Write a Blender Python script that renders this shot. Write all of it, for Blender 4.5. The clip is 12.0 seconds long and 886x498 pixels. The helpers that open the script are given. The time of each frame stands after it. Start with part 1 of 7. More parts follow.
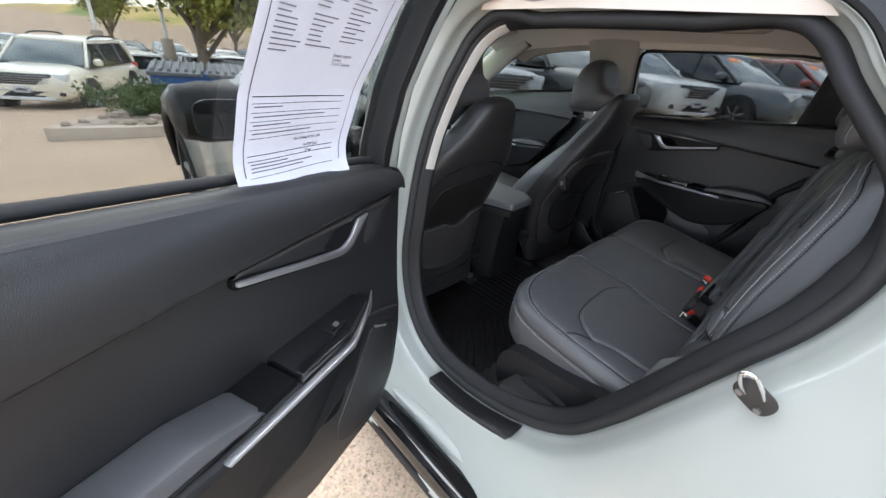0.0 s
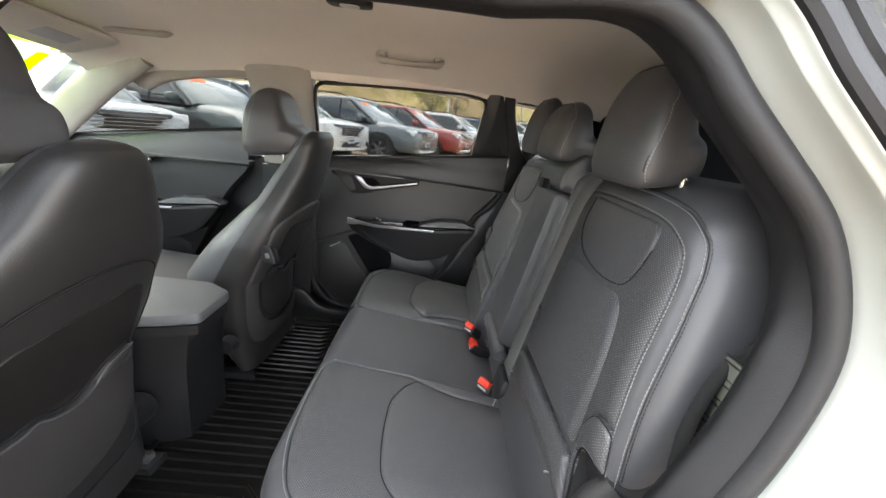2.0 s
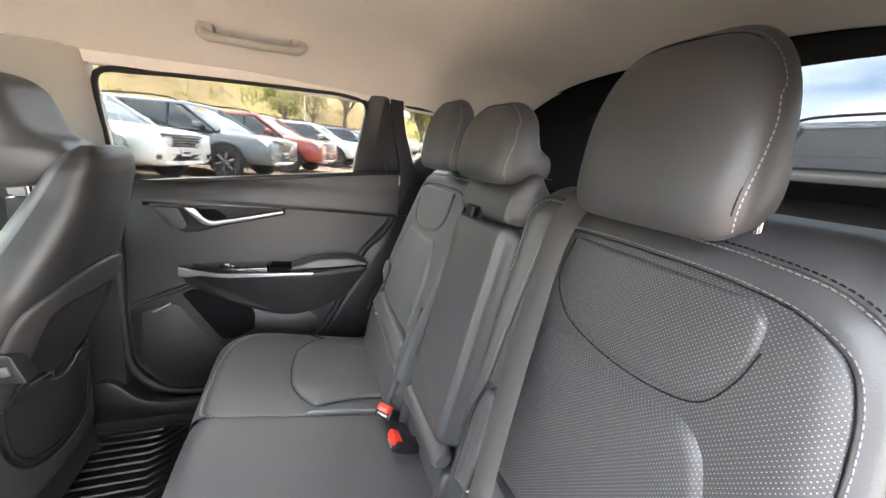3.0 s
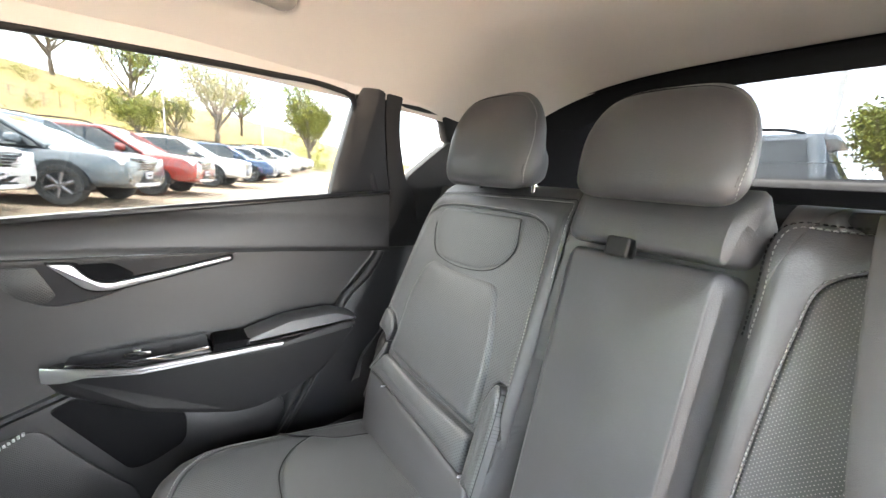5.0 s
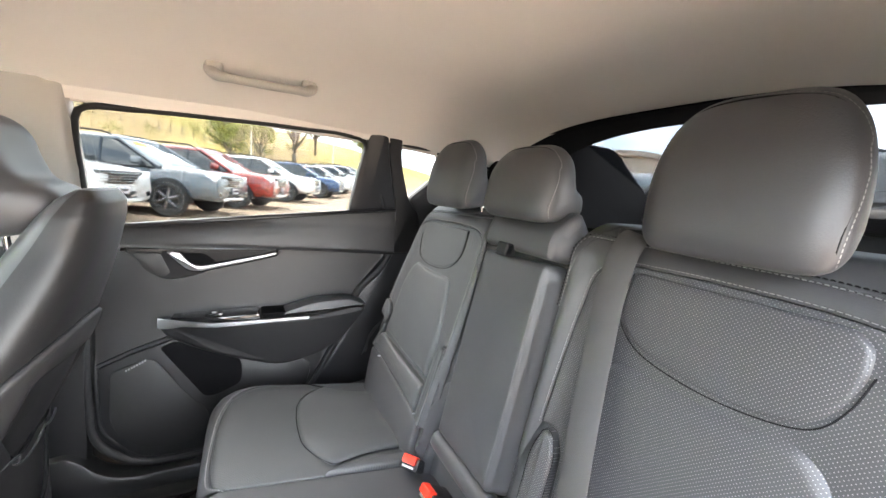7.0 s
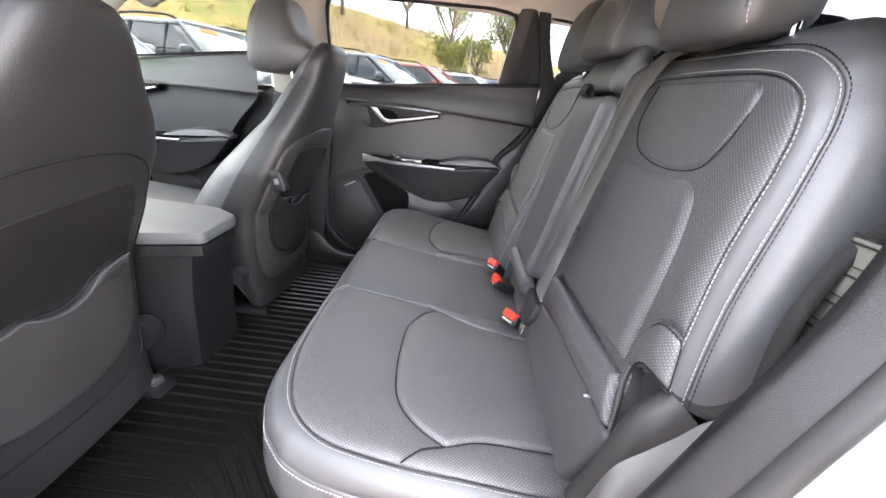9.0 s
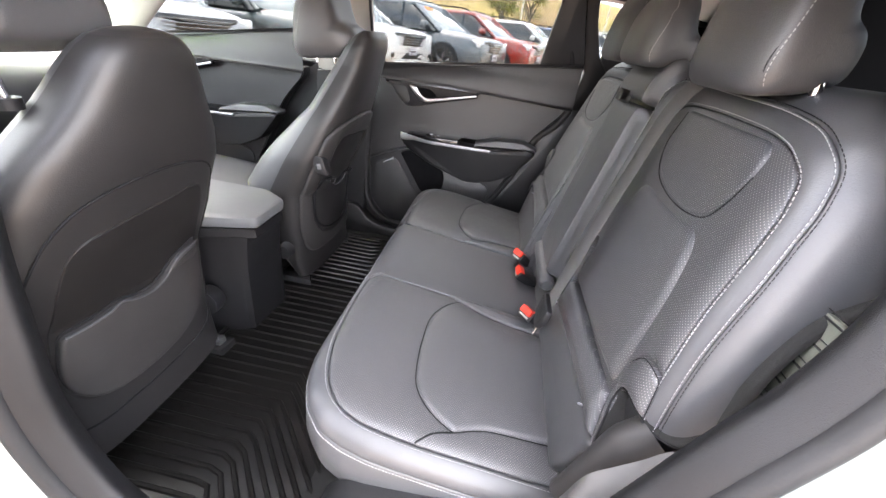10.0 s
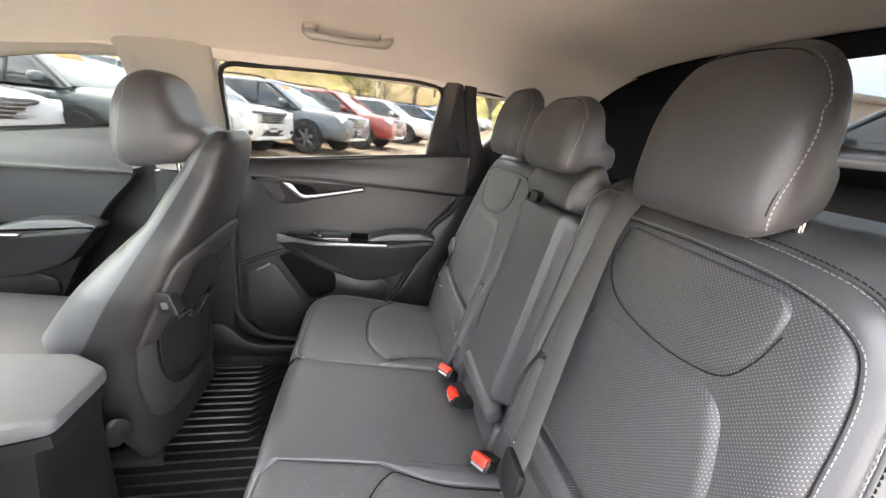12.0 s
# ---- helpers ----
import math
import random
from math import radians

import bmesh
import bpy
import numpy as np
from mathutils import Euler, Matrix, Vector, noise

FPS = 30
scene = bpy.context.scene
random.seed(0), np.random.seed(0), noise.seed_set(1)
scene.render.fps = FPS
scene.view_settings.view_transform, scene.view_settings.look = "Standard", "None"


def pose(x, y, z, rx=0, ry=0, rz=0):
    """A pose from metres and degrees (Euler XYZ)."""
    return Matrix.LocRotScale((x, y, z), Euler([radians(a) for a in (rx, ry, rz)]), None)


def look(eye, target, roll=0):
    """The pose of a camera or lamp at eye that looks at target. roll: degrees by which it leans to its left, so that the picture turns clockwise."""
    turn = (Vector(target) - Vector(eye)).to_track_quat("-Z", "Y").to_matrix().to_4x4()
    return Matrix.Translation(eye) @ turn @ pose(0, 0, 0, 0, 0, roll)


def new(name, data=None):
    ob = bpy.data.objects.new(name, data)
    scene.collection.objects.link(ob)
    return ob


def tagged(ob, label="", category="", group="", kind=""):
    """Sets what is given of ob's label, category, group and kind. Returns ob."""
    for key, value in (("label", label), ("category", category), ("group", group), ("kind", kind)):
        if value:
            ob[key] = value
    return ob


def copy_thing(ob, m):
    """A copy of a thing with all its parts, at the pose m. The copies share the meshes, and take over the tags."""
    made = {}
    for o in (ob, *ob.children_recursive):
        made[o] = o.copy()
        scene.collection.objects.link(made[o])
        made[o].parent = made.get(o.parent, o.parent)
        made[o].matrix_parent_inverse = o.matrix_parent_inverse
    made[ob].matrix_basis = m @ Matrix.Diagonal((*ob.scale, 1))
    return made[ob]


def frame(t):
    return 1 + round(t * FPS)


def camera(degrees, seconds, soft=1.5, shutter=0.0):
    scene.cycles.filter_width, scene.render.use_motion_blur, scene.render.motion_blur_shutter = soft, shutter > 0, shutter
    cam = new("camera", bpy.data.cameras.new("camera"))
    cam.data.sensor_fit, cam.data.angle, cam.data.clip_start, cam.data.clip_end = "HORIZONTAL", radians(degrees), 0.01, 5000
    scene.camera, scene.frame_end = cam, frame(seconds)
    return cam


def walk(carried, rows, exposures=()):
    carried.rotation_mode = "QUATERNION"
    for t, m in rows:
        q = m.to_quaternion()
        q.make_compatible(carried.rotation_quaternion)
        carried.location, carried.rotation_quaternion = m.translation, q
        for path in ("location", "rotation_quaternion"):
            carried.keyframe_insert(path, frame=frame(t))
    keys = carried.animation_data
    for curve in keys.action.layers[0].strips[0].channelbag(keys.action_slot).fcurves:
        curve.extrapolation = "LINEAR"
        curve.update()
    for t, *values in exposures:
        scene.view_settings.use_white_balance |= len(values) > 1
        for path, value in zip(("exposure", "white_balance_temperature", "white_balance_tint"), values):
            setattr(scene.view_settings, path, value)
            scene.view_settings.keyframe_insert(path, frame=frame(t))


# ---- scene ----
cam = camera(99.7, 12.0)
PATH = [
    (0, (-1.431, 0.018, 1.252), (-0.165, 1.262, 0.329), 5.8),
    (0.5, (-1.350, 0.112, 1.218), (0.187, 1.058, 0.356), 6.6),
    (1, (-1.215, 0.194, 1.190), (0.544, 0.766, 0.430), 6.9),
    (1.5, (-1.099, 0.259, 1.200), (0.766, 0.495, 0.517), 6.6),
    (2, (-0.995, 0.317, 1.212), (0.914, 0.261, 0.619), 6.4),
    (2.5, (-0.836, 0.346, 1.211), (1.055, -0.037, 0.684), 5.8),
    (3, (-0.649, 0.352, 1.215), (1.159, -0.350, 0.728), 5.4),
    (3.2, (-0.573, 0.351, 1.207), (1.202, -0.450, 0.749), 4.8),
    (4.8, (-0.225, 0.488, 1.201), (1.350, -0.683, 0.817), 4.3),
    (5, (-0.233, 0.522, 1.184), (1.337, -0.661, 0.817), 4.1),
    (5.5, (-0.278, 0.577, 1.161), (1.311, -0.586, 0.811), 4.1),
    (6, (-0.346, 0.581, 1.176), (1.271, -0.546, 0.837), 4.0),
    (6.5, (-0.447, 0.551, 1.216), (1.222, -0.501, 0.886), 4.4),
    (6.7, (-0.497, 0.528, 1.222), (1.200, -0.481, 0.901), 4.4),
    (8.3, (-0.869, 0.363, 1.089), (1.058, 0.035, 0.665), 6.9),
    (8.5, (-0.888, 0.346, 1.071), (1.034, 0.132, 0.561), 6.9),
    (9, (-0.938, 0.318, 1.064), (0.914, 0.330, 0.308), 6.9),
    (9.5, (-0.967, 0.298, 1.122), (0.786, 0.443, 0.169), 7.2),
    (10, (-0.952, 0.299, 1.183), (0.779, 0.478, 0.196), 7.5),
    (10.5, (-0.931, 0.321, 1.211), (0.848, 0.489, 0.312), 7.8),
    (11, (-0.886, 0.350, 1.221), (0.970, 0.368, 0.476), 7.1),
    (11.5, (-0.814, 0.381, 1.228), (1.068, 0.132, 0.598), 6.9),
    (12, (-0.727, 0.385, 1.238), (1.132, -0.005, 0.611), 6.1),
]
walk(cam, [(t, look(eye, target, roll)) for t, eye, target, roll in PATH],
     [(0.0, 2.36, 6150, 9), (0.5, 2.52, 6150, 9), (1.0, 2.56, 6500, 9), (1.5, 2.87, 6700, 9), (2.0, 3.66, 6800, 9), (2.5, 4.2, 6900, 9), (3.0, 4.6, 6800, 10), (5.0, 5.2, 6650, 8),
      (6.5, 4.95, 6600, 9), (8.5, 4.58, 6600, 12), (9.5, 4.47, 6700, 16), (10.5, 4.44, 6800, 15), (12.0, 4.6, 6950, 12)])

# ---- light ----
world = bpy.data.worlds.new("sky")
scene.world = world
world.use_nodes = True
wn, wl = world.node_tree.nodes, world.node_tree.links
wn.clear()
w_out = wn.new("ShaderNodeOutputWorld")
w_bg = wn.new("ShaderNodeBackground")
w_sky = wn.new("ShaderNodeTexSky")
w_sky.sky_type = "NISHITA"
w_sky.sun_disc = False
w_sky.sun_elevation, w_sky.sun_rotation = radians(52), radians(35)
w_sky.air_density, w_sky.dust_density = 1.0, 2.0
w_tc = wn.new("ShaderNodeTexCoord")
w_map = wn.new("ShaderNodeMapping")
w_map.inputs["Scale"].default_value = (1.0, 1.0, 3.2)
w_noise = wn.new("ShaderNodeTexNoise")
w_noise.inputs["Scale"].default_value = 2.3
w_noise.inputs["Detail"].default_value = 7
w_ramp = wn.new("ShaderNodeValToRGB")
w_ramp.color_ramp.elements[0].position, w_ramp.color_ramp.elements[1].position = 0.36, 0.60
w_mix = wn.new("ShaderNodeMix")
w_mix.data_type = "RGBA"
w_mix.inputs[7].default_value = (9.5, 9.8, 10.2, 1)      # cloud
wl.new(w_tc.outputs["Generated"], w_map.inputs["Vector"])
wl.new(w_map.outputs[0], w_noise.inputs["Vector"])
wl.new(w_noise.outputs["Fac"], w_ramp.inputs[0])
wl.new(w_ramp.outputs[0], w_mix.inputs[0])
wl.new(w_sky.outputs[0], w_mix.inputs[6])
wl.new(w_mix.outputs[2], w_bg.inputs["Color"])
wl.new(w_bg.outputs[0], w_out.inputs["Surface"])
w_bg.inputs["Strength"].default_value = 0.14

sun_data = bpy.data.lights.new("sun", "SUN")
sun_data.energy, sun_data.angle, sun_data.color = 0.8, radians(75), (1.0, 0.95, 0.88)
sun = new("sun", sun_data)
sun.matrix_world = look((5, 7, 12), (0, 0, 0))


# ---- materials ----
def mat(name, color, rough=0.5, metal=0.0, grain=0.0, grain_scale=400.0, vary=0.12, vary_scale=4.0, coat=0.0,
        spec=0.5, bump=0.0, tint=None):
    """A surface with two scales of variation: fine grain in relief and broad stains in colour and gloss."""
    m = bpy.data.materials.new(name)
    m.use_nodes = True
    n, k = m.node_tree.nodes, m.node_tree.links
    b = n["Principled BSDF"]
    b.inputs["Metallic"].default_value = metal
    b.inputs["Roughness"].default_value = rough
    b.inputs["Specular IOR Level"].default_value = spec
    b.inputs["Coat Weight"].default_value = coat
    b.inputs["Coat Roughness"].default_value = 0.05
    tc = n.new("ShaderNodeTexCoord")
    big = n.new("ShaderNodeTexNoise")
    big.inputs["Scale"].default_value, big.inputs["Detail"].default_value = vary_scale, 6
    k.new(tc.outputs["Object"], big.inputs["Vector"])
    mix = n.new("ShaderNodeMix")
    mix.data_type = "RGBA"
    mix.inputs[6].default_value = (*[c * (1 - vary) for c in color], 1)
    hi = tint or [min(1, c * (1 + vary)) for c in color]
    mix.inputs[7].default_value = (*hi, 1)
    k.new(big.outputs["Fac"], mix.inputs[0])
    k.new(mix.outputs[2], b.inputs["Base Color"])
    rr = n.new("ShaderNodeMapRange")
    rr.inputs[3].default_value, rr.inputs[4].default_value = max(0.0, rough - 0.08), min(1, rough + 0.08)
    k.new(big.outputs["Fac"], rr.inputs[0])
    k.new(rr.outputs[0], b.inputs["Roughness"])
    if grain:
        fine = n.new("ShaderNodeTexNoise")
        fine.inputs["Scale"].default_value, fine.inputs["Detail"].default_value = grain_scale, 3
        k.new(tc.outputs["Object"], fine.inputs["Vector"])
        bp = n.new("ShaderNodeBump")
        bp.inputs["Strength"].default_value, bp.inputs["Distance"].default_value = grain, 0.001
        k.new(fine.outputs["Fac"], bp.inputs["Height"])
        k.new(bp.outputs[0], b.inputs["Normal"])
    return m


def perforated(name, color, dot, pitch, radius, rough=0.5, sink=True):
    """Leather with a diagonal grid of small holes or raised threads, in metres of the panel's own cloth."""
    m = mat(name, color, rough, grain=0.25, grain_scale=900, vary=0.15)
    n, k = m.node_tree.nodes, m.node_tree.links
    b = n["Principled BSDF"]
    uv = n.new("ShaderNodeUVMap")
    uv.uv_map = "cloth"
    mp = n.new("ShaderNodeMapping")
    mp.inputs["Rotation"].default_value = (0, 0, radians(45))
    mp.inputs["Scale"].default_value = (1 / pitch, 1 / pitch, 1)
    fr = n.new("ShaderNodeVectorMath")
    fr.operation = "FRACTION"
    sb = n.new("ShaderNodeVectorMath")
    sb.operation = "SUBTRACT"
    sb.inputs[1].default_value = (0.5, 0.5, 0)
    ln = n.new("ShaderNodeVectorMath")
    ln.operation = "LENGTH"
    mr = n.new("ShaderNodeMapRange")
    mr.interpolation_type = "SMOOTHSTEP"
    mr.inputs[1].default_value, mr.inputs[2].default_value = radius, radius * 1.5
    mr.inputs[3].default_value, mr.inputs[4].default_value = 1, 0
    k.new(uv.outputs[0], mp.inputs[0])
    k.new(mp.outputs[0], fr.inputs[0])
    k.new(fr.outputs[0], sb.inputs[0])
    k.new(sb.outputs[0], ln.inputs[0])
    k.new(ln.outputs["Value"], mr.inputs[0])
    old = b.inputs["Base Color"].links[0].from_socket
    mix = n.new("ShaderNodeMix")
    mix.data_type = "RGBA"
    mix.inputs[7].default_value = (*dot, 1)
    k.new(mr.outputs[0], mix.inputs[0])
    k.new(old, mix.inputs[6])
    k.new(mix.outputs[2], b.inputs["Base Color"])
    bp = n.new("ShaderNodeBump")
    bp.invert = sink
    bp.inputs["Strength"].default_value, bp.inputs["Distance"].default_value = 0.5, 0.001
    k.new(mr.outputs[0], bp.inputs["Height"])
    k.new(b.inputs["Normal"].links[0].from_socket, bp.inputs["Normal"])
    k.new(bp.outputs[0], b.inputs["Normal"])
    return m


def glass_mat(name, tint=(0.34, 0.35, 0.345), rough=0.0):
    """Thin pane: mostly clear, with a mirror gloss that grows at grazing angles."""
    m = bpy.data.materials.new(name)
    m.use_nodes = True
    n, k = m.node_tree.nodes, m.node_tree.links
    n.clear()
    out = n.new("ShaderNodeOutputMaterial")
    tr = n.new("ShaderNodeBsdfTransparent")
    tr.inputs[0].default_value = (*tint, 1)
    gl = n.new("ShaderNodeBsdfGlossy")
    gl.inputs["Roughness"].default_value = rough
    lw = n.new("ShaderNodeLayerWeight")
    lw.inputs["Blend"].default_value = 0.5
    pw = n.new("ShaderNodeMath")
    pw.operation = "POWER"
    pw.inputs[1].default_value = 5.0
    fr = n.new("ShaderNodeMapRange")
    fr.inputs[3].default_value, fr.inputs[4].default_value = 0.035, 0.8
    k.new(lw.outputs["Facing"], pw.inputs[0])
    k.new(pw.outputs[0], fr.inputs[0])
    mx = n.new("ShaderNodeMixShader")
    k.new(fr.outputs[0], mx.inputs[0])
    k.new(tr.outputs[0], mx.inputs[1])
    k.new(gl.outputs[0], mx.inputs[2])
    k.new(mx.outputs[0], out.inputs["Surface"])
    return m


def paint_by_object(name, rough=0.3):
    """Car paint that takes its colour from the object."""
    m = mat(name, (0.5, 0.5, 0.5), rough, coat=0.8, vary=0.04, vary_scale=2)
    n, k = m.node_tree.nodes, m.node_tree.links
    oi = n.new("ShaderNodeObjectInfo")
    k.new(oi.outputs["Color"], n["Principled BSDF"].inputs["Base Color"])
    return m


LEATHER = mat("black_leather", (0.050, 0.0505, 0.0540), 0.45, spec=0.5, grain=0.25, grain_scale=520, vary=0.2, vary_scale=9)
# One leather in two copies; dots and tone follow how light falls on each.
PERF = perforated("perforated_leather", (0.048, 0.048, 0.0515), (0.22, 0.21, 0.212), 0.0034, 0.12, 0.46, False)
PERF_LIT = perforated("lit_perforated_leather", (0.066, 0.068, 0.071), (0.014, 0.018, 0.019), 0.0044, 0.2, 0.42)
THREAD = mat("grey_thread", (0.235, 0.235, 0.235), 0.7, vary=0.1, vary_scale=60)
THREAD_DARK = mat("dark_thread", (0.010, 0.010, 0.011), 0.85, spec=0.15)
PLASTIC = mat("black_grained_plastic", (0.008, 0.008, 0.009), 0.50, grain=0.5, grain_scale=900, vary=0.12, vary_scale=6, spec=0.3)
PLASTIC_SOFT = mat("dark_grey_soft_plastic", (0.0112, 0.0112, 0.0124), 0.36, grain=0.4, grain_scale=1100, vary=0.12, vary_scale=5, spec=0.50)
PLASTIC_BACK = mat("scuffed_seat_back_plastic", (0.027, 0.0255, 0.0255), 0.46, grain=0.4, grain_scale=600, vary=0.35, vary_scale=11, spec=0.3)
# Darker than the shell: weaker window light up here is put into the colour.
PLASTIC_COVER = mat("shaded_seat_cover", (0.017, 0.0162, 0.0165), 0.42, grain=0.3, grain_scale=520, vary=0.2, vary_scale=9, spec=0.4)
PLASTIC_PANEL = mat("dark_seat_back_panel", (0.011, 0.0102, 0.0102), 0.5, grain=0.4, grain_scale=600, vary=0.3, vary_scale=9, spec=0.28)
PLASTIC_BEIGE = mat("pale_beige_trim_plastic", (0.32, 0.30, 0.275), 0.6, grain=0.3, grain_scale=700, vary=0.05)
GLOSS = mat("gloss_black_plastic", (0.008, 0.008, 0.009), 0.08, coat=0.5)
RUBBER = mat("black_rubber", (0.013, 0.013, 0.014), 0.6, grain=0.3, grain_scale=300, vary=0.25, vary_scale=14, spec=0.3)
MAT_RUBBER = mat("ribbed_mat_rubber", (0.0055, 0.0052, 0.0049), 0.36, grain=0.3, grain_scale=500, vary=0.35, vary_scale=8, spec=0.3)
HEADER_CLOTH = mat("black_header_cloth", (0.006, 0.006, 0.0065), 0.95, spec=0.05, grain=0.3)
SILVER_DARK = mat("dark_brushed_steel", (0.22, 0.22, 0.225), 0.42, metal=0.8, vary=0.15, vary_scale=40)
SILVER = mat("satin_silver_trim", (0.44, 0.44, 0.45), 0.36, metal=0.9, vary=0.06, vary_scale=20)
CHROME = mat("polished_steel", (0.75, 0.75, 0.76), 0.12, metal=1.0, vary=0.05)
RED = mat("red_plastic", (0.62, 0.03, 0.012), 0.4, vary=0.1)
WEB = mat("grey_belt_webbing", (0.060, 0.058, 0.058), 0.62, grain=0.6, grain_scale=1500, vary=0.1, vary_scale=30)
HEADLINER = mat("beige_grey_headliner_cloth", (0.68, 0.63, 0.585), 0.95, grain=0.5, grain_scale=900, vary=0.05, vary_scale=6)
CARPET = mat("dark_carpet", (0.009, 0.0088, 0.0085), 0.95, grain=1.0, grain_scale=700, vary=0.4, vary_scale=90)
PAINT = mat("warm_white_car_paint", (0.272, 0.284, 0.262), 0.38, coat=0.7, vary=0.03, vary_scale=3)
PAINT_CAR = paint_by_object("parked_car_paint")
GLASS = glass_mat("window_glass", (0.35, 0.36, 0.355))
GLASS_SCREEN = glass_mat("windscreen_glass", (0.90, 0.92, 0.90))
GLASS_REAR = glass_mat("rear_privacy_glass", (0.23, 0.24, 0.25))
GLASS_CLEAR = glass_mat("clear_door_glass", (0.50, 0.51, 0.50))
GLASS_DARK = mat("tinted_car_glass", (0.03, 0.035, 0.038), 0.06, coat=0.3, vary=0.2, vary_scale=1.5)
PAPER = mat("white_paper", (0.46, 0.46, 0.51), 0.8, grain=0.1, vary=0.04)
INK = mat("printed_ink", (0.01, 0.01, 0.012), 0.8)
# Near-black stands in for the shade inside recesses that are modelled flat.
RECESS_SHADE = mat("recess_shade_black", (0.004, 0.004, 0.0045), 0.9, spec=0.08)
INK_GREY = mat("small_printed_ink", (0.16, 0.16, 0.19), 0.8)
LAMP_LENS = mat("frosted_lamp_lens", (0.45, 0.45, 0.43), 0.35)
SPEAKER = perforated("speaker_grille_plastic", (0.012, 0.012, 0.013), (0.003, 0.003, 0.003), 0.0036, 0.24, 0.5)


# ---- shape helpers ----
def thing(name, label, category, at=(0, 0, 0), group="", kind=""):
    ob = new(name)
    ob.location = at
    ob.empty_display_size = 0.05
    return tagged(ob, label, category, group, kind)


def part(name, verts, faces, material, parent=None, label="", smooth=35, uv=None):
    """One mesh object from vertices and faces in world places, under its thing."""
    me = bpy.data.meshes.new(name)
    me.from_pydata([tuple(map(float, v)) for v in verts], [], [tuple(map(int, f)) for f in faces])
    if uv is not None:
        layer = me.uv_layers.new(name="cloth")
        idx = np.empty(len(me.loops), dtype=np.int32)
        me.loops.foreach_get("vertex_index", idx)
        layer.data.foreach_set("uv", np.asarray(uv, dtype=np.float32)[idx].ravel())
    if smooth:
        me.polygons.foreach_set("use_smooth", [True] * len(me.polygons))
        me.set_sharp_from_angle(angle=radians(smooth))
    me.materials.append(material)
    me.update()
    ob = new(name, me)
    if parent:
        ob.parent = parent
        top = parent
        while top.parent:
            top = top.parent
        ob.matrix_parent_inverse = top.matrix_basis.inverted() if parent is top else Matrix.Identity(4)
    if label:
        tagged(ob, label)
    return ob


def curve(pts, n, closed=False):
    """n points evenly along a smooth curve through a few control points of any dimension."""
    p = np.asarray(pts, float)
    m = len(p)
    segs = m if closed else m - 1
    out = []
    for i in range(segs):
        if closed:
            a, b, c, d = p[(i - 1) % m], p[i], p[(i + 1) % m], p[(i + 2) % m]
        else:
            b, c = p[i], p[i + 1]
            a = p[i - 1] if i else 2 * b - c
            d = p[i + 2] if i + 2 < m else 2 * c - b
        la, lb, lc = [max(1e-6, np.linalg.norm(q)) ** 0.5 for q in (b - a, c - b, d - c)]
        for t in np.linspace(0, 1, 24, endpoint=False):
            m1 = (c - b) + lb * ((b - a) / la - (c - a) / (la + lb))
            m2 = (c - b) + lb * ((d - c) / lc - (d - b) / (lb + lc))
            h = (2 * t**3 - 3 * t**2 + 1, t**3 - 2 * t**2 + t, -2 * t**3 + 3 * t**2, t**3 - t**2)
            out.append(h[0] * b + h[1] * m1 + h[2] * c + h[3] * m2)
    if not closed:
        out.append(p[-1])
    out = np.array(out)
    loop = np.vstack([out, out[:1]]) if closed else out
    s = np.concatenate([[0], np.cumsum(np.linalg.norm(np.diff(loop, axis=0), axis=1))])
    want = np.linspace(0, s[-1], n, endpoint=not closed)
    return np.stack([np.interp(want, s, loop[:, j]) for j in range(p.shape[1])], 1)


def poly(pts, radius=0.02, n=160):
    """A closed outline with straight sides and rounded corners."""
    p = np.asarray(pts, float)
    m = len(p)
    out = []
    for i in range(m):
        a, b, c = p[i - 1], p[i], p[(i + 1) % m]
        r = radius[i] if isinstance(radius, (list, tuple)) else radius
        u, v = a - b, c - b
        lu, lv = np.linalg.norm(u), np.linalg.norm(v)
        k = min(r, lu * 0.48, lv * 0.48)
        s, e = b + u / lu * k, b + v / lv * k
        for t in np.linspace(0, 1, 9):
            out.append((1 - t) ** 2 * s + 2 * t * (1 - t) * b + t * t * e)
    out = np.array(out)
    loop = np.vstack([out, out[:1]])
    s = np.concatenate([[0], np.cumsum(np.linalg.norm(np.diff(loop, axis=0), axis=1))])
    want = np.linspace(0, s[-1], n, endpoint=False)
    return np.stack([np.interp(want, s, loop[:, j]) for j in range(2)], 1)


def near(p, outline, closed=True):
    """Signed distance (inside negative) and nearest point of an outline, for many points."""
    a = outline
    b = np.roll(outline, -1, 0) if closed else outline[1:]
    a = a if closed else outline[:-1]
    best, spot = np.full(len(p), 1e9), np.zeros((len(p), 2))
    inside = np.zeros(len(p), bool)
    for s, e in zip(a, b):
        d = e - s
        t = np.clip(((p - s) @ d) / max(1e-12, d @ d), 0, 1)
        q = s + t[:, None] * d
        r = np.hypot(p[:, 0] - q[:, 0], p[:, 1] - q[:, 1])
        w = r < best
        best[w], spot[w] = r[w], q[w]
        if closed:
            cross = (s[1] > p[:, 1]) != (e[1] > p[:, 1])
            with np.errstate(divide="ignore", invalid="ignore"):
                inside ^= cross & (p[:, 0] < d[0] * (p[:, 1] - s[1]) / (d[1] if d[1] else 1e-12) + s[0])
    return np.where(inside, -best, best), spot


def normals(surf, p):
    e = 0.002
    du = surf(p + [e, 0]) - surf(p - [e, 0])
    dv = surf(p + [0, e]) - surf(p - [0, e])
    n = np.cross(du, dv)
    return n / np.maximum(1e-9, np.linalg.norm(n, axis=1))[:, None]


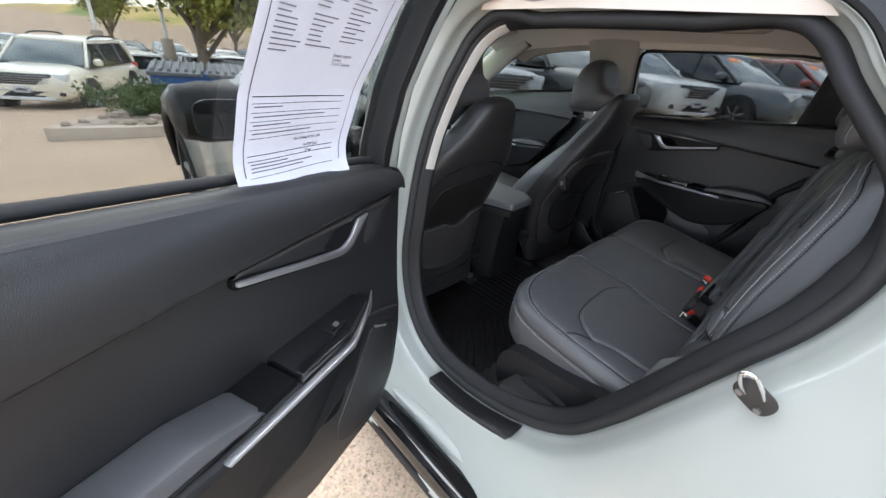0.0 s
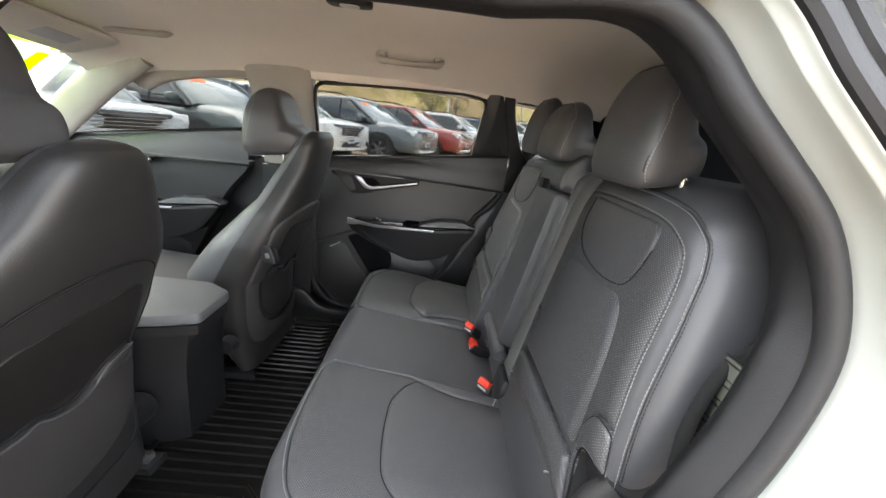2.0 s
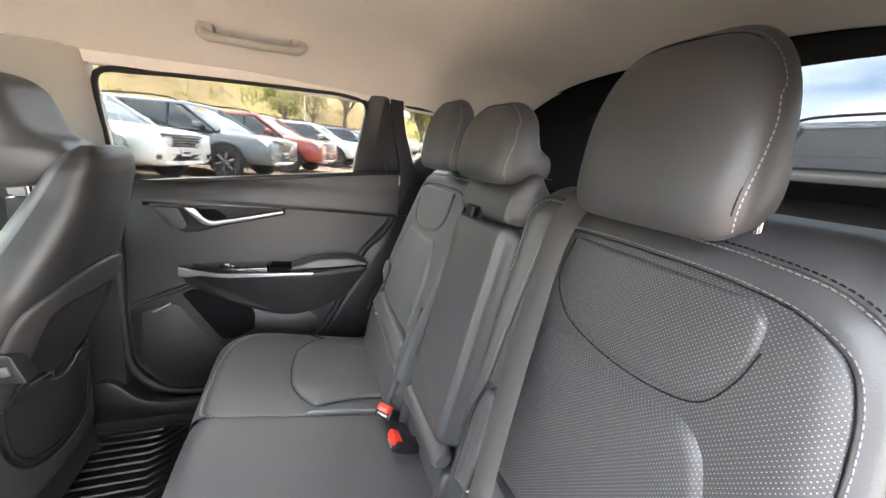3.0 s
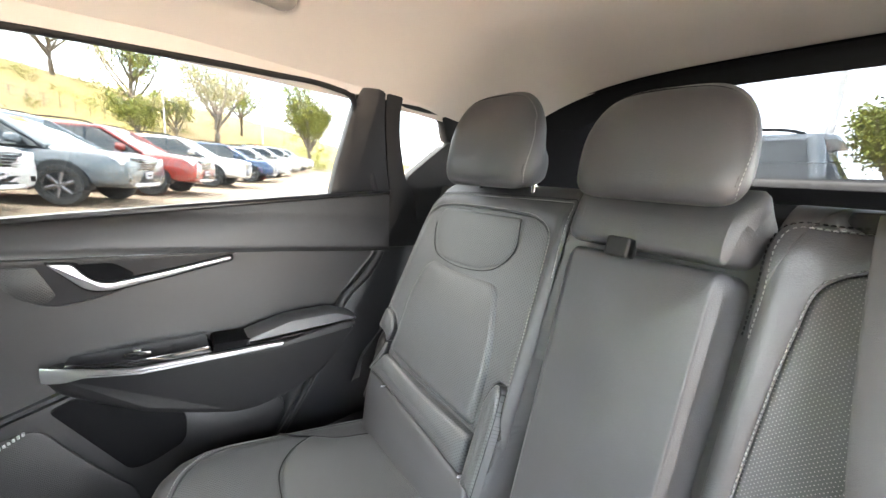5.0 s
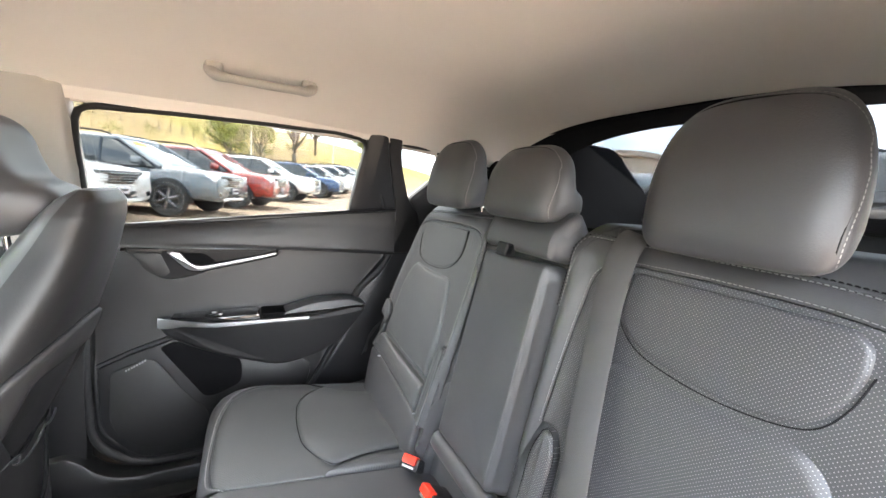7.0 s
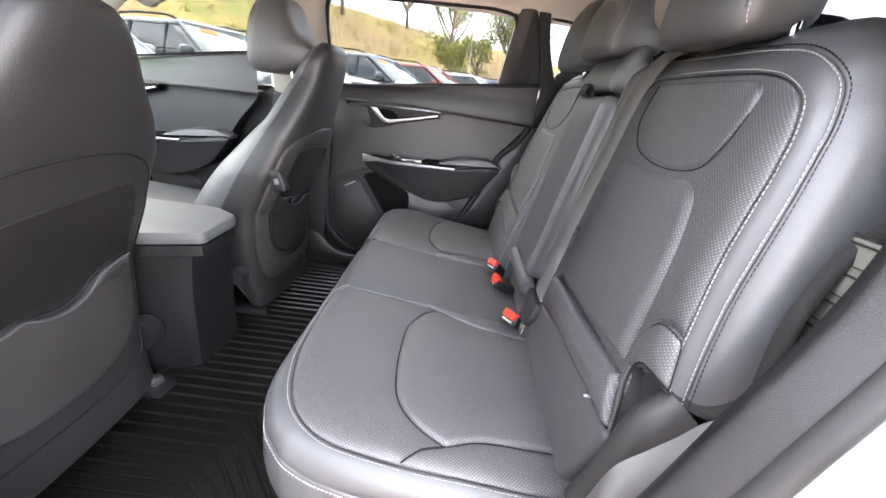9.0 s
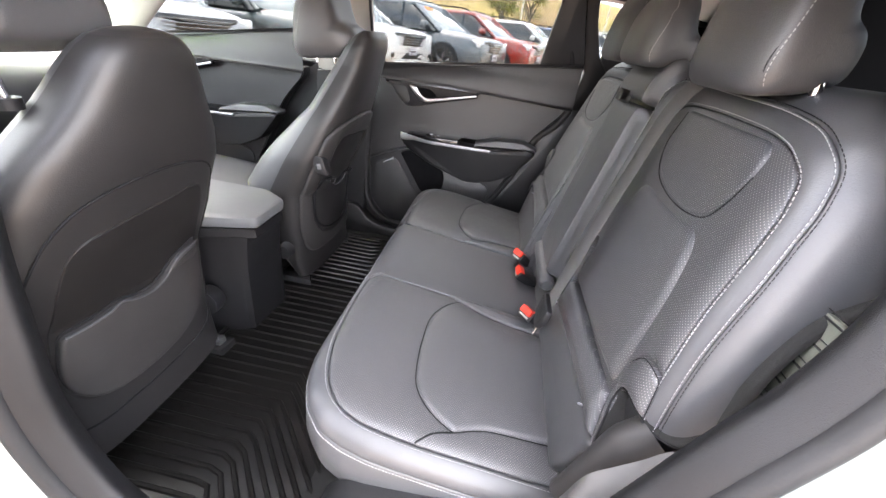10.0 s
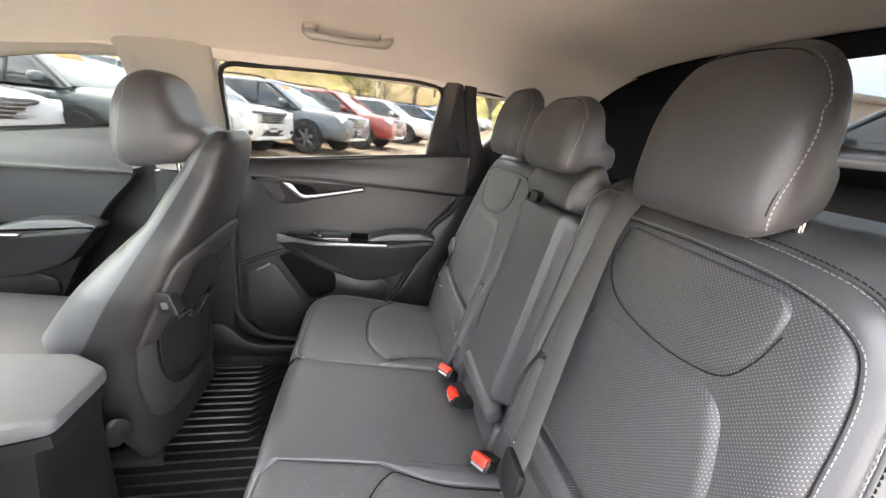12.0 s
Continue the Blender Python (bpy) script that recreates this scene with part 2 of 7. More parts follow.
def puffed(d, edge, puff, soft):
    q = np.clip(d / edge, 0, 1)
    return edge * (np.sqrt(1 - (1 - q) ** 2) - 1) + puff * (1 - np.exp(-np.maximum(d, 0) / soft))


def pad(name, outline, surf, material, parent, edge=0.006, puff=0.006, soft=0.04, lift=0.0, rings=26, flip=False,
        label="", extra=None):
    """An upholstered panel: the outline laid on a surface, with rolled edges and a soft crown."""
    n = len(outline)
    c = outline.mean(0)
    span = np.linalg.norm(outline - c, axis=1).mean()
    inner = np.concatenate([np.array([0, 0.2, 0.45, 0.75, 1.0, 1.4, 2.0]) * edge / span, np.linspace(2.8 * edge / span, 1, rings)[:-1]])
    pts = np.vstack([c + (outline - c) * (1 - r) for r in inner] + [c[None]])
    d = np.maximum(0, -near(pts, outline)[0])
    d[:n] = 0
    h = puffed(d, edge, puff, soft) + lift
    if extra:
        h = h + extra(pts)
    nor = normals(surf, pts) * (-1 if flip else 1)
    pos = surf(pts) + nor * h[:, None]
    skirt = pos[:n] - nor[:n] * 0.012
    rows = len(inner)
    faces = []
    for r in range(rows - 1):
        for i in range(n):
            j = (i + 1) % n
            faces.append((r * n + i, r * n + j, (r + 1) * n + j, (r + 1) * n + i))
    tip = rows * n
    faces += [((rows - 1) * n + i, (rows - 1) * n + (i + 1) % n, tip) for i in range(n)]
    base = len(pos)
    faces += [(base + i, base + (i + 1) % n, (i + 1) % n, i) for i in range(n)]
    return part(name, np.vstack([pos, skirt]), faces, material, parent, label, 60, np.vstack([pts, outline]))


def band(name, a, b, surf, material, parent, closed=False, edge=0.005, puff=0.004, soft=0.03, lift=0.0, across=18,
         flip=False, label="", sides=(True, True)):
    """A strip of upholstery between two curves of the same number of points, laid on a surface."""
    n = len(a)
    width = np.linalg.norm(b - a, axis=1)
    mean = width.mean()
    t = np.unique(np.clip(np.concatenate([np.array([0, 0.25, 0.55, 1.0, 1.8]) * edge / mean, np.linspace(0, 1, across),
                                          1 - np.array([0, 0.25, 0.55, 1.0, 1.8]) * edge / mean]), 0, 1))
    pts = np.vstack([a + (b - a) * s for s in t])
    d = np.concatenate([np.minimum(s * width if sides[0] else 9, (1 - s) * width if sides[1] else 9) for s in t])
    nor = normals(surf, pts) * (-1 if flip else 1)
    pos = surf(pts) + nor * (puffed(d, edge, puff, soft) + lift)[:, None]
    faces = []
    for r in range(len(t) - 1):
        for i in range(n if closed else n - 1):
            j = (i + 1) % n
            faces.append((r * n + i, r * n + j, (r + 1) * n + j, (r + 1) * n + i))
    return part(name, pos, faces, material, parent, label, 60, pts)


def tube(name, path, radius, material, parent=None, label="", sides=8, closed=False, flat=1.0, up=(0, 0, 1)):
    """A round or flattened rod along a path."""
    p = np.asarray(path, float)
    n = len(p)
    tan = np.gradient(p, axis=0) if not closed else np.roll(p, -1, 0) - np.roll(p, 1, 0)
    tan /= np.maximum(1e-9, np.linalg.norm(tan, axis=1))[:, None]
    ref = np.tile(np.asarray(up, float), (n, 1))
    side = np.cross(tan, ref)
    bad = np.linalg.norm(side, axis=1) < 1e-3
    side[bad] = np.cross(tan[bad], [1, 0.2, 0])
    side /= np.linalg.norm(side, axis=1)[:, None]
    top = np.cross(side, tan)
    rad = np.broadcast_to(np.asarray(radius, float), (n,))
    ang = np.linspace(0, 2 * math.pi, sides, endpoint=False)
    v = np.vstack([p[i] + rad[i] * (np.cos(ang)[:, None] * side[i] + flat * np.sin(ang)[:, None] * top[i]) for i in range(n)])
    f = []
    for i in range(n if closed else n - 1):
        j = (i + 1) % n
        for s in range(sides):
            u = (s + 1) % sides
            f.append((i * sides + s, i * sides + u, j * sides + u, j * sides + s))
    if not closed:
        f += [tuple(range(sides))[::-1], tuple((n - 1) * sides + s for s in range(sides))]
    return part(name, v, f, material, parent, label, 50)


def slab(name, outline, place, w0, w1, material, parent=None, label="", bevel=0.003, smooth=35):
    """A solid of constant thickness with rounded rims: an outline set from depth w0 to w1; place(u, v, w) gives metres."""
    o = np.asarray(outline, float)
    n = len(o)
    area = 0.5 * np.sum(o[:, 0] * np.roll(o[:, 1], -1) - np.roll(o[:, 0], -1) * o[:, 1])
    if area < 0:
        o = o[::-1]
    tan = np.roll(o, -1, 0) - np.roll(o, 1, 0)
    tan /= np.maximum(1e-9, np.linalg.norm(tan, axis=1))[:, None]
    inn = np.stack([-tan[:, 1], tan[:, 0]], 1)
    sgn = 1 if w1 > w0 else -1
    b = bevel
    levels = [(b, w0), (0.3 * b, w0 + sgn * 0.3 * b), (0, w0 + sgn * b), (0, w1 - sgn * b), (0.3 * b, w1 - sgn * 0.3 * b), (b, w1)]
    v = np.vstack([place(*(o + inn * k).T, np.full(n, w)) for k, w in levels])
    f = []
    for r in range(len(levels) - 1):
        for i in range(n):
            j = (i + 1) % n
            f.append((r * n + i, r * n + j, (r + 1) * n + j, (r + 1) * n + i))
    f.append(tuple(range(n))[::-1])
    f.append(tuple((len(levels) - 1) * n + i for i in range(n)))
    return part(name, v, f, material, parent, label, smooth, np.vstack([o + inn * k for k, w in levels]))


def axes(origin, u, v, w):
    """A place() for slab: origin and three directions."""
    o, u, v, w = [np.asarray(q, float) for q in (origin, u, v, w)]
    return lambda a, b, c: o + np.outer(a, u) + np.outer(b, v) + np.outer(c, w)


def box(name, lo, hi, material, parent=None, label="", bevel=0.004, turn=None, about=None):
    lo, hi = np.array(lo, float), np.array(hi, float)
    r = [(lo[0], lo[1]), (hi[0], lo[1]), (hi[0], hi[1]), (lo[0], hi[1])]
    ob_place = axes((0, 0, 0), (1, 0, 0), (0, 1, 0), (0, 0, 1))
    if turn is not None:
        c = np.array(about if about is not None else (lo + hi) / 2, float)
        rot = np.array(turn)
        ob_place = lambda a, b, w: c + (np.stack([a, b, w], 1) - c) @ rot.T
    return slab(name, poly(r, max(bevel, 1e-4), 24), ob_place, lo[2], hi[2], material, parent, label, bevel)


def turned(rx=0, ry=0, rz=0):
    return np.array(Euler([radians(a) for a in (rx, ry, rz)]).to_matrix())


def loft(name, sections, material, parent=None, label="", closed_ends=True, smooth=50):
    """A skin over rings of points, all of one length."""
    n = len(sections[0])
    v = np.vstack(sections)
    f = []
    for r in range(len(sections) - 1):
        for i in range(n):
            j = (i + 1) % n
            f.append((r * n + i, r * n + j, (r + 1) * n + j, (r + 1) * n + i))
    if closed_ends:
        f += [tuple(range(n))[::-1], tuple((len(sections) - 1) * n + i for i in range(n))]
    return part(name, v, f, material, parent, label, smooth)


def oval(cx, cy, a, b, p, n=48):
    t = np.linspace(0, 2 * math.pi, n, endpoint=False)
    c, s = np.cos(t), np.sin(t)
    return np.stack([cx + a * np.sign(c) * np.abs(c) ** (2 / p), cy + b * np.sign(s) * np.abs(s) ** (2 / p)], 1)


def sheet(name, fn, us, vs, material, parent=None, label="", thick=0.0, smooth=50, flip=False):
    """A surface over a grid, with a thickness behind it where wanted."""
    nu, nv = len(us), len(vs)
    g = np.array([(u, v) for v in vs for u in us])
    p = fn(g)
    f = [(r * nu + i, r * nu + i + 1, (r + 1) * nu + i + 1, (r + 1) * nu + i) for r in range(nv - 1) for i in range(nu - 1)]
    uv = g
    if thick:
        k = len(p)
        p = np.vstack([p, p - normals(fn, g) * thick])
        uv = np.vstack([g, g])
        f += [tuple(k + q for q in reversed(face)) for face in f]
        rim = [i for i in range(nu)] + [r * nu + nu - 1 for r in range(1, nv)] + [(nv - 1) * nu + i for i in range(nu - 2, -1, -1)] + [r * nu for r in range(nv - 2, 0, -1)]
        f += [(rim[i], k + rim[i], k + rim[(i + 1) % len(rim)], rim[(i + 1) % len(rim)]) for i in range(len(rim))]
    if flip:
        f = [tuple(reversed(q)) for q in f]
    return part(name, p, f, material, parent, label, smooth, uv)


def stitches(name, path, surf, material, parent, length=0.0046, gap=0.0014, width=0.0008, lift=0.002, flip=False, extra=None):
    """A row of thread stitches along a curve that lies on a surface."""
    n = max(3, int(np.sum(np.linalg.norm(np.diff(path, axis=0), axis=1)) / (length + gap)))
    s = np.concatenate([[0], np.cumsum(np.linalg.norm(np.diff(path, axis=0), axis=1))])
    mid = np.linspace(s[0], s[-1] - length, n)
    at = lambda w: np.stack([np.interp(w, s, path[:, 0]), np.interp(w, s, path[:, 1])], 1)
    a2, b2 = at(mid), at(mid + length)
    na = normals(surf, a2) * (-1 if flip else 1)
    a, b = surf(a2) + na * lift, surf(b2) + na * lift
    d = b - a
    d /= np.maximum(1e-9, np.linalg.norm(d, axis=1))[:, None]
    side = np.cross(na, d) * width / 2
    v, f = [], []
    for i in range(n):
        k = len(v)
        top = na[i] * 0.0009
        m = (a[i] + b[i]) / 2
        v += [a[i] - side[i] - top, a[i] + side[i] - top, b[i] + side[i] - top, b[i] - side[i] - top,
              m - side[i] + top - d[i] * length * .3, m + side[i] + top - d[i] * length * .3, m + side[i] + top + d[i] * length * .3, m - side[i] + top + d[i] * length * .3]
        f += [(k, k + 1, k + 5, k + 4), (k + 1, k + 2, k + 6, k + 5), (k + 2, k + 3, k + 7, k + 6), (k + 3, k, k + 4, k + 7), (k + 4, k + 5, k + 6, k + 7)]
    return part(name, v, f, material, parent, "", 0)


# ---- car shell ----
def side_x(z):
    """Half width of the cabin's inner side at a height: upright below the belt, leaning in above."""
    z = np.asarray(z, float)
    return np.interp(z, [0.0, 0.95, 1.08, 1.20, 1.32, 1.43, 1.50], [0.72, 0.72, 0.716, 0.690, 0.642, 0.575, 0.53])


def right_side(u, v, w):
    return np.stack([side_x(v) - w, u, v], 1)


def left_side(u, v, w):
    return np.stack([-side_x(v) + w, u, v], 1)


def roof_z(x, y):
    top = np.interp(y, [-0.9, -0.45, 0.0, 0.5, 1.0, 1.45, 1.75, 2.0], [1.38, 1.44, 1.475, 1.49, 1.485, 1.455, 1.41, 1.36])
    return top - 0.125 * np.abs(x / 0.62) ** 3.2


ceiling = sheet("ceiling", lambda g: np.stack([g[:, 0], g[:, 1], roof_z(g[:, 0], g[:, 1])], 1),
                np.linspace(-0.63, 0.63, 61), np.linspace(-0.37, 1.74, 70), HEADLINER, thick=-0.02)
tagged(ceiling, "beige-grey cloth headliner of the car", "ceiling", kind="structure")

# carpeted floor with its step up under the rear bench
def floor_z(g):
    x, y = g[:, 0], g[:, 1]
    z = np.interp(y, [-0.2, 0.42, 0.50, 0.62, 1.15, 1.3, 2.4], [0.42, 0.42, 0.30, 0.262, 0.262, 0.25, 0.30])
    return np.stack([x, y, z + 0.05 * np.clip((np.abs(x) - 0.66) / 0.08, 0, 1) * np.clip((y - 0.5) / 0.1, 0, 1)], 1)


floor = sheet("floor", floor_z, np.linspace(-0.71, 0.75, 41), np.linspace(-0.2, 2.4, 80), CARPET, thick=0.03)
tagged(floor, "dark carpeted car floor", "floor", kind="structure")

car = thing("car", "warm white crossover car with its rear door open", "car", (0, 0, 0))
car_body = car

# doorway on the open side: outline in (y, z)
DOORWAY = curve([(0.88, 0.60), (0.89, 0.77), (0.89, 0.894), (0.878, 1.011), (0.853, 1.119), (0.818, 1.22), (0.782, 1.30), (0.72, 1.345), (0.60, 1.357),
                 (0.425, 1.360), (0.26, 1.358), (0.155, 1.347), (0.100, 1.318), (0.052, 1.262), (0.005, 1.212), (-0.042, 1.160), (-0.069, 1.098), (-0.076, 1.035),
                 (-0.050, 0.935), (0.005, 0.825), (0.069, 0.70), (0.134, 0.575), (0.212, 0.462), (0.334, 0.387), (0.534, 0.341), (0.70, 0.358), (0.81, 0.44)], 260, True)


def frame_x(z):
    return np.interp(z, [0.3, 0.7, 1.05, 1.2, 1.35, 1.42], [0.735, 0.705, 0.66, 0.635, 0.595, 0.57])


def ring_out(outline, d):
    """The outline pushed outwards, less far towards the roof, the sill and the pillar in front."""
    t = np.roll(outline, -1, 0) - np.roll(outline, 1, 0)
    t /= np.linalg.norm(t, axis=1)[:, None]
    nrm = np.stack([t[:, 1], -t[:, 0]], 1)
    nrm *= np.sign(np.sum(nrm * (outline - outline.mean(0)), axis=1))[:, None]
    far = np.clip(1 - 0.72 * np.clip(nrm[:, 1], 0, 1) - 0.5 * np.clip(-nrm[:, 1], 0, 1) ** 2 - 0.45 * np.clip(nrm[:, 0], 0, 1) ** 2, 0.25, 1)
    return outline + nrm * (d * (far if d > 0.03 else 1.0))[:, None] if d > 0.03 else outline + nrm * d


def jamb_ring(d, off):
    """A ring round the doorway, d metres outwards and off metres towards the outside; flatter beside the upper rear corner."""
    z = DOORWAY[:, 1]
    f = np.where(DOORWAY[:, 0] < 0.5, np.interp(z, [1.08, 1.12, 1.165, 1.2], [1, 0.7, 0.14, 0.07]), np.interp(z, [0.85, 1.0, 1.2], [1, 0.6, 0.5]))
    q = ring_out(DOORWAY, d)
    if d <= 0.03:
        slim = np.interp(z, [1.02, 1.14], [0, 1]) * np.clip((0.72 - DOORWAY[:, 0]) / 0.12, 0, 1)
        unit = (ring_out(DOORWAY, 0.01) - DOORWAY) / 0.01
        q = DOORWAY + unit * (np.where(d < 0, d * (1 - 0.7 * slim), d) - 0.022 * slim * np.clip((DOORWAY[:, 0] - 0.13) / 0.14, 0, 1))[:, None]
    if d > 0.03:
        low = ring_out(DOORWAY, 0.03)
        q = low + (q - low) * f[:, None]
    side = off if off < 0.045 else 0.045 + (off - 0.045) * f
    return np.stack([-frame_x(DOORWAY[:, 1]) - side, q[:, 0], q[:, 1]], 1)


jamb = [jamb_ring(d, o) for d, o in ((-0.004, -0.010), (0.010, 0.0), (0.020, 0.012), (0.030, 0.040), (0.040, 0.072), (0.056, 0.092), (0.10, 0.112),
                                     (0.15, 0.138), (0.20, 0.170), (0.235, 0.205), (0.255, 0.238), (0.275, 0.252), (0.30, 0.258))]
loft("body_side", jamb, PAINT, car_body, "warm white painted door jamb and quarter panel", closed_ends=False)
tube("weatherstrip", jamb_ring(0.004, 0.010), 0.0145, RUBBER, car_body, "black rubber door seal", 12, True, up=(1, 0, 0))
lip = [jamb_ring(d, o) for d, o in ((0.000, 0.004), (-0.010, 0.008), (-0.020, 0.0), (-0.030, -0.012), (-0.034, -0.018), (-0.033, -0.026), (-0.01, -0.05))]
loft("aperture_trim", lip, PLASTIC, car_body, "black plastic doorway trim", closed_ends=False)
keep = [i for i in range(260) if DOORWAY[i, 0] > 0.66 and 0.93 < DOORWAY[i, 1] < 1.35]
strip = [jamb_ring(d, o)[keep] for d, o in ((-0.021, 0.004), (-0.024, 0.003), (-0.033, -0.010), (-0.035, -0.018))]
part("b_pillar_trim", np.vstack(strip), [(r * len(keep) + i, r * len(keep) + i + 1, (r + 1) * len(keep) + i + 1, (r + 1) * len(keep) + i) for r in range(3) for i in range(len(keep) - 1)], PLASTIC_BEIGE, car_body, "pale beige pillar trim")

# fixed panels behind the trims, and the outer quarter window
for x0, x1, y0 in ((0.765, 0.80, -0.6), (-0.80, -0.765, 0.93)):
    box("inner_panel", (x0, y0, 0.22), (x1, 2.4, 1.02), PLASTIC, car_body, "", 0.004)
rim, low = jamb_ring(0.30, 0.258), jamb_ring(0.05, 0.08)
keep = [i for i in range(260) if DOORWAY[i, 0] < 0.62 and DOORWAY[i, 1] > 1.150]
way = (rim - low)[keep]
way[:, 0] = 0
way /= np.linalg.norm(way, axis=1)[:, None]


def outer_rows(name, steps, material, label):
    rows = [rim[keep] + way * d + np.array([x, 0, 0]) for d, x in steps]
    n = len(keep)
    return part(name, np.vstack(rows), [(r * n + i, r * n + i + 1, (r + 1) * n + i + 1, (r + 1) * n + i) for r in range(len(rows) - 1) for i in range(n - 1)], material, car_body, label)


outer_rows("quarter_trim", ((-0.002, 0.02), (0.002, -0.004), (0.008, -0.008), (0.022, -0.004), (0.028, 0.002), (0.032, -0.002), (0.048, 0.006), (0.05, 0.02)), RUBBER, "black outer window surround")
outer_rows("quarter_glass", ((0.046, 0.012), (0.06, 0.016), (0.12, 0.06), (0.20, 0.13)), GLASS_DARK, "tinted outer quarter glass")

# scuff plate on the sill, and rocker
keep = [i for i in range(260) if 0.315 < DOORWAY[i, 0] < 0.63 and DOORWAY[i, 1] < 0.42]
sill_rows = [np.array([(a + (b - a) * t) for a, b in zip(jamb_ring(0.026, 0.020)[keep], jamb_ring(0.046, 0.084)[keep])]) + np.array([0, 0, h]) for t, h in ((0, -0.004), (0.02, 0.006), (0.12, 0.010), (0.9, 0.010), (0.98, 0.006), (1.0, -0.006))]
n_k = len(keep)
for r, row in enumerate(sill_rows):
    mid = row.mean(0)
    row[:, 1] = mid[1] + (row[:, 1] - mid[1]) * (0.93 if r in (0, 5) else 0.97 if r in (1, 4) else 1.0)
part("scuff_plate", np.vstack(sill_rows), [(r * n_k + i, r * n_k + i + 1, (r + 1) * n_k + i + 1, (r + 1) * n_k + i) for r in range(5) for i in range(n_k - 1)] + [tuple(r * n_k for r in range(6)), tuple(r * n_k + n_k - 1 for r in range(5, -1, -1))], PLASTIC_SOFT, car_body, "black plastic sill scuff plate")
box("rocker", (-0.985, -0.1, 0.20), (-0.90, 2.3, 0.262), GLOSS, car_body, "gloss black rocker trim", 0.02)
box("rocker_foot", (-0.99, -0.1, 0.17), (-0.93, 2.3, 0.21), RUBBER, car_body, "", 0.012)
box("sill", (-0.90, -0.1, 0.20), (-0.74, 2.3, 0.270), PAINT, car_body, "", 0.02)

# striker
slab("striker_plate", poly([(-0.029, -0.024), (0.029, -0.024), (0.029, 0.024), (-0.029, 0.024)], 0.022, 40),
     axes((-0.787, -0.038, 0.838), (0.1, 0.9, 0.4), (-0.2, -0.3, 0.93), (-0.93, 0.2, -0.15)), 0, 0.004, PLASTIC_BACK, car_body, "dark steel door striker plate", 0.0015)
loopc = curve([(-0.786, -0.052, 0.834), (-0.803, -0.038, 0.864), (-0.812, -0.022, 0.884), (-0.813, -0.010, 0.880), (-0.806, -0.014, 0.860), (-0.788, -0.026, 0.836)], 30)
for q in (-0.016, 0.016):
    c = np.array((-0.791, -0.038, 0.838)) + q * np.array((0.1, 0.9, 0.4)) - 0.012 * np.array((-0.2, -0.3, 0.93))
    tube("striker_screw", [c, c + np.array((-0.005, 0.001, -0.001))], 0.005, SILVER_DARK, car_body, "dark striker screw", 12)
tube("striker_bar", loopc, 0.0034, CHROME, car_body, "bent steel striker loop")

# pillar and quarter trims of both sides, as lined pieces on the leaning side
for place in (right_side, left_side):
    near_side = place is left_side
    slab("b_pillar_trim", poly([(0.865, 1.0), (1.10, 1.0), (1.12, 1.42), (0.855, 1.42)] if not near_side else [(0.97, 0.93), (1.10, 0.98), (1.12, 1.40), (0.95, 1.40)], 0.012, 60), place, -0.03, 0.022, PLASTIC_BEIGE, car_body, "pale beige pillar trim", 0.008)
    slab("b_pillar_trim", poly([(0.90, 0.26), (1.12, 0.26), (1.11, 1.0), (0.868, 1.0)] if not near_side else [(0.93, 0.28), (1.12, 0.26), (1.10, 0.975), (0.93, 0.925)], 0.015, 60), place, -0.03, 0.02, PLASTIC, car_body, "black lower pillar trim", 0.008)
    if near_side:
        slab("c_pillar_trim", poly([(0.10, 1.43), (0.085, 1.31), (0.035, 1.255), (-0.015, 1.205), (-0.075, 1.14), (-0.105, 1.06), (-0.09, 0.95), (-0.20, 0.95), (-0.16, 1.13), (-0.10, 1.177), (-0.05, 1.28), (-0.02, 1.352), (0.0, 1.43)], 0.01, 90), (lambda u, v, w: np.stack([-frame_x(v) + w, u, v], 1)), 0.01, 0.03, PLASTIC, car_body, "black rear pillar trim", 0.008)
    else:
        slab("c_pillar_trim", poly([(0.115, 1.43), (0.02, 1.12), (0.04, 0.98), (-0.10, 0.98), (-0.06, 1.13), (-0.02, 1.177), (0.025, 1.28), (0.045, 1.352), (0.055, 1.43)], 0.01, 90), place, -0.03, 0.02, PLASTIC, car_body, "black rear pillar trim", 0.008)
    slab("quarter_trim", poly([(-0.06, 1.13), (-0.02, 1.177), (-0.13, 1.285), (-0.42, 1.32), (-0.52, 0.98), (-0.10, 0.98)], 0.01, 90), (lambda u, v, w, f=place, n=near_side: f(u - 0.07 * n, v, w + 0.05 * n)), -0.03, 0.012, PLASTIC, car_body, "black quarter trim", 0.006)
    slab("quarter_trim", poly([(-0.13, 1.285), (-0.09, 1.345), (0.045, 1.352), (0.055, 1.44), (-0.50, 1.44), (-0.42, 1.32)], 0.01, 90), (lambda u, v, w, f=place, n=near_side: f(u - 0.02 * n, v, w + 0.04 * n)), -0.03, 0.012, PLASTIC, car_body, "", 0.006)
    slab("quarter_glass", poly([(0.04, 1.35), (-0.09, 1.345), (-0.13, 1.285), (-0.02, 1.177), (0.02, 1.28)], 0.004, 40), (lambda u, v, w, f=place, n=near_side: f(u - 0.02 * n, v, w + 0.10 * n)), -0.03, -0.026, GLASS, car_body, "small rear quarter window pane", 0.001).visible_shadow = False
    slab("cargo_side", poly([(-0.08, 0.30), (-0.08, 0.98), (-0.52, 1.0), (-1.45, 1.2), (-1.5, 0.4)], 0.02, 60), (lambda u, v, w, f=place, n=near_side: f(u - 0.10 * n, v, w + 0.06 * n)), -0.04, 0.0, PLASTIC, car_body, "black cargo side trim", 0.006)
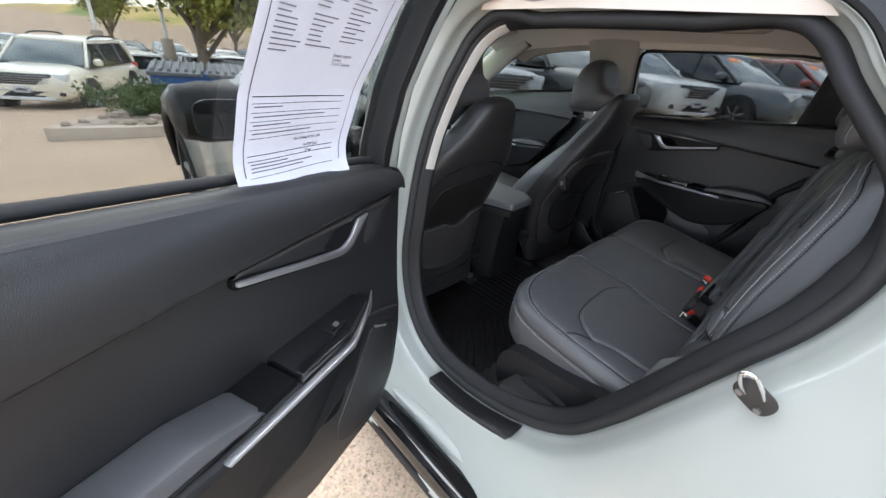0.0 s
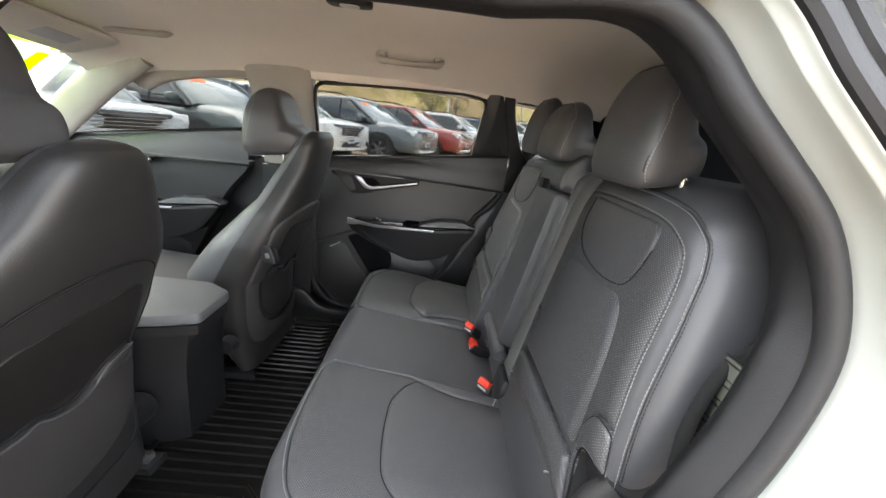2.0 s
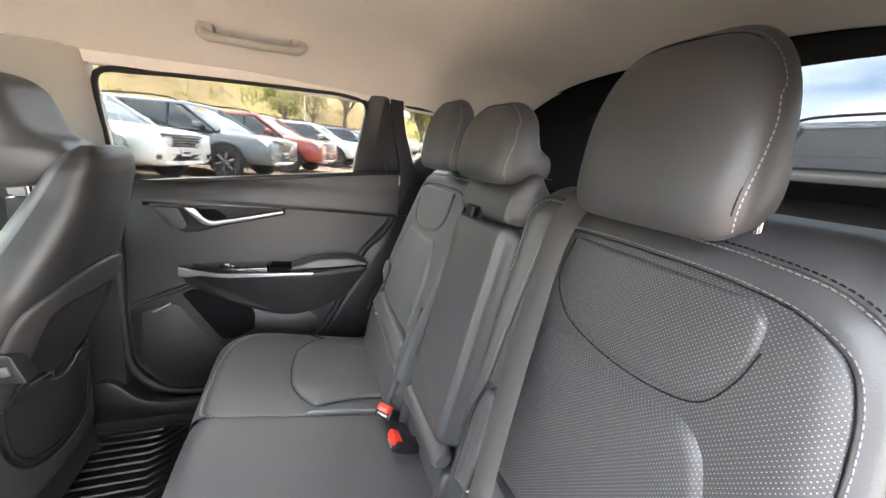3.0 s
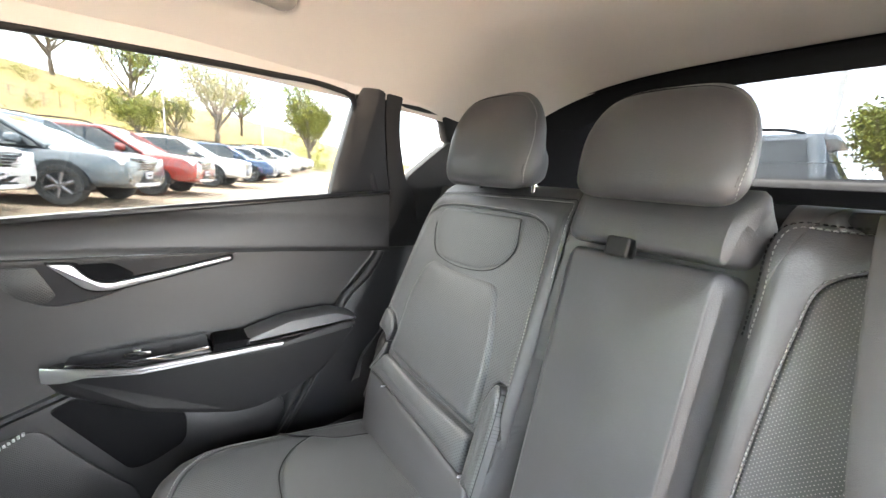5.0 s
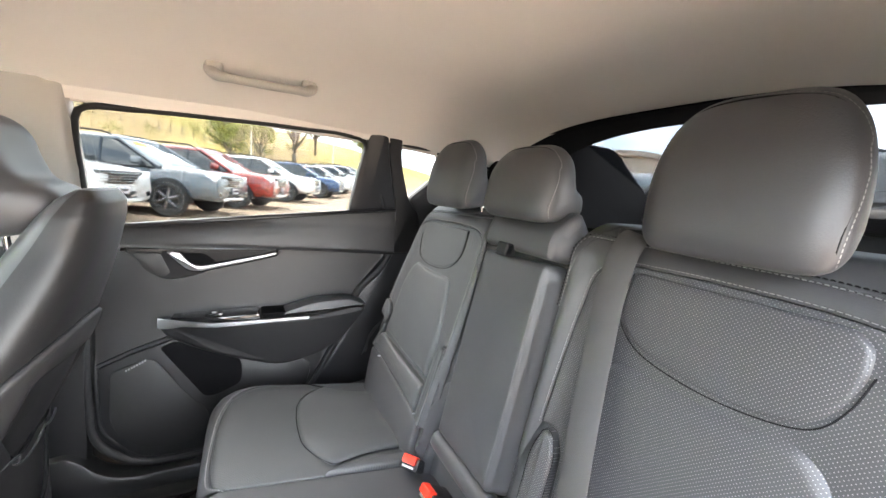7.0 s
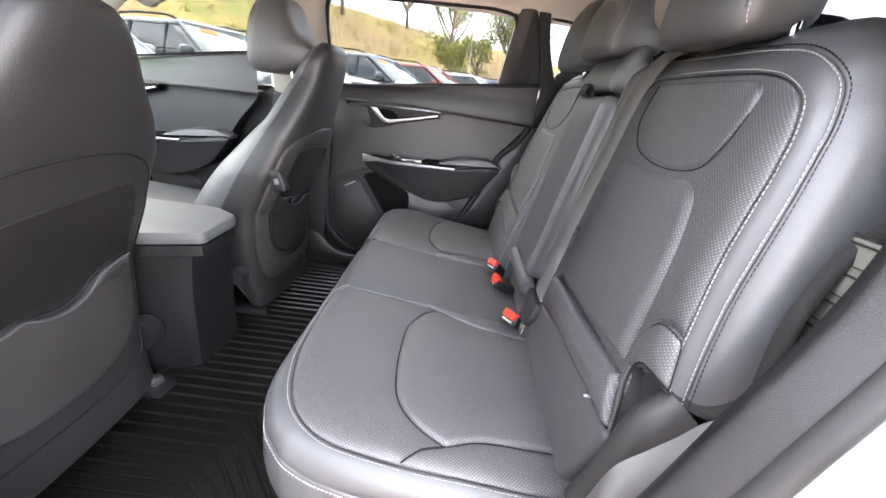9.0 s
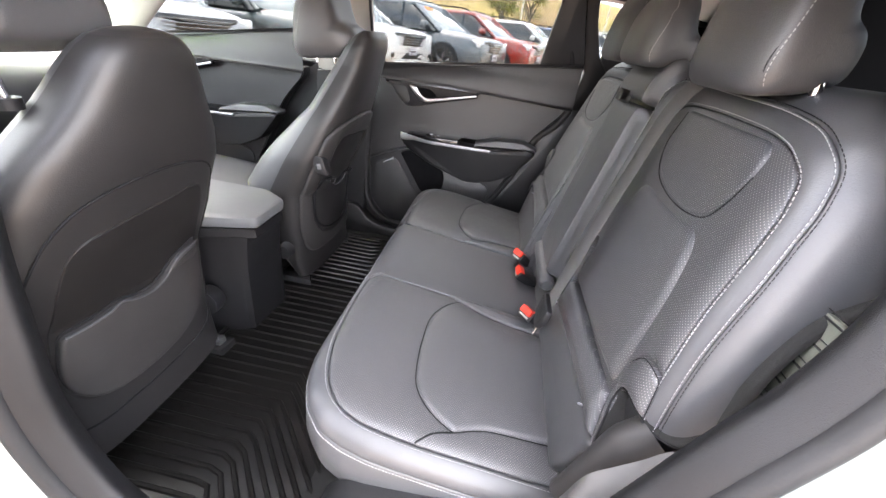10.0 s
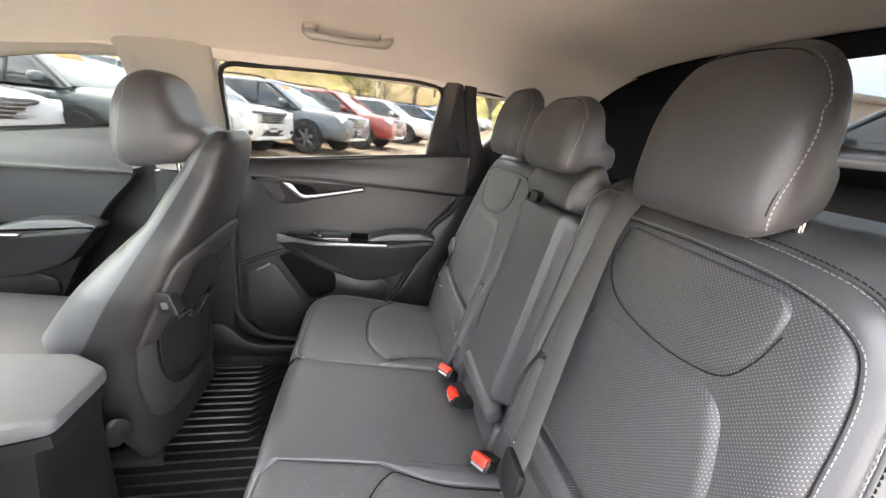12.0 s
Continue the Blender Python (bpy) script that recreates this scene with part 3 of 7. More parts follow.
sheet("roof_side_trim", lambda g: right_side(g[:, 0], g[:, 1], 0.006 + 0 * g[:, 0]), np.linspace(-0.5, 1.8, 40), np.linspace(1.362, 1.44, 5), HEADLINER, car_body, "", 0.01)
sheet("roof_side_trim", lambda g: left_side(g[:, 0], g[:, 1], 0.006 + 0 * g[:, 0]), np.linspace(0.85, 1.8, 20), np.linspace(1.362, 1.44, 5), HEADLINER, car_body, "", 0.01)

# tail: cargo floor, hatch with its glass
box("cargo_floor", (-0.74, -1.5, 0.60), (0.74, -0.03, 0.64), CARPET, car_body, "", 0.004)
tail = box("tailgate", (-0.74, -1.50, 0.55), (0.74, -1.36, 1.185), PLASTIC, car, "black tailgate inner trim", 0.02)
hatch = axes((0, -0.80, 1.44), (1, 0, 0), (0, -0.93, -0.37), (0, 0.37, -0.93))
for x in (-1, 1):
    inset = -0.14 if x > 0 else -0.12
    slab("gate_side", poly([(x * (0.42 - inset), -0.42), (x * 0.68, -0.42), (x * 0.72, 0.72), (x * (0.48 - 1.2 * inset), 0.72), (x * (0.44 - 1.2 * inset), -0.08)], 0.01, 60), hatch, -0.02, 0.02, HEADER_CLOTH, tail, "", 0.006)
slab("pillar_trim", poly([(-0.33, 1.47), (-0.95, 1.46), (-1.32, 1.20), (-1.32, 1.0), (-0.30, 1.0), (-0.30, 1.20)], 0.01, 60), axes((0.600, 0, 0), (0, 1, 0), (0, 0, 1), (1, 0, 0)), -0.01, 0.03, HEADER_CLOTH, car_body, "black rear pillar trim", 0.01)
slab("gate_header", poly([(-0.60, -0.40), (0.60, -0.40), (0.60, -0.120), (-0.60, -0.120)], 0.02, 60), hatch, -0.015, 0.010, PLASTIC, tail, "black tailgate header trim", 0.006)
slab("gate_sill", poly([(-0.66, 0.475), (0.66, 0.475), (0.70, 0.70), (-0.70, 0.70)], 0.02, 60), hatch, -0.02, 0.03, PLASTIC_SOFT, tail, "dark grey rounded tailgate trim", 0.016)
slab("rear_window", poly([(-0.62, -0.125), (0.62, -0.125), (0.68, 0.48), (-0.68, 0.48)], 0.02, 60), hatch, -0.006, -0.001, GLASS_REAR, tail, "clear rear window pane", 0.001).visible_shadow = False

sheet("rear_header", lambda g: np.stack([g[:, 0], g[:, 1], 1.442 - 0.10 * np.abs(g[:, 0] / 0.62) ** 3.2 + 0.10 * np.clip(-0.4 - g[:, 1], 0, 1)], 1), np.linspace(-0.60, 0.60, 41), np.linspace(-0.64, -0.36, 14), HEADER_CLOTH, car_body, "black rear header trim", -0.01)

# outer skin that closes the car
box("roof_panel", (-0.60, -0.85, 1.515), (0.60, 1.70, 1.54), PAINT, car_body, "white roof panel", 0.01)
for x in (-1, 1):
    tube("roof_rail", curve([(x * 0.60, 1.78, 1.375), (x * 0.625, 1.35, 1.43), (x * 0.63, 0.6, 1.455), (x * 0.625, 0.1, 1.44), (x * 0.655, -0.45, 1.40), (x * 0.672, -0.85, 1.36)], 40), 0.045, PAINT, car_body, "", 12)
    tube("a_pillar", curve([(x * 0.585, 1.50, 1.392), (x * 0.630, 1.68, 1.290), (x * 0.665, 1.90, 1.125), (x * 0.700, 2.18, 0.900)], 24), 0.072, PLASTIC_BEIGE, car_body, "pale beige windscreen pillar trim", 20, flat=0.42, up=(1, 0, 0))
slab("quarter_panel", poly([(-0.02, 0.2), (-1.55, 0.3), (-1.55, 1.10), (-0.6, 1.16), (-0.19, 1.12), (-0.20, 0.85)], 0.02, 60), axes((0.86, 0, 0), (0, 1, 0), (0, 0, 1), (1, 0, 0)), 0, 0.05, PAINT, car_body, "", 0.01)
slab("quarter_panel", poly([(-0.21, 0.5), (-1.55, 0.3), (-1.55, 1.10), (-0.6, 1.16), (-0.21, 1.13)], 0.02, 60), axes((-0.885, 0, 0), (0, 1, 0), (0, 0, 1), (1, 0, 0)), -0.01, 0.05, PAINT, car_body, "", 0.01)


# ---- doors ----
def door_trim(name, label, place, sunk=0.0):
    """Inner trim of a door on place(u along the car, v height, w towards the cabin)."""
    def surf(fn):
        return lambda p: place(p[:, 0], p[:, 1], fn(p[:, 0], p[:, 1]))
    edge = poly([(0.868, 1.01), (0.045, 1.0), (0.05, 0.965), (0.145, 0.855), (0.210, 0.70), (0.285, 0.55), (0.37, 0.42), (0.50, 0.345), (0.78, 0.345), (0.872, 0.46)], [0.01, 0.01, 0.02, 0.08, 0.08, 0.06, 0.05, 0.05, 0.05, 0.03], 160)
    flat = lambda u, v: 0.006 + 0.012 * np.exp(-((v - 0.62) / 0.12) ** 2) + 0 * u
    door = slab(name, edge, place, -0.06, 0.0, PLASTIC, car, label, 0.006)
    pad("trim_panel", edge, surf(flat), PLASTIC_SOFT, door, 0.006, 0.0, 0.05, 0.004, 20, label="dark grey soft trim panel")
    # upper roll
    end = 0.868 if not sunk else 0.814
    lo = curve([(end, 1.008), (0.5, 1.003), (0.03, 0.982)], 60)
    hi = curve([(end, 1.052), (0.75, 1.068), (0.5, 1.095), (0.19, 1.129), (0.03, 1.145)], 60) - [0, sunk]
    roll = lambda u, v: 0.050 - 0.030 * np.clip((v - 1.0) / np.maximum(0.03, np.interp(u, [0.03, 0.19, 0.5, 0.75, 0.915], [1.145, 1.129, 1.095, 1.066, 1.048]) - sunk - 1.0), 0, 1) ** 2.5
    band("upper_roll", lo, hi, surf(roll), PLASTIC_SOFT, door, False, 0.012, 0.004, 0.03, label="rounded dark grey upper door roll")
    top = [place(hi[:, 0], hi[:, 1] + dz, np.full(60, w)) for dz, w in ((-0.012, 0.030), (-0.002, 0.016), (0.0, 0.0), (-0.01, -0.02))]
    v = np.vstack(top)
    part("belt_top", v, [(r * 60 + i, r * 60 + i + 1, r * 60 + 61 + i, r * 60 + 60 + i) for r in range(3) for i in range(59)], PLASTIC_SOFT, door)
    vs = np.linspace(1.008, hi[0, 1], 14)
    prof = np.vstack([place(np.full(14, end), vs, roll(np.full(14, end), vs) + 0.002), place(np.full(14, end), vs[::-1], np.full(14, -0.02))])
    mid_p = prof.mean(0)
    step = place(np.array([end + 0.012]), vs[:1], np.zeros(1))[0] - place(np.array([end]), vs[:1], np.zeros(1))[0]
    loft("roll_end", [prof, mid_p + (prof - mid_p) * 0.94 + step * 0.5, mid_p + (prof - mid_p) * 0.78 + step], PLASTIC_SOFT, door, "rounded end of the upper roll")
    # handle bezel, painted recess shade and silver handle
    slab("handle_bezel", poly([(0.805, 1.0), (0.762, 0.972), (0.722, 0.918), (0.690, 0.906), (0.640, 0.916), (0.400, 0.992), (0.402, 1.0)], [0.006, 0.03, 0.03, 0.03, 0.02, 0.004, 0.004], 110), place, 0.0, 0.038, PLASTIC_SOFT, door, "dark handle bezel", 0.008)
    slab("bezel_strip", poly([(0.410, 0.990), (0.412, 0.996), (0.785, 0.998), (0.770, 0.988)], 0.002, 50), place, 0.02, 0.0395, PLASTIC_BACK, door, "thin grey strip", 0.001)
    slab("tweeter_grille", poly([(0.770, 0.985), (0.738, 0.932), (0.705, 0.916), (0.686, 0.930), (0.708, 0.985)], 0.008, 40), place, 0.03, 0.0392, SPEAKER, door, "perforated tweeter grille", 0.001)
    # Shade of the recess and round the handle, put on as flat black slabs.
    slab("handle_cup", poly([(0.664, 0.985), (0.606, 0.986), (0.574, 0.960), (0.622, 0.948), (0.648, 0.958)], [0.006, 0.012, 0.01, 0.01, 0.012], 60), place, 0.03, 0.0398, RECESS_SHADE, door, "flat black face painted as the shaded handle recess", 0.001)
    slab("handle_shadow_line", poly([(0.700, 0.994), (0.658, 0.991), (0.638, 0.962), (0.618, 0.952), (0.543, 0.964), (0.409, 0.991), (0.408, 0.976), (0.541, 0.945), (0.615, 0.929), (0.648, 0.933)], [0.004, 0.004, 0.012, 0.012, 0.03, 0.003, 0.003, 0.03, 0.02, 0.02], 130), place, 0.03, 0.0402, RECESS_SHADE, door, "black line painted as shadow round the handle", 0.001)
    slab("door_handle", poly([(0.696, 0.991), (0.663, 0.988), (0.641, 0.957), (0.618, 0.947), (0.543, 0.960), (0.414, 0.988), (0.412, 0.980), (0.541, 0.949), (0.615, 0.933), (0.646, 0.937)], [0.004, 0.004, 0.012, 0.012, 0.03, 0.002, 0.002, 0.03, 0.02, 0.02], 130), place, 0.036, 0.046, SILVER, door, "satin silver door handle", 0.003)
    # lower panel, set a little proud below a slanting joint
    kick = poly([(0.864, 0.655), (0.785, 0.690), (0.680, 0.726), (0.50, 0.70), (0.30, 0.60), (0.30, 0.545), (0.375, 0.43), (0.50, 0.355), (0.775, 0.355), (0.862, 0.465)], [0.006, 0.02, 0.02, 0.02, 0.02, 0.03, 0.04, 0.04, 0.05, 0.05], 150)
    slab("lower_panel", kick, place, -0.01, 0.020, PLASTIC_SOFT, door, "dark grey lower door panel", 0.006)
    slab("panel_joint", poly([(0.866, 0.660), (0.786, 0.696), (0.690, 0.730), (0.690, 0.737), (0.786, 0.703), (0.866, 0.667)], 0.002, 50), place, 0.0, 0.0225, INK, door, "dark joint line", 0.001)
    # armrest
    grow = lambda u: 0.15 + 0.85 * np.clip((0.735 - u) / 0.16, 0, 1) ** 0.7
    arm_place = lambda u, v, w: place(u, v, 0.008 + w * grow(u))
    arm = poly([(0.722, 0.79), (0.32, 0.788), (0.16, 0.812), (0.13, 0.80), (0.215, 0.690), (0.30, 0.650), (0.400, 0.628), (0.52, 0.668), (0.655, 0.722), (0.708, 0.748)], [0.02, 0.01, 0.03, 0.02, 0.03, 0.03, 0.05, 0.05, 0.03, 0.02], 150)
    slab("armrest", arm, arm_place, -0.01, 0.086, PLASTIC, door, "black armrest", 0.014)
    tip = poly([(0.722, 0.766), (0.690, 0.768), (0.660, 0.777), (0.318, 0.7815), (0.318, 0.7895), (0.60, 0.789), (0.722, 0.797)], 0.003, 90)
    slab("armrest_trim", tip, arm_place, 0.080, 0.092, SILVER, door, "satin silver armrest strip", 0.002)
    slab("trim_groove", poly([(0.655, 0.7812), (0.322, 0.7846), (0.322, 0.7858), (0.655, 0.7826)], 0.0004, 40), arm_place, 0.090, 0.0926, SILVER_DARK, door, "fine groove in the strip", 0.0002)
    slab("switch_panel", poly([(0.69, 0.780), (0.46, 0.780), (0.46, 0.806), (0.69, 0.800)], 0.004, 50), arm_place, 0.002, 0.078, GLOSS, door, "gloss black switch panel", 0.002)
    # No hollow here: its shade is the slab's black.
    slab("pull_cup", poly([(0.455, 0.780), (0.33, 0.780), (0.33, 0.803), (0.455, 0.805)], 0.004, 50), arm_place, 0.002, 0.072, RECESS_SHADE, door, "pull cup painted flat black for its shade", 0.002)
    slab("switch_bezel", poly([(0.603, 0.797), (0.560, 0.797), (0.560, 0.8085), (0.603, 0.8080)], 0.002, 30), arm_place, 0.030, 0.056, GLOSS, door, "gloss black switch recess", 0.001)
    slab("window_switch", poly([(0.588, 0.797), (0.576, 0.797), (0.576, 0.8100), (0.588, 0.8100)], 0.001, 20), arm_place, 0.040, 0.050, SILVER, door, "small pale window switch", 0.0008)
    slab("elbow_pad", poly([(0.40, 0.786), (0.15, 0.79), (0.125, 0.812), (0.19, 0.836), (0.30, 0.832), (0.39, 0.806)], 0.012, 90), arm_place, 0.0, 0.076, LEATHER, door, "padded leather elbow rest", 0.012)
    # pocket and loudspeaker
    # The pocket's dark inside is painted on a flat slab.
    slab("pocket", poly([(0.722, 0.702), (0.675, 0.722), (0.53, 0.66), (0.508, 0.625), (0.510, 0.560), (0.575, 0.530), (0.612, 0.528)], [0.012, 0.02, 0.03, 0.02, 0.02, 0.03, 0.03], 100), place, -0.01, 0.026, RECESS_SHADE, door, "map pocket painted flat black for its shade", 0.006)
    slab("speaker_grille", poly([(0.838, 0.640), (0.772, 0.668), (0.735, 0.672), (0.655, 0.545), (0.600, 0.480), (0.600, 0.42), (0.66, 0.385), (0.77, 0.385), (0.842, 0.47)], [0.02, 0.02, 0.02, 0.05, 0.04, 0.03, 0.04, 0.05, 0.04], 100), place, -0.01, 0.0245, SPEAKER, door, "perforated loudspeaker grille", 0.006)
    for k in range(8):
        slab("maker_plate", poly([(0.800 - k * 0.0062, 0.642 + k * 0.0034), (0.796 - k * 0.0062, 0.642 + k * 0.0034), (0.796 - k * 0.0062, 0.648 + k * 0.0034), (0.800 - k * 0.0062, 0.648 + k * 0.0034)], 0.001, 12), place, 0.02, 0.0258, SILVER, door, "", 0.0005)
    return door


def window_frame(door, place, outline, pane_w=-0.028):
    slab("window", outline, place, pane_w - 0.004, pane_w, GLASS, door, "clear window pane", 0.001).visible_shadow = False


rear_right = door_trim("rear_door", "closed rear door with dark grey trim", right_side)
window_frame(rear_right, right_side, poly([(0.885, 1.02), (0.05, 1.08), (0.13, 1.40), (0.60, 1.42), (0.89, 1.42)], 0.02, 80))
slab("sail_trim", poly([(0.192, 1.12), (0.160, 1.37), (0.105, 1.40), (0.02, 1.12)], 0.01, 50), right_side, -0.01, 0.02, PLASTIC_SOFT, rear_right, "dark grey corner trim", 0.006)
tube("window_seal", np.vstack([right_side(np.array([q[0]]), np.array([q[1]]), np.array([0.012])) for q in curve([(0.862, 1.06), (0.858, 1.28), (0.84, 1.338), (0.74, 1.352), (0.55, 1.360), (0.35, 1.364), (0.22, 1.362), (0.165, 1.345), (0.178, 1.14)], 60)]), 0.008, RUBBER, rear_right, "black window seal")

slab("quarter_trim", poly([(0.030, 1.0), (0.036, 0.960), (0.128, 0.850), (0.192, 0.70), (0.266, 0.55), (0.32, 0.44), (-0.06, 0.44), (-0.09, 0.99)], 0.02, 90), right_side, -0.04, -0.004, PLASTIC_SOFT, car_body, "dark grey trim beside the seat", 0.01)
door_line = curve([(0.150, 1.345), (0.085, 1.18), (0.040, 1.06), (0.034, 0.985), (0.075, 0.910), (0.134, 0.853), (0.170, 0.78), (0.202, 0.690), (0.276, 0.550), (0.365, 0.415), (0.50, 0.338), (0.64, 0.332), (0.79, 0.352), (0.870, 0.430), (0.884, 0.55), (0.876, 0.75), (0.870, 1.0)], 140)
tube("door_seal", right_side(door_line[:, 0], door_line[:, 1], np.full(140, 0.010)), 0.013, RUBBER, car_body, "black rubber door seal", 10, up=(1, 0, 0))
slab("sill_trim", poly([(1.10, 0.25), (1.10, 0.40), (0.93, 0.42), (0.905, 0.40), (0.86, 0.345), (0.80, 0.322), (0.40, 0.318), (0.40, 0.25)], [0.01, 0.02, 0.03, 0.03, 0.03, 0.03, 0.01, 0.01], 90), right_side, -0.02, 0.045, PLASTIC_SOFT, car_body, "dark grey sill trim", 0.012)

fr_place = lambda u, v, w: right_side(u * 1.12 + 1.12, v - 0.045 * u, w)
slab("window_header", poly([(1.10, 1.338), (1.32, 1.318), (1.47, 1.290), (1.56, 1.245), (1.66, 1.31), (1.72, 1.40), (1.10, 1.44)], [0.01, 0.05, 0.05, 0.02, 0.02, 0.02, 0.01], 80), right_side, -0.03, 0.012, PLASTIC_BEIGE, car_body, "pale beige trim over the front window", 0.008)
front_right = door_trim("front_door", "closed front door with dark grey trim", fr_place)
window_frame(front_right, right_side, poly([(1.13, 1.0), (2.30, 0.96), (2.05, 1.20), (1.80, 1.36), (1.13, 1.42)], 0.02, 80))

# open door
HINGE = np.array([-0.98, 0.66, -0.012])
DIR, NRM = np.array([-0.925, -0.380, 0.0]), np.array([0.380, -0.925, 0.0])


def open_side(u, v, w):
    lean = side_x(v) - 0.72
    return HINGE + np.outer(0.815 - u, DIR) + np.outer(w - lean, NRM) + np.outer(v, (0, 0, 1))


open_door = door_trim("rear_door", "wide open rear door with dark grey trim", open_side, 0.006)
sheet("window", lambda g: open_side(g[:, 0], g[:, 1], np.full(len(g), -0.030)), np.linspace(0.0, 0.815, 8), np.linspace(1.0, 1.40, 24), GLASS_CLEAR, open_door, "clear window pane", 0.004).visible_shadow = False
slab("door_skin", poly([(0.86, 0.24), (0.88, 0.99), (-0.08, 1.07), (-0.09, 0.95), (0.16, 0.55), (0.36, 0.28)], 0.03, 80), open_side, -0.15, -0.07, PAINT, open_door, "warm white outer door skin", 0.02)
slab("window_frame", poly([(0.788, 1.0), (0.814, 1.0), (0.831, 1.20), (0.852, 1.40), (0.822, 1.40), (0.803, 1.2)], 0.004, 60), open_side, -0.05, 0.012, PLASTIC, open_door, "black inner window frame", 0.005)
slab("window_frame", poly([(0.813, 1.0), (0.856, 0.99), (0.867, 1.2), (0.888, 1.40), (0.850, 1.40), (0.829, 1.2)], 0.004, 60), open_side, -0.07, 0.006, PAINT, open_door, "warm white painted frame post", 0.006)
tube("frame_seal", open_side(*np.array([(0.862, 0.99, -0.01), (0.868, 1.1, -0.01), (0.875, 1.2, -0.01), (0.885, 1.3, -0.01), (0.897, 1.40, -0.01)]).T), 0.009, RUBBER, open_door, "black frame seal", 8)
slab("window_frame", poly([(0.93, 1.38), (0.93, 1.42), (0.0, 1.42), (0.0, 1.38)], 0.006, 40), open_side, -0.06, 0.012, PLASTIC, open_door, "black window frame", 0.006)
slab("window_frame", poly([(0.07, 1.40), (0.03, 1.40), (-0.06, 1.07), (-0.02, 1.07)], 0.006, 40), open_side, -0.06, 0.012, PLASTIC, open_door, "black window frame", 0.006)
tube("belt_seal", open_side(*np.array([(0.85, 1.048, -0.02), (0.75, 1.065, -0.02), (0.5, 1.092, -0.02), (0.19, 1.126, -0.02), (0.03, 1.142, -0.02)]).T), 0.008, RUBBER, open_door, "black belt seal", 8)


def lettering(words, size, place, u, v, w, parent, material, width=None):
    """Words set flat on place(u, v, w), from the left end of their base line."""
    fc = bpy.data.curves.new("lettering", "FONT")
    fc.body, fc.size = words, size
    ob = bpy.data.objects.new("lettering", fc)
    scene.collection.objects.link(ob)
    me = bpy.data.meshes.new_from_object(ob.evaluated_get(bpy.context.evaluated_depsgraph_get()))
    co = np.array([q.co[:] for q in me.vertices])
    if width:
        co[:, 0] *= width / max(1e-6, co[:, 0].max())
    faces = [tuple(q.vertices) for q in me.polygons]
    bpy.data.objects.remove(ob)
    bpy.data.meshes.remove(me)
    bpy.data.curves.remove(fc)
    return part("lettering", place(u + co[:, 0], v + co[:, 1], np.full(len(co), w)), faces, material, parent, "", 0)


label = thing("window_label", "white printed paper form hung inside the door window", "paper label", tuple(open_side(np.array([0.56]), np.array([1.2]), np.array([0.0]))[0]))


def leaf_place(u, v, w):
    """The sheet's own measures: u across, v up from its lower edge; its foot curls away from the pane."""
    u, v = np.asarray(u, float), np.asarray(v, float)
    curl = 0.030 * np.clip(1 - v / 0.06, 0, 1) ** 2 + 0.004 * np.sin(v * 26) * np.clip(1 - v / 0.2, 0, 1)
    wave = 0.0025 * np.sin(u * 30 + v * 9)
    return open_side(0.462 + u + 0.13 * v + 0.05 * (u / 0.216) * (v / 0.3), 1.080 + v - 0.045 * u, -0.016 + curl + wave + w)


sheet("page", lambda g: leaf_place(g[:, 0], g[:, 1], 0.0), np.linspace(0, 0.216, 24), np.linspace(0, 0.31, 50), PAPER, label, "white paper sheet", 0.0004)
TEXT_W = 0.0012


def rule(v, u0=0.02, u1=0.185, h=0.0008):
    sheet("rule", lambda g: leaf_place(g[:, 0], g[:, 1], TEXT_W), np.linspace(u0, u1, 12), np.linspace(v, v + h, 2), INK, label)


for v, h in ((0.118, 0.0012), (0.110, 0.0006), (0.099, 0.0006), (0.088, 0.0006), (0.078, 0.0006), (0.067, 0.0006), (0.045, 0.0008), (0.038, 0.0008), (0.018, 0.0006)):
    rule(v, 0.018, 0.180, h)
sheet("rule", lambda g: leaf_place(g[:, 0], g[:, 1], TEXT_W), np.linspace(0.196, 0.197, 2), np.linspace(0.02, 0.30, 30), INK, label)
sheet("rule", lambda g: leaf_place(g[:, 0], g[:, 1], TEXT_W), np.linspace(0.012, 0.013, 2), np.linspace(0.02, 0.30, 30), INK, label)
lettering("the closing of this sale", 0.0062, leaf_place, 0.095, 0.0585, TEXT_W, label, INK, 0.055)
lettering("04/09/2024", 0.0058, leaf_place, 0.118, 0.0475, TEXT_W, label, INK, 0.030)
lettering("Date", 0.0058, leaf_place, 0.122, 0.0395, TEXT_W, label, INK, 0.012)
lettering("Exhaust System", 0.0062, leaf_place, 0.128, 0.172, TEXT_W, label, INK, 0.034)
lettering("Leakage", 0.0055, leaf_place, 0.130, 0.1665, TEXT_W, label, INK, 0.016)
lettering("Catalytic Converter", 0.0055, leaf_place, 0.130, 0.161, TEXT_W, label, INK, 0.036)
rw = random.Random(11)
bars = []
for col, (u0, top, low) in enumerate(((0.022, 0.300, 0.168), (0.074, 0.300, 0.178), (0.128, 0.300, 0.182))):
    v = top
    while v > low:
        bars.append((u0, v, rw.uniform(0.018, 0.044)))
        v -= 0.0058 if rw.random() > 0.15 else 0.010
for v in (0.1055, 0.0935, 0.083, 0.0725, 0.0335, 0.029, 0.0245):
    bars.append((0.022, v, rw.uniform(0.04, 0.13)))
for u0, v, ln in bars:
    sheet("text_bar", lambda g: leaf_place(g[:, 0], g[:, 1], TEXT_W), np.linspace(u0, u0 + ln, 4), np.linspace(v, v + 0.0016, 2), INK_GREY, label)

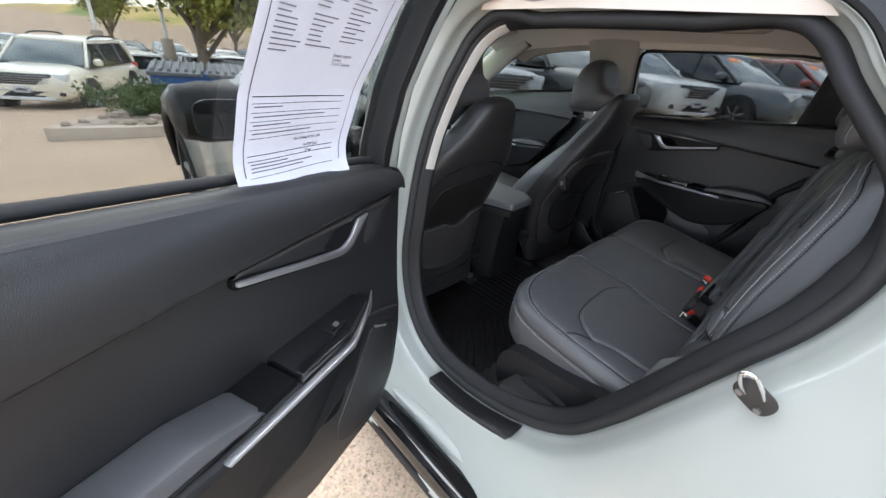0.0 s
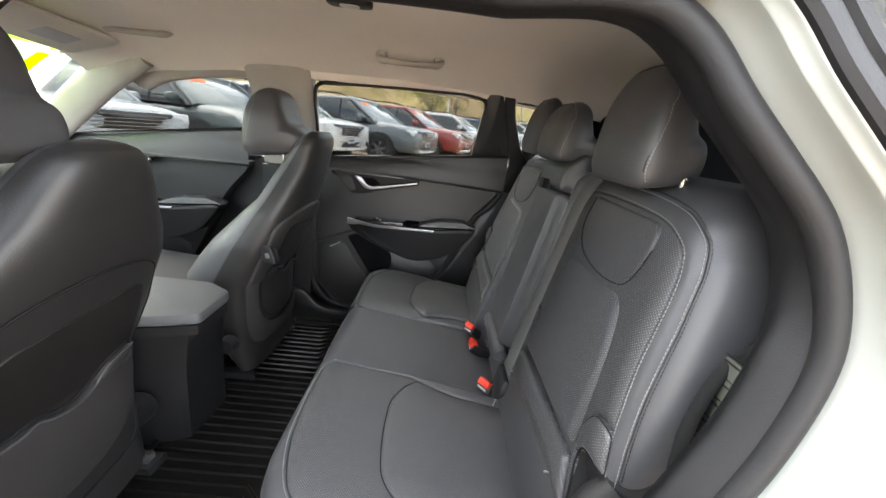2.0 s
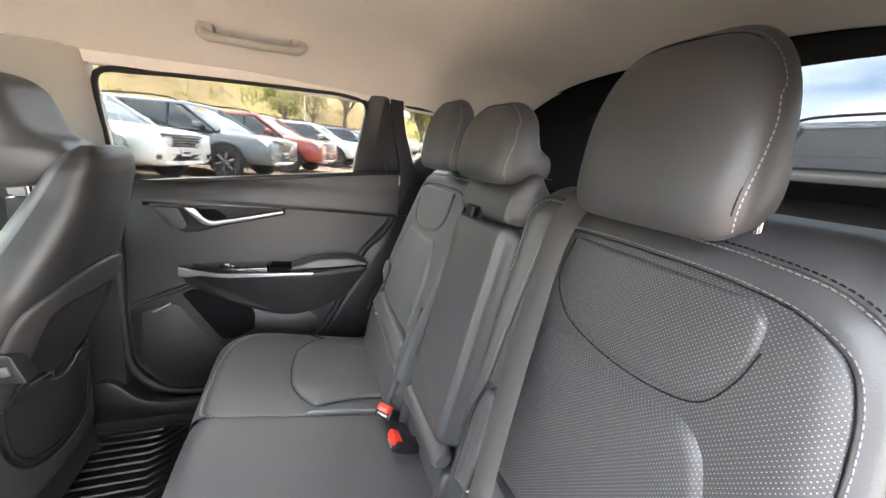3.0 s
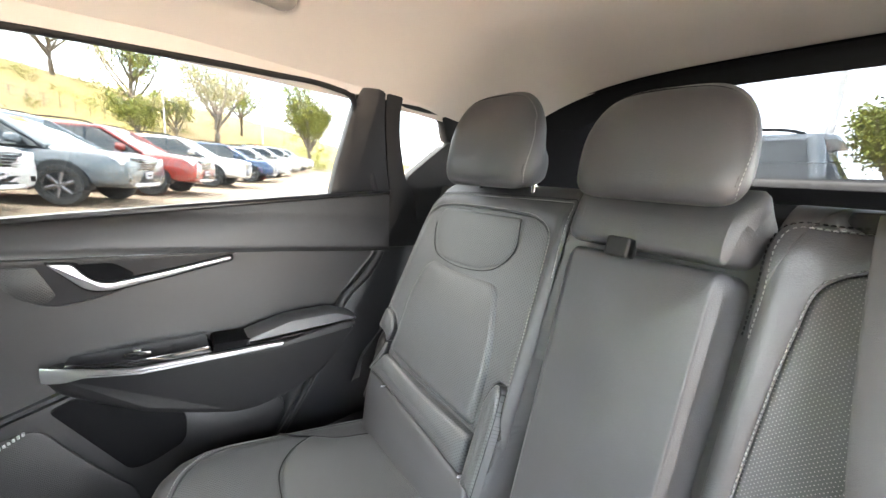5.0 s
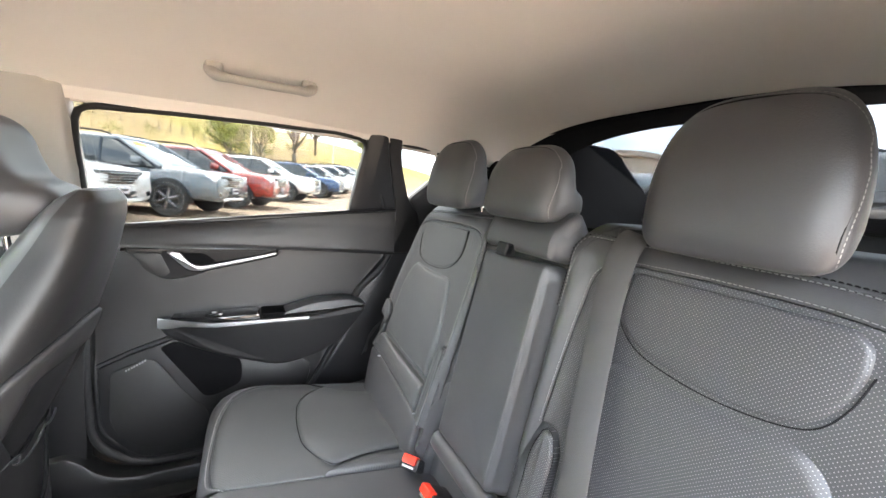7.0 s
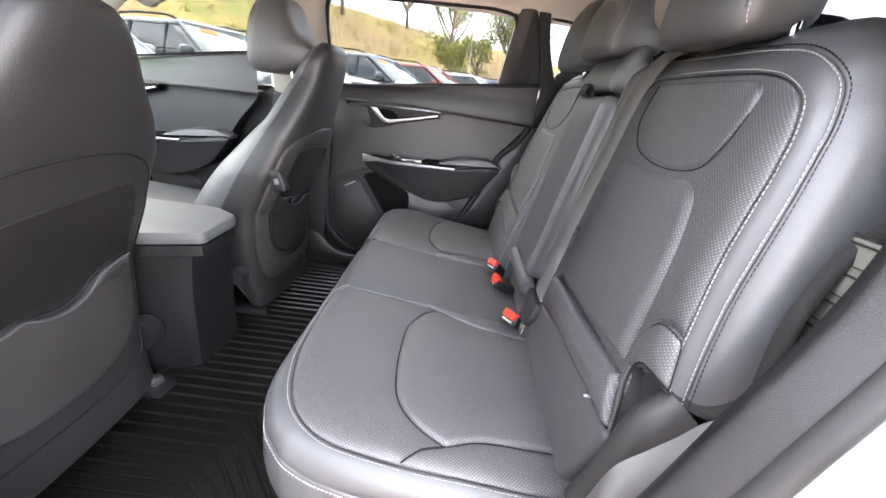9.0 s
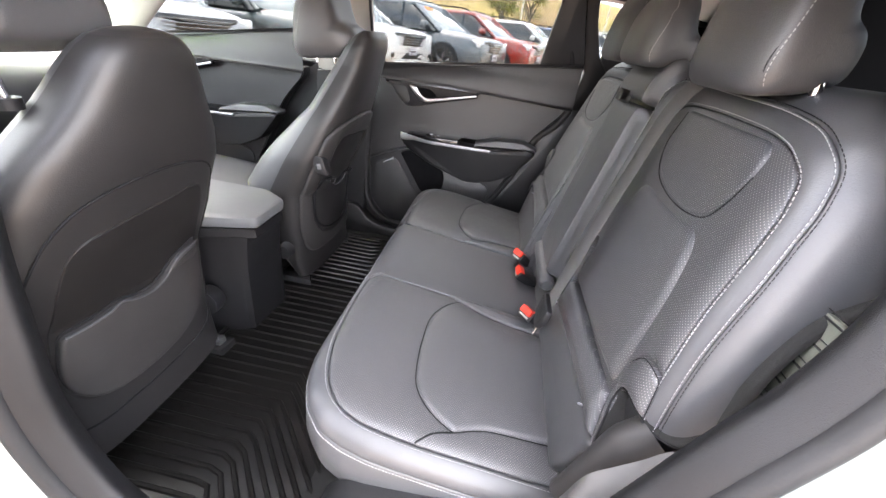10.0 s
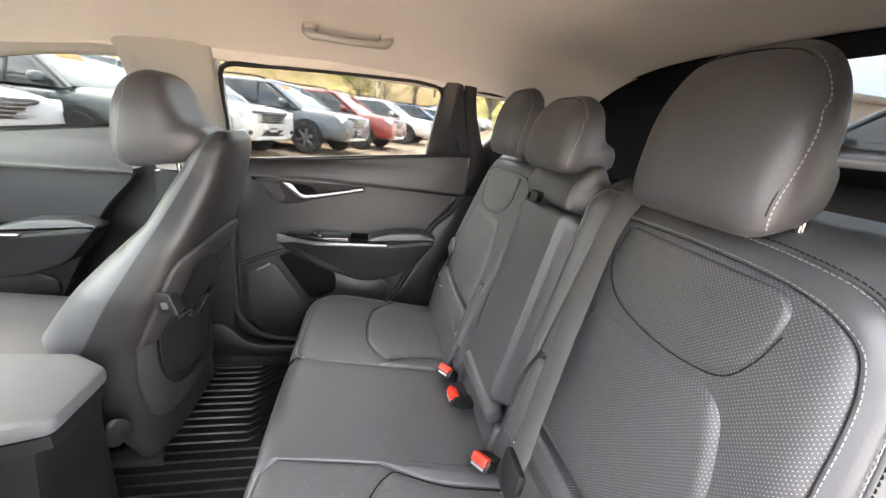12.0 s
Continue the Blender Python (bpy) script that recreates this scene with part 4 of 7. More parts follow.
# ---- rear seat ----
rear_seat = thing("rear_seat", "black leather rear bench seat with grey stitching", "car seat", (0, 0.35, 0.3))
CUSH = poly([(-0.548, 0.05), (0.548, 0.05), (0.548, 0.532), (-0.548, 0.528)], [0.03, 0.03, 0.11, 0.11], 90)


def folded(p, outline, radius):
    d, spot = near(p, outline)
    out = d > 0
    way = np.where(out[:, None], (p - spot) / np.maximum(1e-9, np.abs(d))[:, None], 0)
    ang = np.clip(d / radius, 0, math.pi / 2)
    q = np.where(out[:, None], spot + way * (radius * np.sin(ang))[:, None], p)
    drop = np.where(out, radius * (1 - np.cos(ang)) + np.maximum(0, d - radius * math.pi / 2), 0)
    return q, drop


def cushion(p):
    q, drop = folded(p, CUSH, 0.05)
    z = 0.600 + 0.15 * (q[:, 1] - 0.4) - drop
    z = z - 0.014 * np.exp(-((np.abs(p[:, 0]) - 0.40) / 0.13) ** 2) * np.clip((0.56 - p[:, 1]) / 0.2, 0, 1)
    return np.stack([q[:, 0], q[:, 1], z], 1)


BACK = poly([(-0.60, 0.40), (0.60, 0.40), (0.563, 0.80), (0.518, 1.08), (0.500, 1.126), (-0.500, 1.126), (-0.518, 1.08), (-0.563, 0.80)], [0.02, 0.02, 0.05, 0.05, 0.06, 0.06, 0.05, 0.05], 120)


def back(p):
    q, drop = folded(p, BACK, 0.055)
    # the two parts of the backrest are set to different recline steps
    lean = np.interp(q[:, 0], [0.118, 0.142], [0.20, 0.29])
    y = lean * (np.interp(q[:, 0], [0.118, 0.142], [1.06, 1.07]) - q[:, 1]) - drop
    y = y + 0.010 * np.exp(-((np.abs(p[:, 0]) - 0.60 + 0.25 * (p[:, 1] - 0.8)) / 0.07) ** 2) * np.clip((1.2 - p[:, 1]) / 0.3, 0, 1)
    y = y + 0.018 * np.exp(-((np.abs(p[:, 0]) - 0.133) / 0.022) ** 2) * np.clip((1.19 - p[:, 1]) / 0.05, 0, 1)
    return np.stack([q[:, 0], y, q[:, 1]], 1)


def between(seam, rest, n=230):
    """A panel's outline: along a seam, then back through a few more corners."""
    loop = np.vstack([seam, rest])
    w = np.vstack([loop, loop[:1]])
    d = np.concatenate([[0], np.cumsum(np.linalg.norm(np.diff(w, axis=0), axis=1))])
    t = np.linspace(0, d[-1], n, endpoint=False)
    return np.stack([np.interp(t, d, w[:, c]) for c in (0, 1)], 1)


def aside(path, d):
    """A curve beside a curve, d metres to its left."""
    t = np.gradient(path, axis=0)
    t /= np.linalg.norm(t, axis=1)[:, None]
    return path + np.stack([-t[:, 1], t[:, 0]], 1) * d


pad("seat_base", poly([(-0.66, 0.05), (0.66, 0.05), (0.66, 0.60), (-0.66, 0.60)], 0.1, 200), cushion, LEATHER, rear_seat, 0.004, 0.0, 0.05, -0.007)
pad("back_base", poly([(-0.54, 0.56), (0.54, 0.56), (0.562, 0.69), (0.525, 0.76), (0.61, 0.82), (0.57, 1.10), (0.54, 1.15), (-0.54, 1.15), (-0.57, 1.10), (-0.61, 0.82), (-0.525, 0.76), (-0.562, 0.69)], 0.03, 200), back, LEATHER, rear_seat, 0.004, 0.0, 0.05, -0.007, flip=True)
def seam_line(outline, surf, parent, lift, flip, radius=0.0011):
    """A dark sewn joint that runs round a panel."""
    n = normals(surf, outline) * (-1 if flip else 1)
    tube("seam", surf(outline) + n * lift, radius, THREAD_DARK, parent, "", 6, True)


for m in (-1, 1):
    k = np.array([-m, 1.0])           # outlines below are written for the open side (x < 0)
    g = -1 if m < 0 else 1            # which side of a curve is outside
    # The far side takes the copy coloured for brighter light.
    PM = PERF if m < 0 else PERF_LIT
    # cushion
    seam0 = curve([(-0.158, 0.532), (-0.176, 0.556), (-0.215, 0.566), (-0.33, 0.563), (-0.42, 0.551), (-0.520, 0.514), (-0.560, 0.462), (-0.572, 0.37), (-0.572, 0.24), (-0.570, 0.06)], 140)
    low0 = curve([(-0.158, 0.606), (-0.19, 0.610), (-0.31, 0.612), (-0.43, 0.606), (-0.545, 0.572), (-0.603, 0.515), (-0.628, 0.42), (-0.631, 0.33), (-0.631, 0.24), (-0.631, 0.06)], 140)
    hem0 = curve([(-0.158, 0.73), (-0.20, 0.735), (-0.33, 0.735), (-0.47, 0.725), (-0.62, 0.655), (-0.705, 0.54), (-0.74, 0.40), (-0.745, 0.33), (-0.745, 0.24), (-0.745, 0.06)], 140)
    seam, low, hem = seam0 * k, low0 * k, hem0 * k
    pad("seat_panel", between(seam0, [(-0.158, 0.06)]) * k, cushion, PM, rear_seat, 0.0045, 0.007, 0.035, label="perforated black leather seat panel")
    insert = poly([(-0.214, 0.085), (-0.208, 0.235), (-0.178, 0.322), (-0.205, 0.352), (-0.262, 0.382), (-0.372, 0.384), (-0.462, 0.372), (-0.512, 0.332), (-0.538, 0.284), (-0.512, 0.232), (-0.498, 0.085)],
                  [0.01, 0.06, 0.012, 0.02, 0.045, 0.05, 0.05, 0.04, 0.006, 0.04, 0.01], 220) * k
    pad("seat_insert", insert, cushion, PM, rear_seat, 0.011, 0.011, 0.035, 0.012, label="perforated seat insert")
    seam_line(insert, cushion, rear_seat, 0.0082, False)
    fork = curve([(-0.536, 0.284), (-0.550, 0.318), (-0.571, 0.344)], 16) * k
    tube("seam", cushion(fork) + normals(cushion, fork) * 0.0075, 0.0018, THREAD_DARK, rear_seat, "", 6)
    pad("seat_wedge", poly([(-0.157, 0.350), (-0.160, 0.09), (-0.208, 0.09), (-0.203, 0.235), (-0.174, 0.318)], [0.004, 0.008, 0.008, 0.05, 0.02], 120) * k, cushion, PM, rear_seat, 0.006, 0.008, 0.02, 0.009, label="perforated leather wedge")
    band("seat_border", seam, low, cushion, LEATHER, rear_seat, False, 0.0045, 0.007, 0.02, label="smooth leather seat border")
    band("seat_skirt", low, hem, cushion, LEATHER, rear_seat, False, 0.0045, 0.008, 0.04, label="smooth leather seat skirt")
    stitches("stitching", aside(seam, 0.006 * g), cushion, THREAD, rear_seat, lift=0.0025)
    stitches("stitching", aside(low, 0.006 * g), cushion, THREAD, rear_seat, lift=0.0025)
    # backrest
    pin0 = curve([(-0.601, 0.789), (-0.591, 0.812), (-0.583, 0.845), (-0.575, 0.884), (-0.563, 0.943), (-0.557, 0.988), (-0.551, 1.035), (-0.543, 1.072), (-0.530, 1.099), (-0.502, 1.117), (-0.462, 1.126), (-0.36, 1.131), (-0.27, 1.131), (-0.205, 1.126), (-0.172, 1.105), (-0.162, 1.05), (-0.155, 0.95), (-0.151, 0.845)], 230)
    pout0 = curve([(-0.621, 0.783), (-0.612, 0.820), (-0.604, 0.855), (-0.594, 0.907), (-0.587, 0.954), (-0.581, 0.998), (-0.575, 1.035), (-0.565, 1.086), (-0.549, 1.119), (-0.513, 1.143), (-0.45, 1.154), (-0.32, 1.159), (-0.23, 1.162), (-0.17, 1.163), (-0.133, 1.160), (-0.128, 1.08), (-0.126, 0.95), (-0.128, 0.735)], 230)
    pwrap0 = curve([(-0.682, 0.788), (-0.666, 0.83), (-0.653, 0.872), (-0.646, 0.91), (-0.645, 0.953), (-0.650, 0.982), (-0.664, 1.002), (-0.70, 1.05), (-0.77, 1.16), (-0.74, 1.28), (-0.60, 1.34), (-0.42, 1.345), (-0.28, 1.345), (-0.125, 1.345)], 150)
    pin, pout = pin0 * k, pout0 * k
    wing_in = [(-0.530, 0.742), (-0.529, 0.779), (-0.521, 0.812), (-0.540, 0.845), (-0.565, 0.854), (-0.586, 0.849)]
    pad("back_panel", between(pin0, [(-0.180, 0.842), (-0.196, 0.812), (-0.200, 0.742)] + wing_in, 300) * k, back, PM, rear_seat, 0.0045, 0.006, 0.04, flip=True, label="perforated leather backrest panel")
    bib = poly([(-0.236, 1.122), (-0.228, 1.054), (-0.262, 1.022), (-0.330, 1.004), (-0.410, 1.004), (-0.456, 1.019), (-0.474, 1.048), (-0.482, 1.080), (-0.480, 1.106), (-0.464, 1.120)], [0.01, 0.04, 0.05, 0.05, 0.05, 0.03, 0.03, 0.01, 0.008, 0.02], 160) * k
    pad("back_bib", bib, back, PM, rear_seat, 0.006, 0.004, 0.03, 0.0068, flip=True, label="perforated shoulder inset")
    bib_line = curve([(-0.236, 1.118), (-0.229, 1.062), (-0.262, 1.022), (-0.330, 1.004), (-0.410, 1.004), (-0.457, 1.018), (-0.476, 1.048), (-0.485, 1.082)], 60) * k
    tube("seam", back(bib_line) - normals(back, bib_line) * 0.0062, 0.0009, THREAD_DARK, rear_seat, "", 6)
    column = poly([(-0.238, 1.0), (-0.205, 0.88), (-0.204, 0.745), (-0.38, 0.747), (-0.522, 0.760), (-0.514, 0.83), (-0.510, 0.91), (-0.482, 0.985), (-0.452, 1.004), (-0.40, 0.996), (-0.33, 0.996)], [0.03, 0.05, 0.01, 0.05, 0.01, 0.02, 0.05, 0.03, 0.02, 0.04, 0.04], 180) * k
    pad("back_column", column, back, PM, rear_seat, 0.018, 0.006, 0.04, 0.010, flip=True, label="perforated backrest column")
    lumbar = poly([(-0.196, 0.664), (-0.200, 0.734), (-0.38, 0.736), (-0.530, 0.750), (-0.570, 0.692), (-0.47, 0.684), (-0.315, 0.675)], [0.012, 0.006, 0.05, 0.008, 0.008, 0.05, 0.05], 170) * k
    pad("lumbar_panel", lumbar, back, PM, rear_seat, 0.008, 0.011, 0.025, 0.012, flip=True, label="perforated lumbar panel")
    outer_wing = poly([(-0.586, 0.845), (-0.565, 0.850), (-0.543, 0.841), (-0.525, 0.812), (-0.533, 0.780), (-0.545, 0.774), (-0.551, 0.786), (-0.560, 0.793), (-0.575, 0.797), (-0.603, 0.790)], [0.008, 0.02, 0.025, 0.025, 0.01, 0.004, 0.01, 0.01, 0.02, 0.006], 160) * k
    wing_leg = poly([(-0.534, 0.778), (-0.535, 0.752), (-0.573, 0.690), (-0.580, 0.693), (-0.565, 0.727), (-0.549, 0.758), (-0.546, 0.772)], [0.004, 0.02, 0.003, 0.003, 0.03, 0.02, 0.004], 110) * k
    pad("back_wing", outer_wing, back, PM, rear_seat, 0.006, 0.005, 0.02, 0.007, flip=True, label="padded lower wing")
    inner_wing = poly([(-0.148, 0.655), (-0.147, 0.80), (-0.158, 0.840), (-0.178, 0.840), (-0.193, 0.810), (-0.192, 0.655)], [0.008, 0.02, 0.012, 0.012, 0.02, 0.006], 130) * k
    pad("back_wing", inner_wing, back, PM, rear_seat, 0.007, 0.008, 0.02, 0.013, flip=True, label="small padded inner wing")
    pad("back_wing", wing_leg, back, PM, rear_seat, 0.004, 0.003, 0.02, 0.006, flip=True, label="padded strip along the notch")
    for line, up in ((outer_wing, 0.0045), (inner_wing, 0.0085)):
        seam_line(line, back, rear_seat, up, True, 0.0007)
    pad("hinge_flap", poly([(-0.160, 0.545), (-0.178, 0.656), (-0.315, 0.671), (-0.47, 0.680), (-0.576, 0.687), (-0.566, 0.62), (-0.540, 0.55)], [0.012, 0.012, 0.06, 0.06, 0.008, 0.03, 0.012], 150) * k, back, LEATHER, rear_seat, 0.008, 0.006, 0.025, 0.006, flip=True, label="smooth leather hinge flap")
    for tx, tz in ((-0.500, 0.680), (-0.196, 0.664)):
        tag = np.array([[tx - 0.0012, tz - 0.002], [tx + 0.0012, tz - 0.002], [tx + 0.0012, tz + 0.002], [tx - 0.0012, tz + 0.002]])
        pad("anchor_tag", poly(tag, 0.001, 20) * k, back, PAPER, rear_seat, 0.001, 0.0005, 0.01, 0.014, 6, flip=True, label="tiny white anchor tag")
    band("back_border", pin, pout, back, LEATHER, rear_seat, False, 0.0022, 0.0025, 0.02, flip=True, label="smooth leather backrest border")
    band("side_bolster", curve(pout0[:172], 150) * k, pwrap0 * k, back, LEATHER, rear_seat, False, 0.0022, 0.003, 0.05, flip=True, label="smooth leather side bolster")
    foot_line = curve([(-0.581, 0.691), (-0.565, 0.727), (-0.548, 0.759), (-0.548, 0.782), (-0.557, 0.791), (-0.571, 0.796), (-0.588, 0.793), (-0.603, 0.788), (-0.620, 0.783), (-0.638, 0.781), (-0.656, 0.783), (-0.676, 0.788)], 90) * k
    foot_out = back(foot_line) - normals(back, foot_line) * 0.004
    foot_in = foot_out + np.array([0.012 * m, -0.060, 0.020])
    # Carpet's dark colour stands in for the shadow below the backrest's edge.
    part("backrest_end", np.vstack([foot_out, (foot_out + foot_in) / 2, foot_in]), [(r * 90 + i, r * 90 + i + 1, (r + 1) * 90 + i + 1, (r + 1) * 90 + i) for r in range(2) for i in range(89)], CARPET, rear_seat, "backrest end in a dark cloth colour for its shadow", 50)
    tube("piping", foot_out, 0.0018, THREAD_DARK, rear_seat, "dark piping along the lower edge", 8)
    rimp = back(pwrap0[:70] * k)
    tube("carpet_rim", rimp, 0.010, CARPET, rear_seat, "fuzzy dark carpet rim", 8)
    stitches("stitching", aside(pin, -0.003 * g), back, THREAD, rear_seat, flip=True, lift=0.0025)
    stitches("stitching", aside(pout[:172], 0.0028 * g), back, THREAD, rear_seat, flip=True, lift=0.0025)
    stitches("stitching", aside(pout[:172], -0.0030 * g), back, THREAD_DARK, rear_seat, flip=True, lift=0.0028)
pad("seat_panel", poly([(-0.152, 0.07), (-0.157, 0.73), (0.157, 0.73), (0.152, 0.07)], [0.01, 0.02, 0.02, 0.01], 160), cushion, LEATHER, rear_seat, 0.004, 0.004, 0.04, 0.001, label="smooth leather middle seat")


def pad_deep(name, outline, surf, material, parent, lift, depth, label="", puff=0.012, edge=0.012):
    ob = pad(name, outline, surf, material, parent, edge, puff, 0.05, lift, flip=True, label=label)
    base = surf(outline)
    nrm = -normals(surf, outline)
    part("side_wall", np.vstack([base + nrm * (lift - edge), base + nrm * (lift - edge - depth)]),
         [(i, (i + 1) % len(outline), len(outline) + (i + 1) % len(outline), len(outline) + i) for i in range(len(outline))], material, ob)
    return ob


pad_deep("folding_armrest", poly([(-0.112, 0.672), (-0.112, 1.098), (0.116, 1.094), (0.112, 0.672)], 0.02, 150), back, LEATHER, rear_seat, 0.036, 0.045, "folded-up leather centre armrest")
pad_deep("centre_top_pad", poly([(-0.110, 1.104), (-0.122, 1.176), (0.116, 1.176), (0.122, 1.104)], 0.02, 120), back, LEATHER, rear_seat, 0.038, 0.055, "smooth leather centre top pad", 0.007, 0.010)
pad_deep("pull_strap", poly([(0.004, 1.090), (0.004, 1.116), (0.036, 1.116), (0.036, 1.090)], 0.004, 40), back, RUBBER, rear_seat, 0.056, 0.02, "short black pull strap", 0.001, 0.004)
roll_p = np.array([(x, 0.104, 0.655) for x in np.linspace(-0.116, 0.112, 24)])
tube("armrest_roll", roll_p, np.interp(np.linspace(0, 1, 24), [0, 0.03, 0.06, 0.94, 0.97, 1], [0.014, 0.021, 0.023, 0.023, 0.021, 0.014]), LEATHER, rear_seat, "rounded leather roll under the armrest", 20)
pad("hinge_flap", poly([(-0.140, 0.535), (-0.136, 0.640), (0.126, 0.640), (0.128, 0.535)], 0.012, 120), back, LEATHER, rear_seat, 0.007, 0.006, 0.02, 0.004, flip=True, label="smooth leather hinge flap")
sheet("seat_shell", lambda g: np.stack([g[:, 0], -0.135 + 0.26 * (1.09 - g[:, 1]), g[:, 1]], 1), np.linspace(-0.535, 0.66, 12), np.linspace(0.45, 1.160, 10), CARPET, rear_seat, "dark carpeted seat shell", 0.02)


def headrest(parent, at, width, height, depth, lean=12, posts=0.075, drop=0.07):
    """A headrest: a side profile drawn out across, drawn in at both ends, on two steel posts."""
    prof = curve([(0.10, -0.49), (0.40, -0.50), (0.50, -0.40), (0.50, -0.10), (0.44, 0.20), (0.30, 0.42), (0.10, 0.50), (-0.06, 0.44),
                  (-0.14, 0.22), (-0.24, 0.02), (-0.44, -0.08), (-0.52, -0.20), (-0.50, -0.34), (-0.28, -0.43)], 72, True)
    c, s = math.cos(radians(lean)), math.sin(radians(lean))
    secs = []
    stations = np.sin(np.linspace(-math.pi / 2, math.pi / 2, 41))
    mid_b = -0.14
    for t in stations:
        a = min(abs(t), 0.9995)
        top_k, low_k, deep_k = max(0.06, (1 - a ** 4.2) ** 0.5), max(0.30, (1 - a ** 9) ** 0.4), max(0.10, (1 - a ** 7) ** 0.42)
        q = prof.copy()
        q[:, 1] = mid_b + (q[:, 1] - mid_b) * np.where(q[:, 1] > mid_b, top_k, low_k)
        q[:, 0] = 0.1 + (q[:, 0] - 0.1) * deep_k - 0.06 * a ** 3
        slim = 1 - 0.26 * np.clip((0.36 - q[:, 0]) / 0.86, 0, 1)
        q = q * [depth, height]
        y, z = q[:, 0] * c - q[:, 1] * s, q[:, 0] * s + q[:, 1] * c
        secs.append(np.stack([at[0] + t * width / 2 * slim, at[1] + y, at[2] + z], 1))
    head = loft("headrest", secs, LEATHER, parent, "padded leather headrest", True)
    grid = np.array(secs)

    def on(t, r):
        """A place on the headrest's skin: t across from -1 to 1, r round its profile."""
        i = np.interp(t, stations, np.arange(41))
        i0, r0 = min(39, int(i)), int(r) % 72
        fi, fr = i - i0, r - int(r)
        g = lambda a, b: grid[a, b % 72]
        return (g(i0, r0) * (1 - fi) + g(i0 + 1, r0) * fi) * (1 - fr) + (g(i0, r0 + 1) * (1 - fi) + g(i0 + 1, r0 + 1) * fi) * fr

    spot = lambda q: int(np.argmin(np.hypot(*(prof - q).T)))
    lo_r, hi_r = spot((0.45, -0.47)), spot((0.26, 0.45))
    face = curve([(-0.88, lo_r - 1.0), (-0.93, lo_r + (hi_r - lo_r) * 0.45), (-0.90, lo_r + (hi_r - lo_r) * 0.78), (-0.76, hi_r - 1.0), (-0.3, hi_r), (0.3, hi_r), (0.76, hi_r - 1.0), (0.90, lo_r + (hi_r - lo_r) * 0.78), (0.93, lo_r + (hi_r - lo_r) * 0.45), (0.88, lo_r - 1.0)], 400)
    mid = np.array([at[0], at[1] - 0.02, at[2]])
    seam = np.array([on(*q) for q in face])
    seam = seam + (seam - mid) / np.linalg.norm(seam - mid, axis=1)[:, None] * 0.0010
    seam = curve(seam[::6], int(np.sum(np.linalg.norm(np.diff(seam, axis=0), axis=1)) / 0.0018))
    vv, ff = [], []
    for i in range(0, len(seam) - 3, 3):
        u_s, v_s = seam[i], seam[i + 2]
        out = seam[i] - mid
        sd = np.cross(v_s - u_s, out)
        sd = sd / max(1e-9, np.linalg.norm(sd)) * 0.0006
        kk = len(vv)
        vv += [u_s - sd, u_s + sd, v_s + sd, v_s - sd]
        ff.append((kk, kk + 1, kk + 2, kk + 3))
    part("stitching", vv, ff, THREAD, head, "", 0)
    tube("piping", (seam - (seam - mid) * np.array([0.035, 0.0, 0.03]))[::4] + np.array([0, 0.0015, 0]), 0.0012, THREAD_DARK, head, "", 6)
    for sx in (-1, 1):
        tube("post", [(at[0] + sx * posts, at[1] - 0.02, at[2] - height * 0.2), (at[0] + sx * posts, at[1] - 0.03, at[2] - height / 2 - drop)], 0.006, CHROME, head, "polished steel post")
        tube("post_collar", [(at[0] + sx * posts, at[1] - 0.03, at[2] - height / 2 - drop * 0.75), (at[0] + sx * posts, at[1] - 0.03, at[2] - height / 2 - drop)], 0.016, PLASTIC, head, "black plastic collar", 14)
    return head


headrest(rear_seat, (-0.353, -0.022, 1.256), 0.216, 0.188, 0.118, 3, 0.075, 0.035)
headrest(rear_seat, (0.328, -0.028, 1.264), 0.248, 0.180, 0.118, 5, 0.075, 0.035)
headrest(rear_seat, (-0.002, -0.006, 1.244), 0.214, 0.142, 0.128, 4, 0.05, 0.03)


